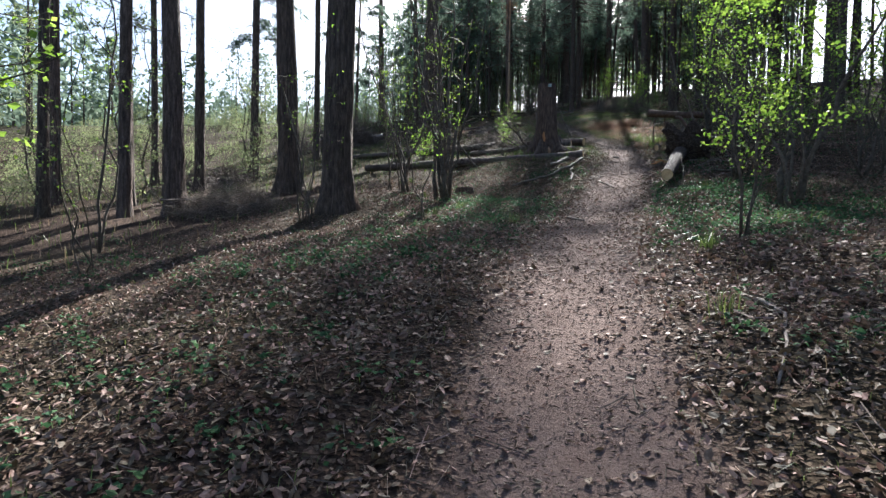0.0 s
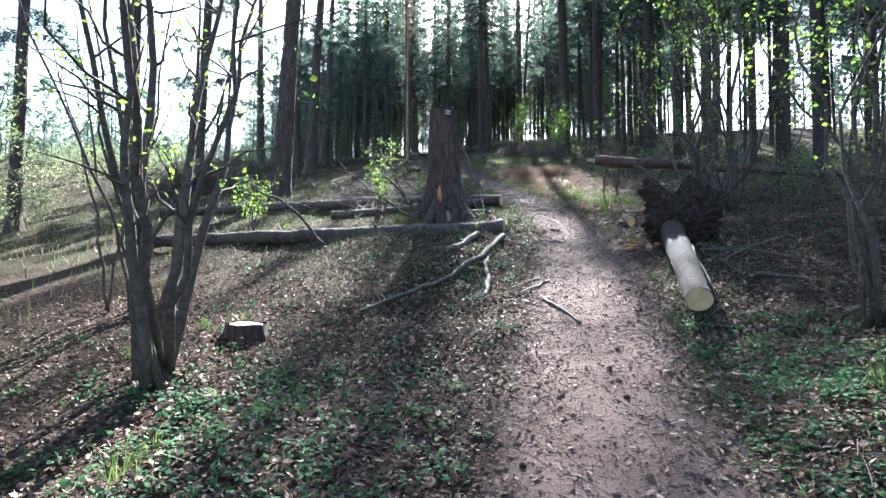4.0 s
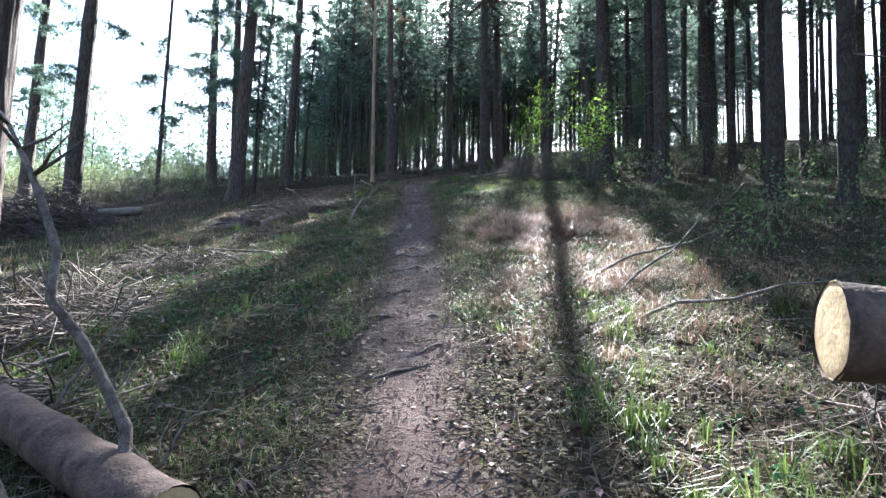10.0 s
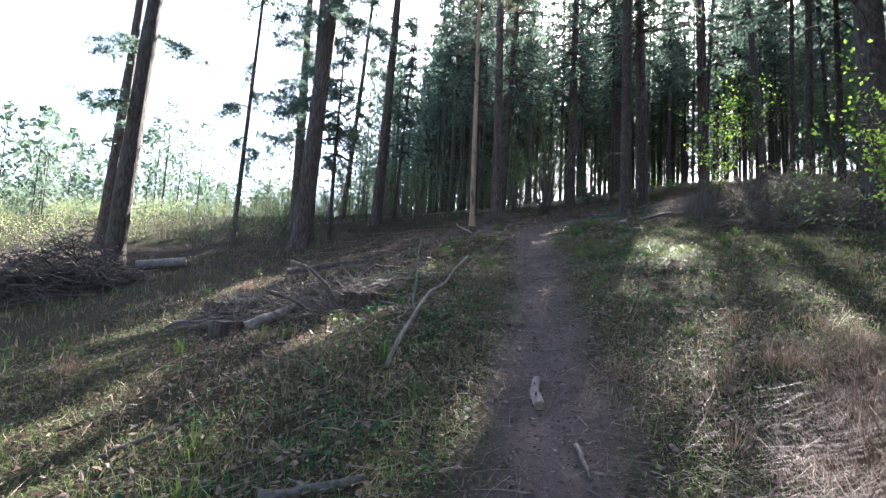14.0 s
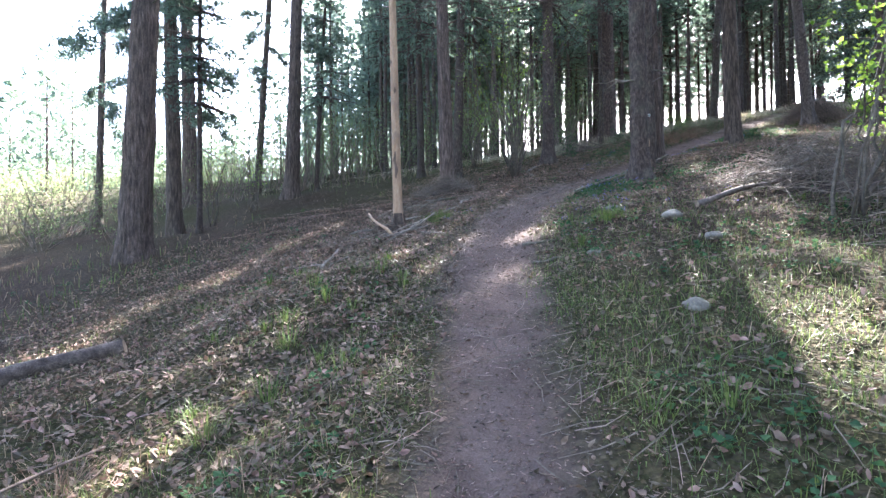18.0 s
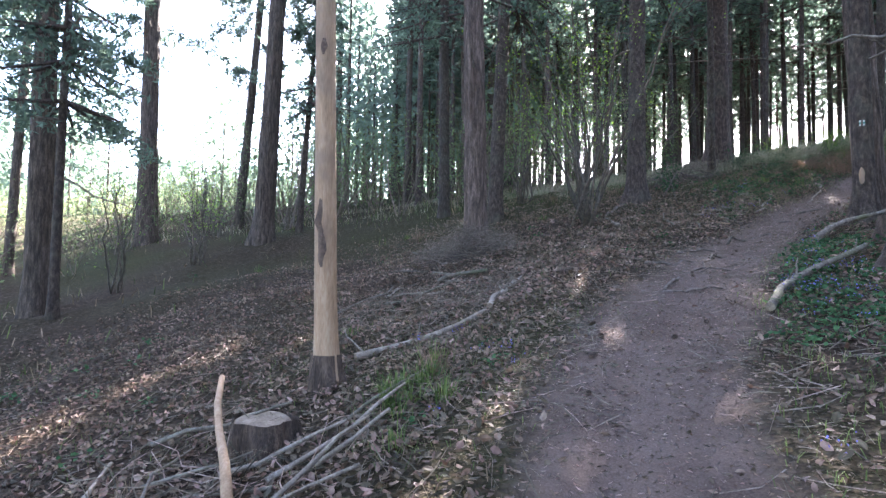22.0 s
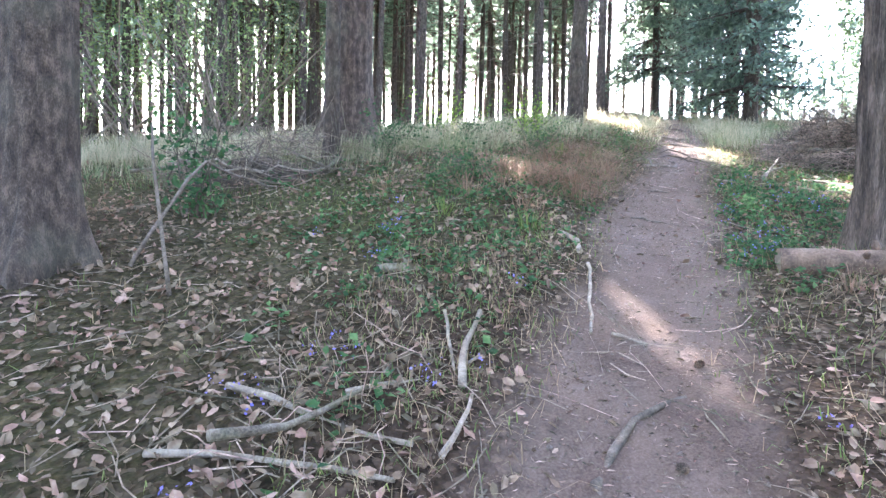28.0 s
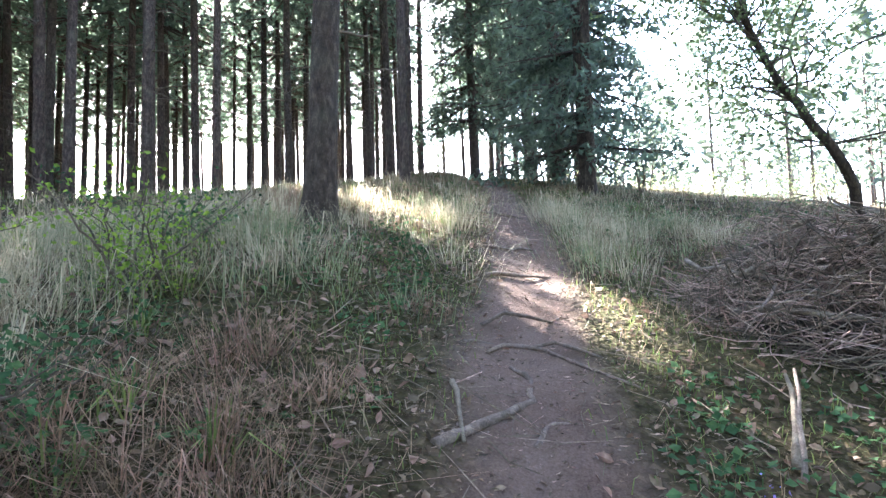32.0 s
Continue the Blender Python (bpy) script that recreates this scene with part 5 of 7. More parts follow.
tall_stump(3.13, 16.85, 0.31, 2.13, "tall dark sawn-off tree stump with ridged bark beside the trail")


def low_stump(x, y, r, h, label, seed):
    t = thing("low_stump", x, y, gz(x, y), label, "stump")
    geo, axis = trunk_geo(r, 8.0, seed, 30, 0.12, flare=0.4, fine=0.04, bow=0.0)
    v, q = np.concatenate(geo.v), np.concatenate(geo.q)
    rows = int((h + 0.35) / 0.04) + 1
    keep = rows * 30
    part("bark", Geo().add(v[:keep], q[q.max(1) < keep]), M_STUMP, t)
    part("sawn_top", Geo().add(*disc((0, 0, v[:keep, 2].max() - 0.02), (0.1, -0.12, 1), r * 1.08, seed, 4, 20)), M_CUTOLD, t, "grey-brown sawn top")
    return t


low_stump(3.75, 27.9, 0.2, 0.14, "low mossy stump in the grass", 3)
low_stump(1.5, 29.0, 0.24, 0.14, "low grey stump in the grass", 4)
low_stump(4.2, 36.75, 0.15, 0.15, "small sawn stump among sticks", 5)
low_stump(0.45, 12.0, 0.16, 0.16, "small brown stump under the shrubs", 6)
low_stump(2.3, 27.55, 0.14, 0.16, "bleached rotten stump among dead twigs", 8)
low_stump(9.45, 39.85, 0.13, 0.26, "dark rotten stump in the ground ivy", 9)
low_stump(7.3, 15.9, 0.1, 0.1, "small torn orange stump under the fallen trunk", 7)
for k, (a, b, la, lb) in enumerate((((4.42, 36.0), (3.9, 36.8), 0.02, 0.36), ((4.5, 36.2), (5.0, 36.9), 0.02, 0.1), ((4.2, 36.3), (4.75, 36.6), 0.05, 0.08), ((4.6, 35.9), (4.9, 36.5), 0.02, 0.12), ((3.6, 36.6), (4.3, 36.9), 0.1, 0.12), ((4.35, 35.7), (4.95, 36.2), 0.03, 0.03), ((4.7, 36.3), (5.05, 36.35), 0.02, 0.2))):
    stick("broken_branch", [a, b], 0.026 if k == 0 else 0.014, 0.016 if k == 0 else 0.008, "bleached broken branch sticking up from litter" if k == 0 else "thin bleached branch among litter", M_BARE if k == 0 else M_PALEBRANCH, 120 + k, lift=[la, lb], group="" if k == 0 else "branches round the small stump")
for k in range(9):
    gg = np.random.default_rng(400 + k)
    x, y, a = 4.3 + gg.normal(0, 0.6), 36.2 + gg.normal(0, 0.8), gg.uniform(0, 3.14)
    L = gg.uniform(0.25, 0.6)
    stick("broken_branch", [(x, y), (x + L * math.cos(a), y + L * math.sin(a))], 0.01, 0.005, "thin bleached branch among litter", M_PALEBRANCH, 140 + k, lift=[0.01, gg.uniform(0, 0.12)], group="branches round the small stump")


# ---- the uprooted tree: root plate, sawn trunk ----
def uprooted(label):
    bx, by = 6.0, 13.75
    bz = gz(bx, by)
    t = thing("uprooted_tree", bx, by, bz, label, "fallen tree")
    end = np.array([4.55 - bx, 11.1 - by, 2.72 - bz])
    near = np.array([-0.08, -0.06, 0.24])
    p = wander(near, end, 26, 0.004, 3)
    part("trunk", Geo().add(*tube(p, np.linspace(0.16, 0.118, 26), 26, rough=0.06, freq=9, seed=2, caps=False)), M_FALLENBARK, t, "grey scaly bark")
    d = (p[-1] - p[-2]) / np.linalg.norm(p[-1] - p[-2])
    part("sawn_face", Geo().add(*disc(p[-1] - d * 0.004, d, 0.115, 1)), M_CUT, t, "pale sawn end with year rings")
    # the plate stands across the trunk
    ax = Vector(near - end).normalized()
    side = Vector((0, 0, 1)).cross(ax).normalized()
    upv = ax.cross(side).normalized()
    g = np.random.default_rng(12)
    R, C = 56, 84
    v, q = [], []
    for i in range(R):
        for j in range(C):
            ph, th = math.pi * i / (R - 1), j * 2 * math.pi / C
            d = np.array((math.sin(ph) * math.cos(th), math.sin(ph) * math.sin(th), math.cos(ph)))
            n1 = float(vnoise(d[0] * 1.7 + 20, d[1] * 1.7 + 4, d[2] * 1.7))
            n2 = abs(float(vnoise(d[0] * 5 + 20, d[1] * 5, d[2] * 5)) - 0.5) * 2
            n3 = float(vnoise(d[0] * 14 + 20, d[1] * 14, d[2] * 14))
            n4 = float(hash01(i * 1.0, j * 1.0, 3.0))
            k = 0.8 + 0.4 * n1 + 0.28 * (n2 - 0.5) + 0.22 * (n3 - 0.5) + 0.02 * (n4 - 0.5)
            k *= 1 + 0.62 * math.exp(-((d[0] - 0.66) ** 2 + (d[2] - 0.74) ** 2) * 12) - 0.42 * math.exp(-((d[0] - 0.28) ** 2 + (d[2] - 0.95) ** 2) * 16)
            v.append(np.array(side) * (d[0] * 0.53 * k - 0.1) + np.array(ax) * (0.2 + d[1] * 0.2 * k) + np.array(upv) * d[2] * 0.5 * k + np.array((0, 0, 0.4)))
    for i in range(R - 1):
        for j in range(C):
            q.append((i * C + j, i * C + (j + 1) % C, (i + 1) * C + (j + 1) % C, (i + 1) * C + j))
    part("root_plate", Geo().add(np.array(v), q), M_EARTH, t, "ragged upright plate of dark earth and roots")
    for k in range(46):
        th = g.uniform(0, 6.28)
        r0 = g.uniform(0.15, 0.42)
        o = np.array(side) * r0 * math.cos(th) + np.array(upv) * r0 * math.sin(th) + np.array((0, 0, 0.45)) + np.array(ax) * g.uniform(0.05, 0.4)
        out = np.array(side) * math.cos(th) + np.array(upv) * math.sin(th) + np.array(ax) * g.normal(-0.2, 0.6)
        L = g.uniform(0.08, 0.24)
        pp = wander(o, o + out * L + [0, 0, -0.2 * L], 6, 0.16, g.uniform(0, 99))
        part("broken_root", Geo().add(*tube(pp, np.linspace(g.choice([0.003, 0.005, 0.009, 0.018]), 0.0015, 6), 5)), M_ROOT, t)
    hair = Geo()
    for k in range(150):
        d = g.normal(0, 1, 3)
        d /= np.linalg.norm(d)
        o = np.array(side) * d[0] * 0.56 + np.array(ax) * (0.2 + d[1] * 0.24) + np.array(upv) * d[2] * 0.46 + np.array((0, 0, 0.4))
        out = np.array(side) * d[0] + np.array(ax) * d[1] + np.array(upv) * d[2] + g.normal(0, 0.5, 3)
        L = g.uniform(0.03, 0.13)
        hair.add(*tube(wander(o, o + out * L + [0, 0, -0.5 * L], 5, 0.15, g.uniform(0, 999)), np.linspace(g.uniform(0.0015, 0.004), 0.001, 5), 3, caps=False))
    part("root_hair", hair, M_DEADBRANCH, t, "fringe of thin grey torn roots", kind="stuff")
    s = np.array(side)
    for k, (o, r) in enumerate((((0.6, -0.1, 0.42), 0.075), ((0.36, -0.2, 0.06), 0.06))):
        c = s * o[0] + np.array(ax) * o[1] + np.array((0, 0, o[2]))
        n = s * 0.6 - np.array(ax) * 0.7
        part("cut_root", Geo().add(*tube([c + np.array(ax) * 0.25, c], [r * 1.1, r], 12, caps=False)), M_EARTH, t)
        part("sawn_face", Geo().add(*disc(c, n, r, 4 + k, 3, 14)), M_CUT, t, "pale oval cut of a root")
    for k in range(7):
        c = s * (0.2 + 0.06 * k) + np.array(ax) * g.uniform(-0.16, -0.04) + np.array((0, 0, g.uniform(0.0, 0.1)))
        e = c + s * g.uniform(0.06, 0.16) + np.array(ax) * g.uniform(-0.08, 0.02) + np.array((0, 0, g.uniform(-0.03, 0.08)))
        part("torn_wood", Geo().add(*tube(wander(c, e, 5, 0.08, 7 + k), np.array([0.5, 1.0, 0.8, 0.5, 0.12]) * g.uniform(0.018, 0.03), 7, rough=0.5, seed=k)), M_RAW, t, "orange splinter of torn wood")
    return t


uprooted("uprooted tree with earthy root plate and sawn trunk beside the trail")
for k, (a, b, la, lb, r) in enumerate((((5.15, 11.7), (5.5, 12.6), 0.02, 0.3, 0.012), ((5.9, 12.6), (7.0, 12.9), 0.08, 0.2, 0.014), ((5.8, 12.9), (6.9, 12.4), 0.15, 0.05, 0.012), ((6.0, 12.2), (6.4, 11.9), 0.05, 0.05, 0.03))):
    stick("fallen_branch", [a, b], r, r * 0.5, "thin grey branch by the uprooted trunk", M_DEADBRANCH, 170 + k, lift=[la, lb], group="branches round the uprooted tree")


# ---- the trunk that hangs over the bank on its own branches ----
def hanging_trunk(label):
    a = np.array((6.38, 17.2, 5.31))
    b = np.array((13.4, 17.25, 5.18))
    t = thing("hanging_log", *a, label, "fallen tree")
    n = 50
    p = wander((0, 0, 0), b - a, n, 0.004, 8)
    r = np.linspace(0.112, 0.06, n)
    bv, bq, bt = tube(p, r, 24, rough=0.07, freq=9, seed=5, caps=False)
    bv[:24, 0] += 0.42 * (bv[:24, 1] - bv[:24, 1].mean())
    part("bark", Geo().add(bv, bq, bt), M_REDBARK, t, "flaky red-brown bark")
    d = (p[1] - p[0]) / np.linalg.norm(p[1] - p[0])
    part("sawn_face", Geo().add(*disc(d * 0.004, (-0.92, 0.39, 0.05), 0.113, 2)), M_CUT, t, "pale sawn end cut aslant")
    g = np.random.default_rng(6)
    # the branches that hold it up
    props = [(0.3, (6.54 - a[0], 16.98 - a[1]), 0.021, 0.0), (0.85, (7.66 - a[0], 16.75 - a[1]), 0.05, 0.22), (0.7, (7.35 - a[0] - 0.2, 17.7 - a[1]), 0.02, 0.0), (1.55, (7.7 - a[0], 17.4 - a[1]), 0.024, 0.05), (2.4, (9.0 - a[0], 16.9 - a[1]), 0.03, 0.1), (4.4, (10.6 - a[0], 17.2 - a[1]), 0.03, 0.1), (6.5, (13.2 - a[0], 17.3 - a[1]), 0.03, 0.0)]
    for s, (fx, fy), rr, hump in props:
        i = int(s / np.linalg.norm(b - a) * n)
        foot = np.array((fx, fy, gz(a[0] + fx, a[1] + fy) - a[2] - 0.06))
        q = wander(p[i] + [0, 0, -r[i] * 0.7], foot, 9, 0.05, s * 7)
        q[:, 2] += hump * np.sin(np.linspace(0, math.pi, 9)) * 1.0
        part("prop_branch", Geo().add(*tube(q, np.linspace(rr * 1.2, rr * 0.8, 9), 9, rough=0.1, seed=s)), M_REDBARK, t)
    # dead boughs that rise from it
    for k in range(13):
        i = g.integers(4, n - 2)
        az, L = g.uniform(0, 6.28), g.uniform(0.6, 1.9)
        o = np.array((math.cos(az) * 0.6, math.sin(az) * 0.6, g.uniform(0.5, 1.0)))
        q = wander(p[i], p[i] + o * L, 9, 0.14, g.uniform(0, 99))
        part("dead_bough", Geo().add(*tube(q, np.linspace(0.024, 0.004, 9), 6)), M_DEADBRANCH, t)
        for m in range(2):
            j = g.integers(3, 7)
            e = q[j] + np.array((g.normal(), g.normal(), g.normal() * 0.5)) * 0.4
            part("dead_twig", Geo().add(*tube(wander(q[j], e, 5, 0.1, g.uniform(0, 99)), np.linspace(0.007, 0.002, 5), 4)), M_PALEBRANCH, t)
    return t


hanging_trunk("fallen red-barked trunk held above the bank by its branches")


# ---- dead boughs of the stacked logs, the arched sapling ----
def boughs(name, feet, label, mat, seed, group=""):
    g = np.random.default_rng(seed)
    for k, (x, y, dx, dy, h, r, arch) in enumerate(feet):
        z = gz(x, y)
        t = thing(name, x, y, z, label, "branch", group)
        p = wander((0, 0, -0.02), (dx, dy, h), 12, 0.05, seed + k)
        p[:, 2] += arch * np.sin(np.linspace(0, math.pi, 12))
        part("stem", Geo().add(*tube(p, np.linspace(r, r * 0.25, 12), 7, rough=0.08, seed=k)), mat, t)
        for m in range(6):
            j = g.integers(4, 11)
            o = np.array((g.normal(0, 0.3), g.normal(0, 0.3), g.uniform(0.0, 0.35)))
            part("twig", Geo().add(*tube(wander(p[j], p[j] + o * (0.4 + h * 0.3), 5, 0.1, g.uniform(0, 99)), np.linspace(r * 0.35, 0.002, 5), 4)), mat, t)


boughs("dead_bough", [(4.35, 18.35, -0.85, 0.35, 1.75, 0.032, 0.1), (4.1, 18.3, -1.7, 0.0, 1.25, 0.03, 0.15), (3.6, 18.5, -1.8, 0.2, 0.75, 0.026, 0.1), (3.85, 18.35, -1.3, -0.3, 0.9, 0.02, 0.1), (4.3, 18.3, 0.25, 0.35, 0.45, 0.014, 0.0), (3.9, 18.6, 0.1, 0.5, 0.5, 0.012, 0.0), (3.2, 18.8, -0.8, 0.3, 0.9, 0.016, 0.0), (3.5, 19.2, 0.3, 0.4, 0.8, 0.014, 0.0), (2.6, 19.0, -0.4, 0.5, 0.9, 0.014, 0.0)], "dead bough that rises from the stacked logs", M_DEADBRANCH, 210, "boughs on the stacked logs")
boughs("arched_branch", [(0.95, 16.0, -1.3, -0.6, 0.8, 0.03, 0.35)], "bare arched branch over the slope", M_DEADBRANCH, 220)
boughs("leaning_sapling", [(2.75, 16.9, -1.2, 0.2, 1.5, 0.03, 0.0), (2.7, 17.0, -0.7, 0.3, 1.3, 0.02, 0.0), (2.6, 16.8, -1.6, -0.2, 1.2, 0.02, 0.0)], "leaning hazel pole beside the stump", M_STEM, 230, "poles by the stump")
boughs("leaning_sapling", [(3.95, 17.3, -0.7, 0.9, 1.3, 0.018, 0.0), (4.1, 17.2, -0.3, 0.8, 1.0, 0.012, 0.0)], "thin dead pole behind the stump", M_DEADBRANCH, 235)
boughs("leaning_branch", [(7.1, 21.3, 2.2, 0.4, 0.75, 0.02, 0.0), (7.0, 20.3, 1.6, -0.9, 0.35, 0.02, 0.0), (7.4, 20.8, 1.9, 1.0, 1.3, 0.016, 0.0)], "bare branch leaning over the dry grass", M_DEADBRANCH, 240, "branches in the dry grass")


# ---- stones ----
def stone(x, y, sx, sy, sz, seed, label):
    bm = bmesh.new()
    bmesh.ops.create_icosphere(bm, subdivisions=3, radius=1.0)
    for v in bm.verts:
        n = float(vnoise(v.co.x * 1.4 + seed, v.co.y * 1.4, v.co.z * 1.4))
        m = float(vnoise(v.co.x * 4 + seed, v.co.y * 4, v.co.z * 4))
        v.co *= 0.75 + 0.45 * n + 0.1 * m
        v.co = Vector((v.co.x * sx, v.co.y * sy, v.co.z * sz))
    me = bpy.data.meshes.new("stone")
    bm.to_mesh(me)
    bm.free()
    for p in me.polygons:
        p.use_smooth = True
    ob = part("stone", me, M_STONE)
    ob.matrix_basis = pose(x, y, gz(x, y) + sz * 0.2, 0, 0, seed * 40)
    return tagged(ob, label, "stone")


stone(7.54, 35.1, 0.17, 0.12, 0.06, 1, "flat pale stone among ground ivy")
stone(7.22, 31.65, 0.1, 0.085, 0.05, 2, "weathered grey stone in the grass")
stone(7.9, 34.0, 0.1, 0.12, 0.06, 3, "small pale stone among violets")
stone(6.9, 33.4, 0.07, 0.06, 0.04, 4, "small pale stone in the grass")
stone(8.0, 33.2, 0.09, 0.07, 0.05, 5, "small pale stone in the grass")


# ---- shrubs and saplings ----
def shrub(name, x, y, stems, height, spread, label, seed, leaf=0.045, count=500, mat=None, r=0.022, low=0.35, leafless=False, twigs=5, lean=(0, 0), vee=0.6, foot_spread=0.07):
    """Stems that fan out from one foot, with side twigs and small spring leaves."""
    g = np.random.default_rng(seed)
    t = thing(name, x, y, gz(x, y), label, {"sapling": "sapling", "young_tree": "tree"}.get(name, "shrub"))
    tips = []
    for k in range(stems):
        a, h = g.uniform(0, 6.28), height * g.uniform(0.65, 1.1)
        s = spread * g.uniform(0.2, 1.0)
        foot = np.array([g.normal(0, foot_spread), g.normal(0, foot_spread), -0.06]) if stems > 1 else np.array([0, 0, -0.06])
        top = np.array([math.cos(a) * s + lean[0], math.sin(a) * s + lean[1], h])
        p = wander(foot, top, 12, 0.07 if vee > 0.3 else 0.035, g.uniform(0, 999))
        u = np.linspace(0, 1, 12)[:, None]
        p = p - (top - foot) * [1, 1, 0] * (u - u ** 1.5) * vee
        rr = r * g.uniform(0.6, 1.25)
        part("stem", Geo().add(*tube(p, np.linspace(rr, rr * 0.2, 12), 7, rough=0.06, seed=k)), M_STEM, t)
        tips += [q for q in p[int(12 * low):]]
        tw = Geo()
        for m in range(twigs):
            j = g.integers(int(12 * low), 11)
            o = np.array([g.normal(0, 0.4), g.normal(0, 0.4), g.uniform(0.05, 0.5)]) * height * 0.28
            q = wander(p[j], p[j] + o, 6, 0.1, g.uniform(0, 999))
            tw.add(*tube(q, np.linspace(rr * 0.3, 0.0015, 6), 4, caps=False))
            tips += [w for w in q[2:]]
        if twigs:
            tagged(part("twig_spray", tw, M_STEM, t), kind="stuff")
    if not leafless:
        tips = np.array(tips)
        c = tips[g.integers(0, len(tips), count)] + g.normal(0, 0.07, (count, 3))
        vv, _, tt = leaves(c, leaf, g, flat=0.3, aspect=0.7)
        tagged(part("leaves", Geo().add(vv, None, tt), mat or M_LEAF, t, "small bright spring leaves", smooth=False), kind="stuff")
    return t


def level_hazel(x, y, label):
    """A thin stem with long level branches, each with side twigs and its own leaves."""
    g = np.random.default_rng(52)
    t = thing("sapling", x, y, gz(x, y), label, "sapling")
    p = wander((0, 0, -0.06), (0.15, 0.1, 4.6), 12, 0.03, 3)
    part("stem", Geo().add(*tube(p, np.linspace(0.028, 0.008, 12), 8, rough=0.06)), M_STEM, t)
    for k in range(15):
        z, a = 1.3 + 0.22 * k, g.uniform(-0.35, 1.25) if k % 3 else g.uniform(1.3, 5.5)
        L = g.uniform(1.3, 2.1) * (1 - 0.04 * k)
        d = np.array([math.cos(a), math.sin(a), 0.0])
        q = wander((0.02, 0.02, z), d * L + [0, 0, z + g.uniform(-0.15, 0.35)], 10, 0.05, g.uniform(0, 999))
        b = part("branch", Geo().add(*tube(q, np.linspace(0.01, 0.002, 10), 5, caps=False)), M_STEM, t)
        tips, tw = [q[3:]], Geo()
        for m in range(7):
            j = g.integers(3, 10)
            e = q[j] + np.array([g.normal(0, 0.2), g.normal(0, 0.2), g.normal(0, 0.06)])
            w = wander(q[j], e, 4, 0.06, g.uniform(0, 999))
            tw.add(*tube(w, np.linspace(0.003, 0.001, 4), 3, caps=False))
            tips.append(w)
        part("twig_spray", tw, M_STEM, b, kind="stuff")
        c = np.concatenate(tips)
        c = c[g.integers(0, len(c), 46)] + g.normal(0, 0.03, (46, 3))
        part("leaves", Geo().add(*leaves(c, 0.045, g, flat=0.6, aspect=0.7)), M_LEAF, b, "small bright spring leaves", smooth=False, kind="stuff")
    return t


shrub("hazel_shrub", 0.0, 11.0, 9, 5.0, 2.1, "bare hazel shrub with a few spring leaves beside the trail", 1, count=620, r=0.042, lean=(0.3, 0.3), twigs=8, vee=0.15, foot_spread=0.14)
shrub("hazel_shrub", -1.1, 13.2, 9, 4.4, 1.8, "bare hazel shrub with a few spring leaves", 2, count=520, r=0.03, twigs=8, vee=0.2, foot_spread=0.14)
shrub("hazel_shrub", -2.5, 9.7, 5, 3.6, 0.7, "thin hazel stems beside a pine", 3, count=150, r=0.018)
shrub("sapling", -0.38, 8.77, 2, 2.2, 0.3, "thin sapling with opening leaves", 4, count=120, r=0.012)
shrub("sapling", -4.4, 6.6, 3, 3.6, 0.9, "thin sapling with small green leaves on the slope", 5, count=240, r=0.012)
shrub("sapling", -5.2, 8.0, 2, 5.0, 0.8, "tall thin sapling on the slope", 6, count=260, r=0.02)
shrub("hazel_shrub", 5.61, 10.32, 12, 5.6, 1.0, "dense clump of upright hazel stems", 7, count=1600, r=0.02)
shrub("hazel_shrub", 2.96, 5.5, 3, 4.2, 0.8, "young hazel with bright yellow-green leaves over the trail", 8, count=1700, leaf=0.046, r=0.018, low=0.3, lean=(0.2, 0))
shrub("hazel_shrub", 4.8, 7.5, 6, 4.0, 1.9, "spreading shrub with bright yellow-green leaves", 9, count=2600, leaf=0.048, r=0.035, low=0.25)
shrub("hazel_shrub", 6.8, 8.8, 8, 4.5, 1.6, "shrub with bright spring leaves on the bank", 10, count=2600, leaf=0.046, r=0.025)
shrub("hazel_shrub", 7.2, 14.9, 14, 6.6, 2.4, "tangled hazel shrub behind the root plate", 11, count=2400, r=0.03, low=0.3)
shrub("hazel_shrub", 8.3, 15.6, 9, 6.0, 2.2, "tangled tall shrub with young leaves on the bank", 12, count=1500, r=0.026)
shrub("hazel_shrub", 8.2, 12.3, 7, 3.0, 1.3, "low shrub with green leaves on the bank", 13, count=700, r=0.018)
shrub("hazel_shrub", 6.8, 43.55, 16, 4.8, 2.2, "bare hazel shrub with many fanned stems", 14, count=900, r=0.026, vee=0.1, foot_spread=0.1)
shrub("hazel_shrub", 7.0, 46.2, 9, 4.0, 1.0, "hazel shrub with young leaves", 15, count=700, r=0.02)
shrub("hazel_shrub", 5.6, 47.6, 8, 4.5, 1.3, "hazel shrub with young leaves among spruces", 16, count=800, r=0.02)
shrub("hazel_shrub", -1.6, 45.0, 9, 2.6, 1.0, "light green shrub on the open slope", 17, count=420, r=0.02)
shrub("hazel_shrub", -1.9, 42.9, 6, 2.4, 0.9, "bare shrub on the open slope", 18, count=160, r=0.018)
shrub("hazel_shrub", 10.2, 29.0, 9, 2.8, 1.0, "bright leafed shrub on the bank", 19, count=1100, leaf=0.06, r=0.02)
shrub("hazel_shrub", 9.3, 33.2, 8, 3.2, 1.0, "yellow-green leafed shrub over the brushwood", 20, count=900, leaf=0.06, r=0.02, lean=(0.8, 0))
shrub("hazel_shrub", 1.9, 17.9, 7, 1.6, 0.7, "low leafy shrub beside the stump", 21, count=480, r=0.012)
shrub("hazel_shrub", -0.8, 18.8, 6, 1.4, 0.8, "low leafy shrub behind the log", 22, count=420, r=0.012)
level_hazel(-3.15, 2.5, "young hazel with small fresh leaves on long level branches")
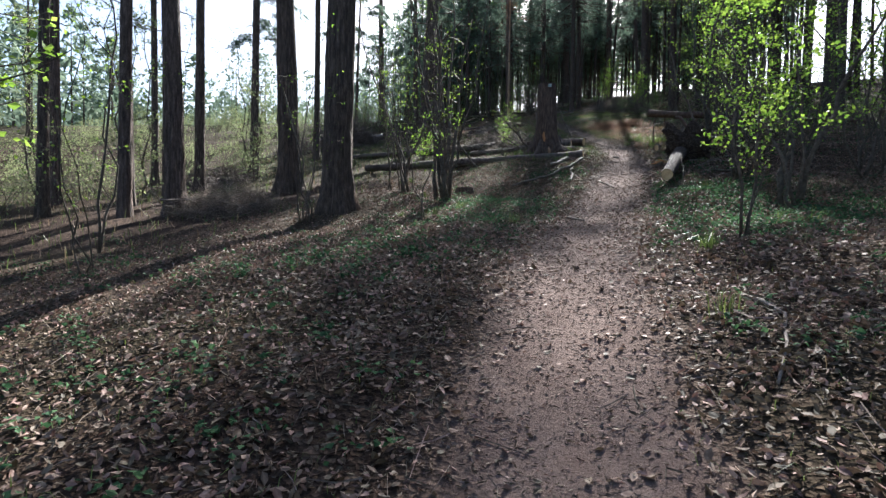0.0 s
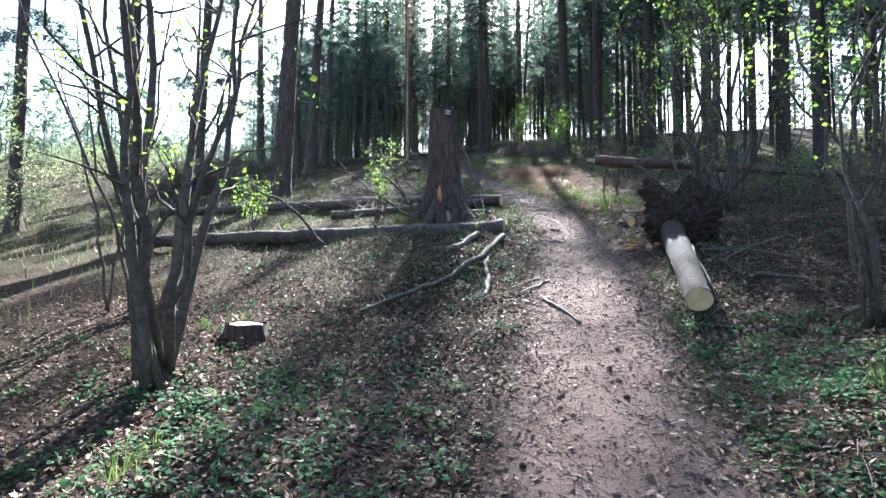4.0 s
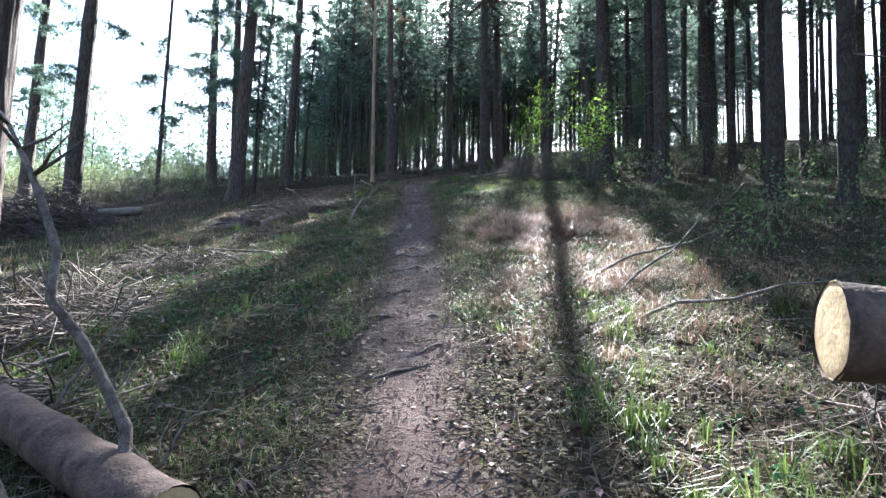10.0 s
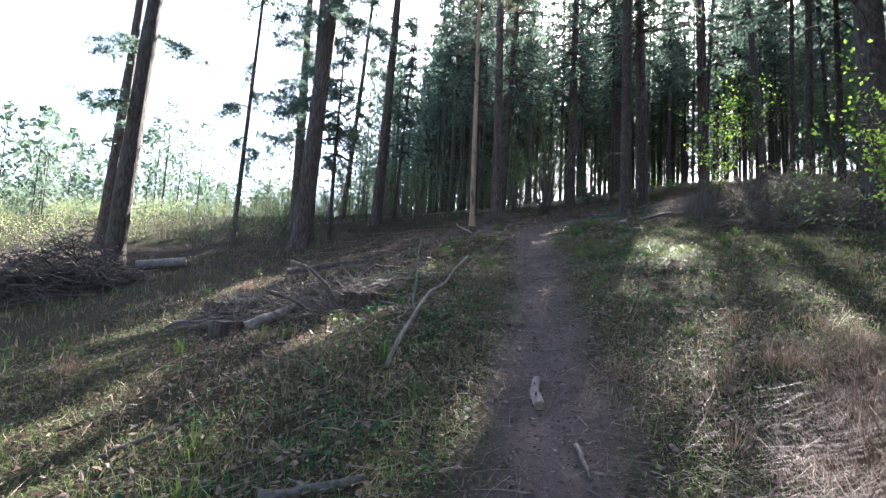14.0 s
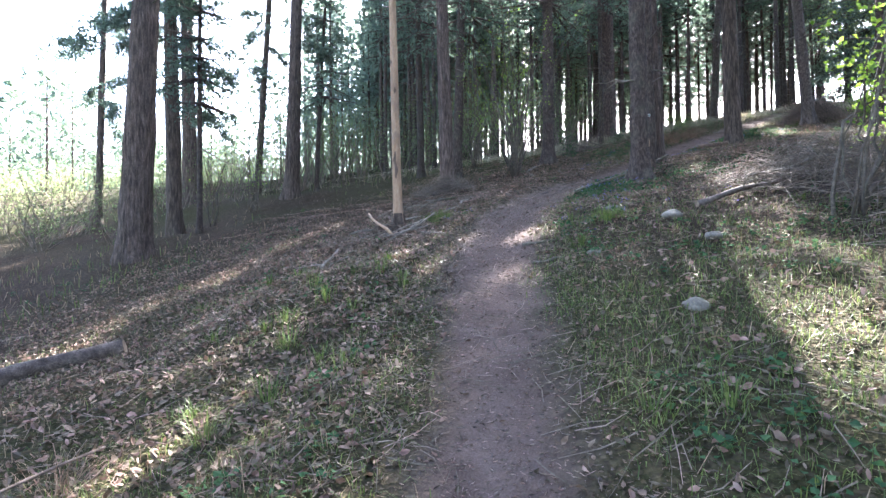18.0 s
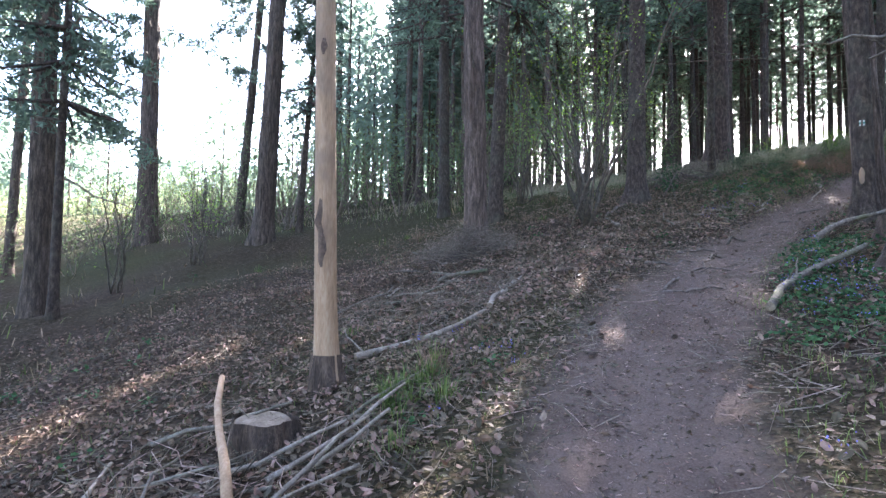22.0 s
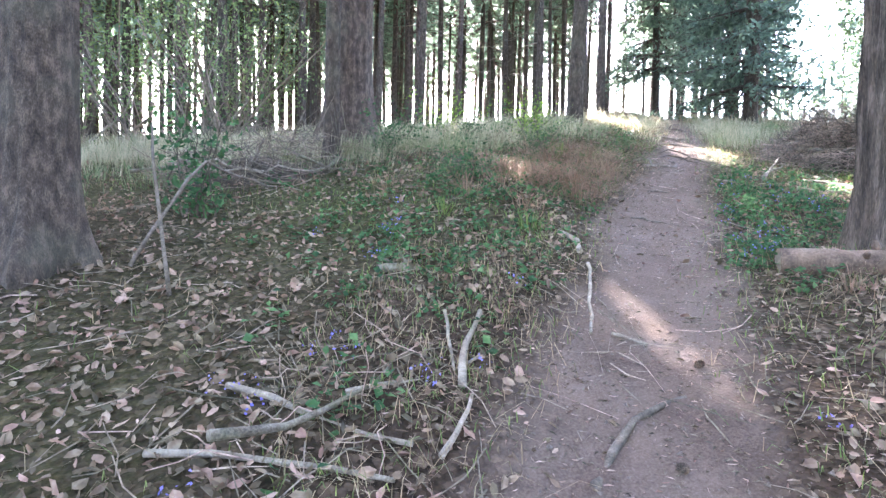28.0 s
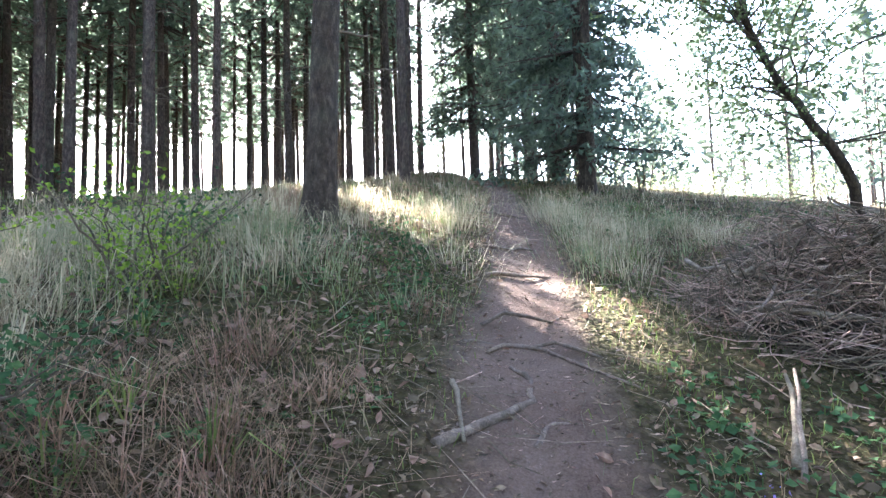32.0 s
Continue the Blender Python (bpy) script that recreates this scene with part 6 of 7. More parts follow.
for k, (x, y, h) in enumerate(((-10.5, 9.5, 6.5), (-12.5, 13.0, 7.5), (-9.0, 15.5, 6.0), (-14.5, 16.0, 8.0), (-11.0, 19.0, 7.0), (-16.0, 21.0, 8.0), (-7.5, 21.5, 5.5), (-13.0, 26.0, 7.5), (-17.5, 12.0, 8.0), (-9.8, 27.0, 6.5))):
    shrub("young_tree", x, y, 2, h, 1.0, "young tree with airy light green leaves on the slope", 300 + k, leaf=0.075, count=1300, mat=M_FARLEAF, r=0.035, low=0.2, twigs=14)
shrub("bilberry_bush", 13.2, 48.3, 14, 0.6, 0.7, "low yellow-green bush in the grass", 23, count=1100, leaf=0.03, r=0.008, low=0.15)
shrub("bilberry_bush", 12.2, 48.9, 14, 0.6, 0.8, "low green bush in the grass", 24, count=1100, leaf=0.03, r=0.008, low=0.15)
shrub("bilberry_bush", 10.9, 47.6, 12, 0.5, 0.5, "ivy and bramble at the foot of a spruce", 25, count=700, leaf=0.035, r=0.007, low=0.1, mat=M_HERB)
shrub("bilberry_bush", 8.9, 46.3, 10, 0.9, 0.7, "bramble with dark leaves", 26, count=500, leaf=0.055, r=0.007, low=0.1, mat=M_HERB)
shrub("bilberry_bush", 11.9, 47.9, 12, 0.4, 0.7, "bramble with dark leaves in the grass", 28, count=900, leaf=0.03, r=0.006, low=0.1, mat=M_HERB)
shrub("bilberry_bush", 12.6, 47.2, 12, 0.35, 0.6, "bramble with dark leaves in the grass", 29, count=800, leaf=0.028, r=0.006, low=0.1, mat=M_HERB)
shrub("bilberry_bush", 11.0, 46.2, 12, 0.3, 0.7, "bramble with dark leaves in the grass", 30, count=800, leaf=0.028, r=0.006, low=0.1, mat=M_HERB)
shrub("bilberry_bush", 13.6, 49.0, 12, 0.4, 0.7, "bramble with dark leaves in the grass", 31, count=900, leaf=0.03, r=0.006, low=0.1, mat=M_HERB)
shrub("bilberry_bush", 17.3, 44.6, 10, 0.6, 0.6, "low yellow-green bush behind a spruce", 27, count=600, leaf=0.05, r=0.007, low=0.1)


def bent_birch(x, y, label):
    """A crooked young tree that leans out over the grass, with a thin airy crown."""
    g = np.random.default_rng(61)
    t = thing("crooked_birch", x, y, gz(x, y), label, "tree")
    p = wander((0, 0, -0.1), (-1.7, 1.6, 4.6), 16, 0.035, 5)
    part("trunk", Geo().add(*tube(p, np.linspace(0.085, 0.03, 16), 12, rough=0.06)), M_SPRUCE, t)
    c = []
    for k in range(60):
        j = g.integers(4, 16)
        o = np.array((g.normal(-0.2, 0.8), g.normal(0, 0.8), g.uniform(0.1, 0.9))) * 1.9
        q = wander(p[j], p[j] + o, 8, 0.1, g.uniform(0, 99))
        q[4:, 2] -= np.linspace(0, 0.5, 4)
        part("limb", Geo().add(*tube(q, np.linspace(0.018, 0.003, 8), 5, caps=False)), M_STEM, t)
        c.append(q[g.integers(2, 8, 170)] + g.normal(0, 0.26, (170, 3)))
    vv, _, tt = leaves(np.concatenate(c), 0.07, g, aspect=0.7)
    tagged(part("leaves", Geo().add(vv, None, tt), M_YOUNG, t, "thin airy veil of small pale leaves", smooth=False), kind="stuff")
    return t


bent_birch(22.7, 46.7, "crooked young birch leaning over pale grass")


# ---- brush piles and mounds ----
def brush_pile(x, y, rx, ry, h, n, label, seed, mat, name="brush_pile", earth=None, turn=0.0, length=(0.4, 1.1), thick=0.0045, big=8):
    g = np.random.default_rng(seed)
    z0 = gz(x, y)
    t = thing(name, x, y, z0, label, "brush pile", turn=turn)
    m, k = 14, 30
    v = []
    ct, st = math.cos(radians(turn)), math.sin(radians(turn))

    def floor_at(px, py):
        return ground_z(x + px * ct - py * st, y + px * st + py * ct) - z0

    for i in range(m):
        for j in range(k):
            th, u = j * 2 * math.pi / k, i / (m - 1)
            px, py = rx * u * math.cos(th), ry * u * math.sin(th)
            nn = float(vnoise(px * 2.2 + seed, py * 2.2, 1.0)) - 0.4
            v.append((px, py, float(floor_at(px, py)) + h * 0.55 * max(0, 1 - u ** 2) * (0.7 + 1.1 * nn) - 0.05))
    q = [(i * k + j, i * k + (j + 1) % k, (i + 1) * k + (j + 1) % k, (i + 1) * k + j) for i in range(m - 1) for j in range(k)]
    part("core", Geo().add(np.array(v), q), earth or M_EARTH, t, "dark matted core of the pile")
    tw = Geo()
    for i in range(n):
        a, u = g.uniform(0, 6.28), math.sqrt(g.uniform(0, 1))
        px, py = rx * u * math.cos(a), ry * u * math.sin(a)
        lump = 0.55 + 0.9 * float(vnoise(px * 3.4 + seed, py * 3.4, 2.0))
        pz = float(floor_at(px, py)) + h * (1 - u * u) * lump * g.uniform(0.55, 1.1) + 0.02
        L = g.uniform(*length)
        d = np.array([g.normal(), g.normal(), g.normal() * 0.42 - 0.1 * u])
        d /= np.linalg.norm(d)
        c = np.array([px, py, pz])
        p = wander(c - d * L / 2, c + d * L / 2, 4, 0.22, g.uniform(0, 999))
        low = floor_at(p[:, 0], p[:, 1]) + 0.005
        p[:, 2] = np.maximum(p[:, 2], low)
        tw.add(*tube(p, [thick * g.uniform(0.5, 1.3), thick, thick * 0.8, 0.002], 3, caps=False))
    tagged(part("brushwood", tw, mat, t, "tangle of thin dry twigs"), kind="stuff")
    for i in range(big):
        a, u = g.uniform(0, 6.28), math.sqrt(g.uniform(0, 1)) * 0.9
        px, py = rx * u * math.cos(a), ry * u * math.sin(a)
        pz = float(floor_at(px, py)) + h * (1 - u * u) * g.uniform(0.7, 1.05) + 0.03
        L, b = g.uniform(0.6, 1.3), g.uniform(0, 6.28)
        d = np.array([math.cos(b), math.sin(b), g.normal(0, 0.25)])
        p = wander(np.array([px, py, pz]) - d * L / 2, np.array([px, py, pz]) + d * L / 2, 7, 0.08, g.uniform(0, 999))
        p[:, 2] = np.maximum(p[:, 2], floor_at(p[:, 0], p[:, 1]) + 0.01)
        part("bough", Geo().add(*tube(p, np.linspace(g.uniform(0.012, 0.026), 0.006, 7), 6, rough=0.1, seed=i)), M_PALEBRANCH if i % 2 else M_DEADBRANCH, t)
    return t


brush_pile(16.5, 45.9, 0.9, 0.7, 0.66, 2300, "brown heap of dry brushwood beside a spruce", 1, M_STRAWTWIG, length=(0.15, 0.75), turn=105, thick=0.0038, big=10)
brush_pile(10.7, 32.8, 1.2, 1.5, 0.65, 1500, "dark heap of brushwood on the bank", 3, M_TWIG, length=(0.5, 1.5))
brush_pile(10.3, 34.9, 1.2, 1.3, 0.45, 800, "dark heap of brushwood on the bank", 4, M_TWIG, length=(0.5, 1.4))
brush_pile(-6.4, 34.4, 2.1, 1.2, 1.3, 700, "large mound of roots and earth on the open slope", 5, M_ROOT, name="root_mound", length=(0.5, 1.6), thick=0.016, turn=15, big=14)
brush_pile(-4.9, 11.9, 1.3, 0.7, 0.5, 800, "low heap of dead branches on the slope", 6, M_TWIG)
brush_pile(4.75, 42.4, 0.8, 0.6, 0.32, 520, "dark tangle of dead twigs round a pine", 7, M_TWIG, length=(0.3, 0.9), thick=0.0035, big=4)
brush_pile(3.2, 28.2, 0.9, 0.7, 0.25, 420, "tangle of dead twigs round a low stump", 8, M_TWIG, length=(0.3, 0.9))
brush_pile(9.5, 47.6, 0.9, 0.7, 0.4, 260, "dark heap of branches behind a spruce", 9, M_TWIG)
brush_pile(2.4, 19.4, 1.2, 0.6, 0.16, 150, "tangle of dead branches on the stacked logs", 10, M_DEADBRANCH, thick=0.008, length=(0.5, 1.4))
brush_pile(8.6, 17.9, 1.5, 0.9, 0.2, 300, "tangle of dead twigs under the hanging trunk", 11, M_STRAWTWIG, length=(0.4, 1.3))
brush_pile(-9.0, 20.5, 1.8, 1.0, 0.8, 300, "dark mound of roots on the slope", 12, M_ROOT, name="root_mound", length=(0.4, 1.0), thick=0.012)
brush_pile(1.7, 21.3, 1.5, 0.8, 0.3, 420, "dark tangle of dead branches in the grass", 13, M_TWIG, length=(0.4, 1.3), thick=0.007)
brush_pile(2.4, 23.6, 1.0, 0.6, 0.2, 240, "low tangle of dead branches in the grass", 14, M_TWIG, length=(0.3, 1.0))
brush_pile(2.3, 28.3, 0.9, 0.6, 0.22, 260, "bleached tangle of dead twigs in the grass", 15, M_STRAWTWIG, length=(0.3, 0.9))
brush_pile(4.1, 36.3, 0.9, 0.8, 0.04, 60, "litter of broken twigs round a small stump", 16, M_STRAWTWIG, length=(0.2, 0.6), thick=0.004, big=1)
brush_pile(4.7, 39.6, 1.1, 0.8, 0.05, 200, "low litter of dead sticks on the slope", 17, M_TWIG, length=(0.2, 0.6), thick=0.003, big=3)
brush_pile(9.2, 43.9, 0.7, 0.5, 0.05, 60, "litter of broken sticks beside the trail", 18, M_STRAWTWIG, length=(0.12, 0.4), thick=0.003, big=1)


# ---- ground cover: leaves, grass, ivy, flowers, twigs, cones ----
def band(n, g, reach=9.0, y0=-2.0, y1=57.0):
    y = g.uniform(y0, y1, n)
    d = g.uniform(-1, 1, n)
    d = reach * np.sign(d) * np.abs(d) ** (1.5 if reach > 2 else 1.0)
    return y, d, trail_x(y) + d / np.interp(y, _ty, _run)


def cover(n, g, ys, left, right, patch, lim=0.62, reach=9.0, soft=0.4, seed=0.0, near=True, y1=57.0, glade=0.12):
    """Places on the ground, thinned by the density to the left and right of the trail (0..1) and by patches; glade: the density on the bare floor under the hazels."""
    y, d, x = band(n, g, reach, y1=y1)
    den = np.where(d < 0, np.interp(y, ys, left), np.interp(y, ys, right))
    edge = 9.2 + 1.2 * (vnoise(x * 0.9, y * 0.9, 5.0) - 0.5)
    den = np.where((d < 0) & (x < edge) & (y > 39) & (y < 47.5), den * glade if glade < 1 else 1.0, den)
    den = den * np.clip((np.abs(d) - half_width(y) - lim + 0.45 + 0.25 * (vnoise(x * 1.3 + seed, y * 1.3) - 0.5)) / soft, 0, 1)
    if patch:
        den = den * np.clip((vnoise(x * 0.7 + seed, y * 0.7, 2.0) - (1 - patch)) * 4.0 + 0.25, 0.04, 1)
    if near:
        den = den * np.clip(1.25 - np.abs(d) / reach, 0.15, 1)
    k = g.uniform(0, 1, n) < den
    x, y = x[k], y[k]
    return np.stack([x, y, ground_z(x, y)], 1)


def stuff(name, geo, mat, label, cat):
    return tagged(part(name, geo, mat, smooth=False), label, cat, kind="stuff")


g = np.random.default_rng(101)
Y = [0, 12, 16, 18, 26, 32, 36, 42, 44, 57]
# dead leaves
p = cover(640000, g, Y, [1, 1, 0.7, 0.25, 0.25, 0.9, 1, 1, 0.7, 0.2], [1, 1, 1, 0.35, 0.15, 0.2, 0.4, 0.5, 0.4, 0.2], 0, lim=0.4, soft=0.9, reach=7, glade=1.0)
p[:, 2] += g.uniform(0.004, 0.03, len(p))
close = np.abs(trail_d(p[:, 0], p[:, 1])) < 3.0
stuff("dead_leaves", Geo().add(*curled(p[close], 0.048, g)).add(*leaves(p[~close], 0.047, g, flat=0.5, aspect=0.5, fold=0.7)), M_LITTER, "brown dead leaves strewn over the ground", "leaf litter")
p = cover(60000, g, [0, 11, 14, 33, 36, 43, 46], [0.5, 0.5, 0.25, 0.1, 0.25, 0.2, 0.1], [0.6, 0.6, 0.25, 0.1, 0.2, 0.2, 0.1], 0, lim=-0.2, soft=0.6, reach=1.6, near=False)
p[:, 2] += g.uniform(0.003, 0.015, len(p))
stuff("dead_leaves", Geo().add(*curled(p, 0.042, g, flat=0.75)), M_LITTER, "scattered dead leaves along the edge of the trail", "leaf litter")
y, d, x = band(30000, g, 0.75)
p = np.stack([x, y, ground_z(x, y) + 0.006], 1)
stuff("dead_leaves", Geo().add(*leaves(p, 0.024, g, flat=0.8, aspect=0.28, fold=0.5)), M_LITTER, "small dead leaves and chips on the trail", "leaf litter")
# needles and thin chips on the trail
y, d, x = band(60000, g, 0.85)
p = np.stack([x, y, ground_z(x, y) + 0.004], 1)
stuff("dead_needles", Geo().add(*leaves(p, 0.036, g, flat=0.85, aspect=0.09, fold=0.3)), M_STRAWTWIG, "dry brown needles strewn over the trail", "leaf litter")
# short green grass
p = cover(780000, g, Y, [0.04, 0.05, 0.3, 0.9, 1.0, 0.3, 0.1, 0.1, 0.5, 0.7], [0.05, 0.05, 0.3, 0.9, 1.0, 1.0, 0.3, 0.1, 0.4, 0.6], 0.8, lim=0.45, seed=11, reach=7)
stuff("green_grass", Geo().add(*blades(p, 0.062, g, 0.0021, 1.2)), M_GRASS, "short green grass on the slope", "grass")
# dry grass among it
p = cover(420000, g, Y, [0.02, 0.03, 0.2, 0.4, 0.5, 0.2, 0.1, 0.25, 0.9, 1.0], [0.02, 0.03, 0.2, 0.4, 0.45, 0.3, 0.15, 0.1, 0.5, 1.0], 0.65, lim=0.4, seed=31, reach=7)
stuff("dry_grass", Geo().add(*blades(p, 0.11, g, 0.0017, 1.7)), M_STRAW, "dry straw-coloured grass on the slope", "grass")


def tufts(centres, per, height, spread, g, width, lean):
    c = np.repeat(np.asarray(centres), per, 0)
    a = g.uniform(0, 6.28, len(c))
    r = np.abs(g.normal(0, spread, len(c)))
    c = c + np.stack([np.cos(a) * r, np.sin(a) * r, 0 * a], 1)
    c[:, 2] = ground_z(c[:, 0], c[:, 1]) - 0.01
    h = np.repeat(g.uniform(0.6, 1.3, len(centres)), per) * height
    return blades(c, h, g, width, lean, out=a)


def near(cx, cy, n, sx, sy, g):
    x, y = cx + g.normal(0, sx, n), cy + g.normal(0, sy, n)
    ok = np.abs(trail_d(x, y)) > half_width(y) + 0.22
    return np.stack([x[ok], y[ok], ground_z(x[ok], y[ok])], 1)


# clumps of green grass
c = cover(5000, g, Y, [0.03, 0.06, 0.25, 0.5, 0.6, 0.35, 0.1, 0.06, 0.3, 0.5], [0.05, 0.06, 0.3, 0.4, 0.25, 0.2, 0.02, 0.0, 0.2, 0.3], 0.55, seed=5)
c = np.r_[c, near(6.9, 17.5, 26, 0.3, 0.35, g), near(7.3, 16.9, 10, 0.3, 0.3, g), near(6.6, 18.6, 18, 0.4, 0.5, g), near(2.45, 5.1, 2, 0.05, 0.05, g), near(5.0, 36.9, 14, 0.15, 0.25, g), near(7.2, 34.6, 10, 0.2, 0.3, g)]
stuff("grass_tufts", Geo().add(*tufts(c, 30, 0.18, 0.055, g, 0.0034, 0.8)), M_GRASS, "bright green tufts of grass", "grass")
# tall dry clumps
c = cover(3600, g, [0, 16, 19, 27, 29, 42, 43.5, 57], [0, 0.02, 0.06, 0.12, 0.1, 0.03, 0.45, 0.6], [0, 0.05, 0.3, 0.4, 0.12, 0.03, 0.15, 0.6], 0.6, lim=0.95, seed=8)
c = np.r_[c, near(7.6, 21.7, 90, 0.7, 1.1, g), near(7.7, 25.0, 70, 0.7, 0.9, g), near(6.1, 17.2, 3, 0.06, 0.06, g), near(11.8, 46.1, 40, 0.3, 0.35, g), near(12.9, 46.7, 40, 0.6, 0.6, g)]
stuff("dry_grass_tufts", Geo().add(*tufts(c, 70, 0.2, 0.1, g, 0.0017, 1.9)), M_REDSTRAW, "tall dry reddish-brown grass in clumps", "grass")
c = np.r_[near(7.35, 24.2, 60, 0.3, 0.45, g), near(8.0, 24.5, 40, 0.4, 0.6, g)]
stuff("dry_grass_tufts", Geo().add(*tufts(c, 130, 0.26, 0.13, g, 0.0015, 1.9)), M_REDSTRAW, "tall drooping heaps of reddish dead grass", "grass")
# tall thin grass below the crest
gt = np.random.default_rng(77)
c = np.r_[near(12.1, 49.6, 200, 1.7, 1.0, gt), near(8.8, 49.9, 170, 1.5, 0.9, gt), near(11.2, 48.3, 110, 1.1, 0.5, gt), near(17.6, 48.6, 90, 1.0, 0.8, gt)]
c = c[c[:, 1] > 47.3]
stuff("tall_grass", Geo().add(*tufts(c[::3], 90, 0.29, 0.22, gt, 0.0022, 1.1)), M_MEADOW, "tall thin grey-green grass below the crest", "grass")
stuff("tall_grass", Geo().add(*tufts(np.r_[c[1::3], c[2::3]], 80, 0.3, 0.24, gt, 0.002, 1.2)), M_PALEGRASS, "tall thin pale dry grass below the crest", "grass")
# pale grass far up the slope
p = cover(110000, g, [0, 48, 51, 75], [0, 0, 0.9, 1], [0, 0, 0.9, 1], 0, reach=16, seed=3, near=False, y1=72)
stuff("pale_grass", Geo().add(*blades(p, 0.24, g, 0.004, 0.9)), M_PALEGRASS, "pale dry grass on the crest", "grass")
p = cover(90000, g, [0, 18, 24, 40, 75], [0.25, 0.6, 1, 0.8, 0.6], [0, 0, 0, 0, 0], 0, reach=22, lim=5, soft=2, seed=3, near=False, y1=66)
d = p[::2]
stuff("dry_meadow_grass", Geo().add(*blades(d, 0.2, g, 0.006, 1.0)), M_STRAW, "thin dry grass on the open slope", "grass")
p = p[1::2]
stuff("meadow_grass", Geo().add(*blades(p, 0.22, g, 0.006, 0.6)), M_GRASS, "thin green grass on the open slope", "grass")
p = cover(70000, g, [0, 14, 20, 40, 42], [0, 0, 0, 0, 0], [0.2, 0.6, 1, 0.8, 0], 0, reach=16, lim=4.5, soft=2, seed=9, near=False, y1=44)
stuff("bank_grass", Geo().add(*blades(p[::2], 0.16, g, 0.004, 1.3)), M_STRAW, "thin dry grass under the spruces", "grass")
p = p[1::2] + [0, 0, 0.015]
stuff("dead_leaves", Geo().add(*leaves(p, 0.08, g, flat=0.6, aspect=0.6, fold=0.6)), M_LITTER, "dead leaves under the spruces on the bank", "leaf litter")
# ground ivy and other low herbs
c = cover(19000, g, Y, [0.45, 0.55, 0.4, 0.45, 0.45, 0.3, 0.25, 0.15, 0.8, 0.5], [0.5, 0.8, 0.35, 0.3, 0.3, 0.5, 0.7, 0.6, 0.8, 0.3], 0.5, lim=0.7, seed=21)
c = np.r_[c, near(0.9, 9.8, 300, 0.75, 1.1, g), near(4.3, 9.2, 330, 0.7, 1.2, g), near(4.2, 6.9, 260, 0.9, 1.0, g), near(-0.9, 6.0, 90, 0.6, 1.2, g), near(3.4, 17.6, 60, 0.45, 0.4, g), near(13.2, 44.9, 160, 0.5, 0.5, g), near(12.2, 44.5, 90, 0.25, 0.3, g), near(14.2, 45.4, 110, 0.5, 0.5, g), near(10.3, 45.0, 90, 0.6, 0.5, g), near(11.6, 46.2, 120, 0.5, 0.6, g), near(2.6, 13.3, 40, 0.4, 0.4, g), near(7.9, 38.6, 170, 0.4, 0.9, g), near(8.6, 40.3, 190, 0.55, 0.8, g)]
k = np.repeat(c, 13, 0)
k = k + g.normal(0, 0.055, k.shape) * [1, 1, 0]
k[:, 2] = ground_z(k[:, 0], k[:, 1]) + np.abs(g.normal(0.035, 0.03, len(k)))
stuff("ground_ivy", Geo().add(*leaves(k, 0.042, g, flat=0.7, aspect=0.85, fold=0.3)), M_HERB, "low green ground ivy and herbs", "ground cover")
# violets
c = np.r_[near(7.4, 35.3, 45, 0.55, 0.8, g), near(7.9, 38.7, 110, 0.35, 0.7, g), near(8.5, 40.0, 70, 0.4, 0.7, g), near(9.6, 43.9, 30, 0.5, 0.3, g), near(12.5, 44.5, 26, 0.3, 0.3, g), near(13.6, 45.2, 50, 0.5, 0.4, g), near(10.0, 45.3, 14, 0.3, 0.3, g), near(4.9, 37.6, 12, 0.3, 0.4, g), near(11.2, 42.6, 24, 0.3, 0.3, g)]
c = c[::2]
k = np.repeat(c, 9, 0) + np.r_[g.normal(0, 0.03, (len(c) * 9, 3))]
k[:, 2] = ground_z(k[:, 0], k[:, 1]) + g.uniform(0.05, 0.1, len(k))
stuff("violets", Geo().add(*leaves(k, 0.014, g, aspect=0.8)), M_VIOLET, "small blue violets in the ground ivy", "flowers")
# twigs
p = cover(72000, g, Y, [0.25, 0.3, 0.4, 0.5, 0.55, 0.6, 0.6, 0.6, 0.35, 0.2], [0.3, 0.3, 0.5, 0.45, 0.4, 0.3, 0.3, 0.3, 0.25, 0.15], 0, lim=0.1, seed=41, reach=7, glade=0.9)
tw, tp = Geo(), Geo()
for i, q in enumerate(p[:21000]):
    a, L = g.uniform(0, 6.28), g.uniform(0.06, 0.42) ** 1.15
    xs = np.array([q[0] - math.cos(a) * L / 2, q[0] + g.normal(0, 0.02), q[0] + math.cos(a) * L / 2])
    ys = np.array([q[1] - math.sin(a) * L / 2, q[1] + g.normal(0, 0.02), q[1] + math.sin(a) * L / 2])
    r = g.uniform(0.0012, 0.0038)
    (tp if i % 3 == 0 else tw).add(*tube(np.stack([xs, ys, ground_z(xs, ys) + r + g.uniform(0, 0.03, 3)], 1), [r, r, r * 0.5], 3, caps=False))
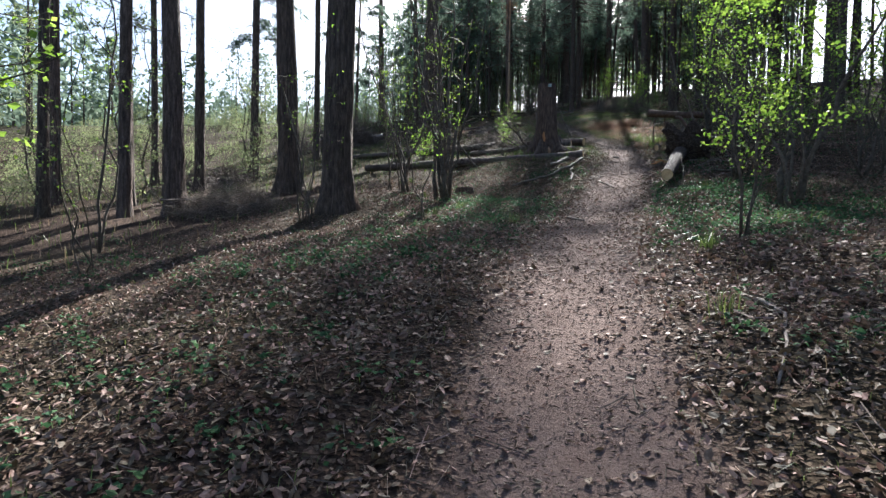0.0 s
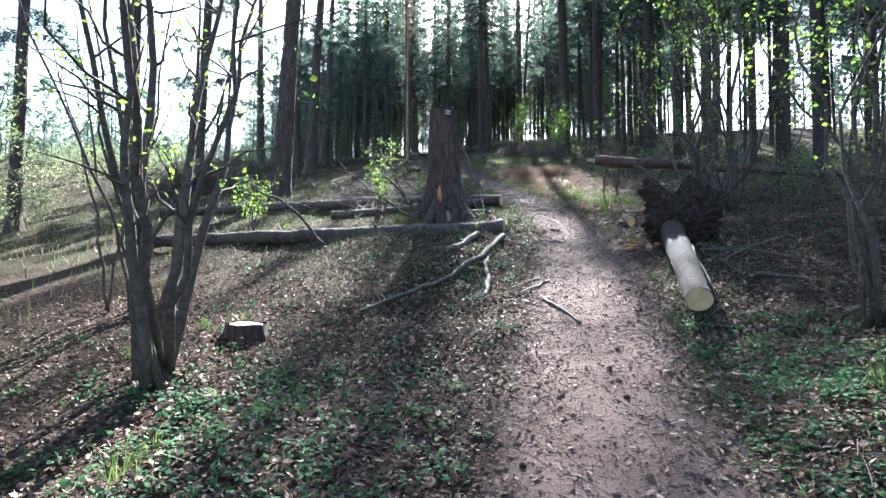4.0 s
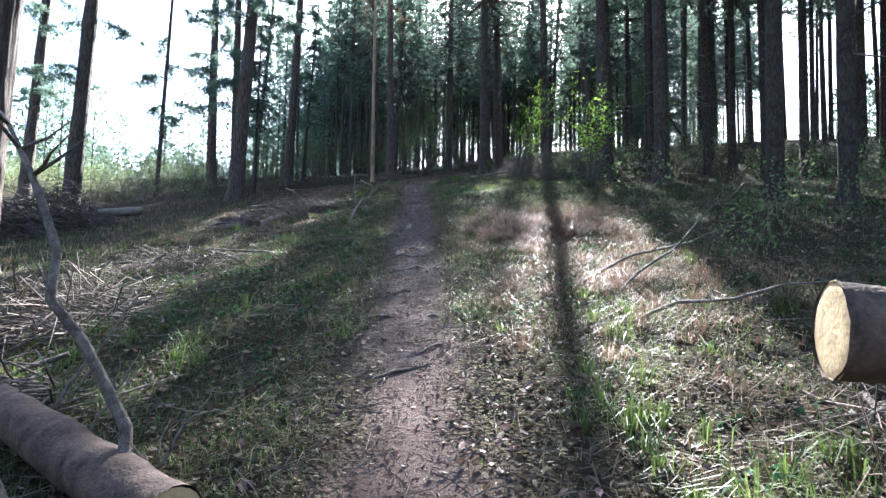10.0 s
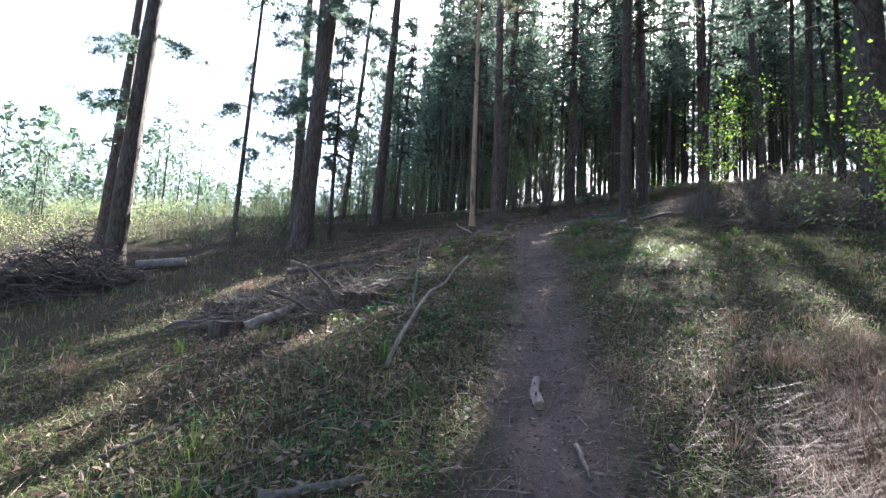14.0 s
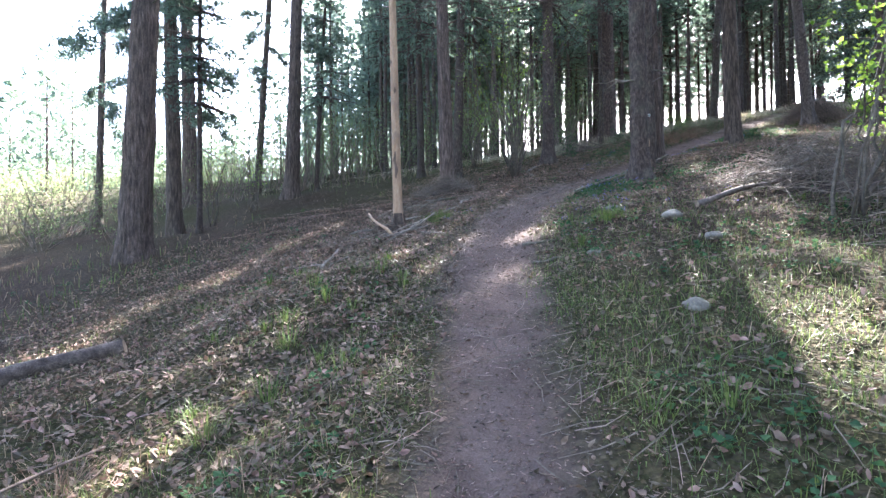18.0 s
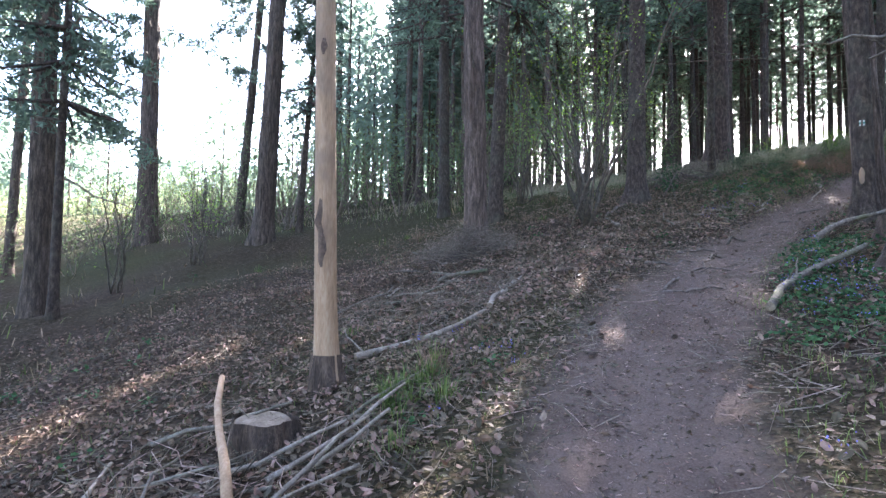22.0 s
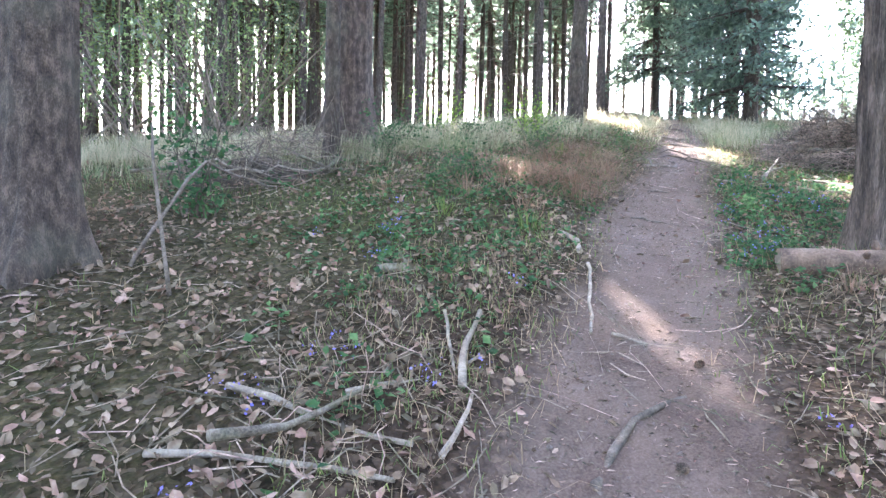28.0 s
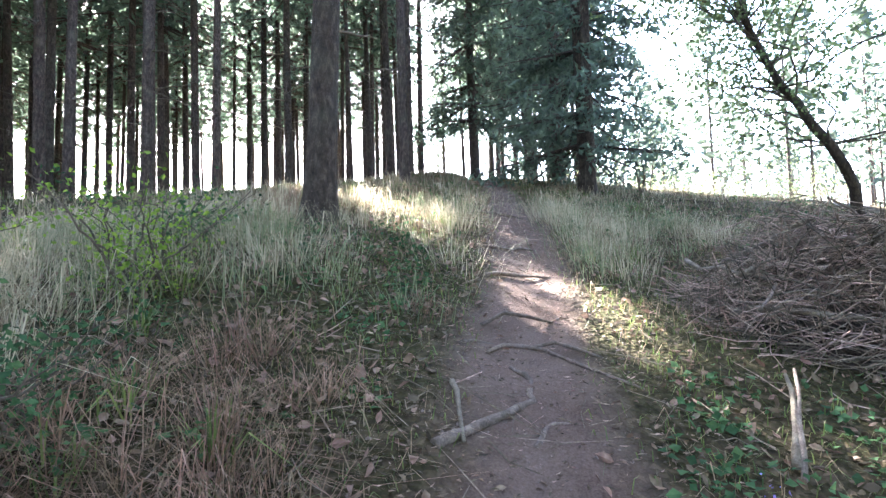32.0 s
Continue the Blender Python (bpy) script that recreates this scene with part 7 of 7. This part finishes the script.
stuff("twigs", tw, M_TWIG, "brown twigs strewn over the ground", "twigs")
stuff("twigs", tp, M_STRAWTWIG, "pale dry twigs strewn over the ground", "twigs")
# crumbs of soil and stone on the trail
y, d, x = band(9000, g, 0.62)
p = np.stack([x, y, ground_z(x, y)], 1)
s = g.uniform(0.004, 0.014, len(p))[:, None]
o = np.array([(1, 0, 0), (-0.5, 0.87, 0), (-0.5, -0.87, 0), (0, 0, 0.9)])
v = (p[:, None] + o[None] * s[:, None] * g.uniform(0.6, 1.4, (len(p), 4, 1))).reshape(-1, 3)
b = np.arange(len(p))[:, None] * 4
stuff("soil_crumbs", Geo().add(v, None, np.concatenate([b + [0, 1, 3], b + [1, 2, 3], b + [2, 0, 3]])), M_ROOT, "small crumbs of soil and grit on the trail", "soil")


# pine cones
def cone_mesh():
    c = Geo()
    for i in range(9):
        z = i / 8.0
        r = 0.017 * math.sin(math.pi * (0.12 + 0.8 * z)) + 0.003
        for j in range(7):
            a = j * 2 * math.pi / 7 + i * 0.45
            d = np.array([math.cos(a), math.sin(a), 0])
            t = np.array([-d[1], d[0], 0])
            o = np.array([0, 0, z * 0.05 - 0.025])
            c.add([o + d * r * 0.4, o + d * r + t * 0.006, o + d * (r + 0.005) + [0, 0, 0.006], o + d * r - t * 0.006], [(0, 1, 2, 3)])
    c.add(*tube([(0, 0, -0.027), (0, 0, -0.01), (0, 0, 0.012), (0, 0, 0.026)], [0.006, 0.014, 0.012, 0.004], 8))
    return c.mesh("pine_cone", False)


cone_data = cone_mesh()
for i in range(60):
    y = g.choice([g.uniform(0.6, 12), g.uniform(33, 44)])
    d = g.normal(0, 0.55)
    x = float(trail_x(y) + d)
    ob = part("pine_cone", cone_data, M_CONE)
    ob.matrix_basis = pose(x, y, gz(x, y) + 0.01, 90 + g.normal(0, 14), 0, g.uniform(0, 360)) @ Matrix.Scale(g.uniform(0.65, 0.95), 4)
    tagged(ob, "small dark pine cone lying on the trail", "pine cone", "cones on the trail")
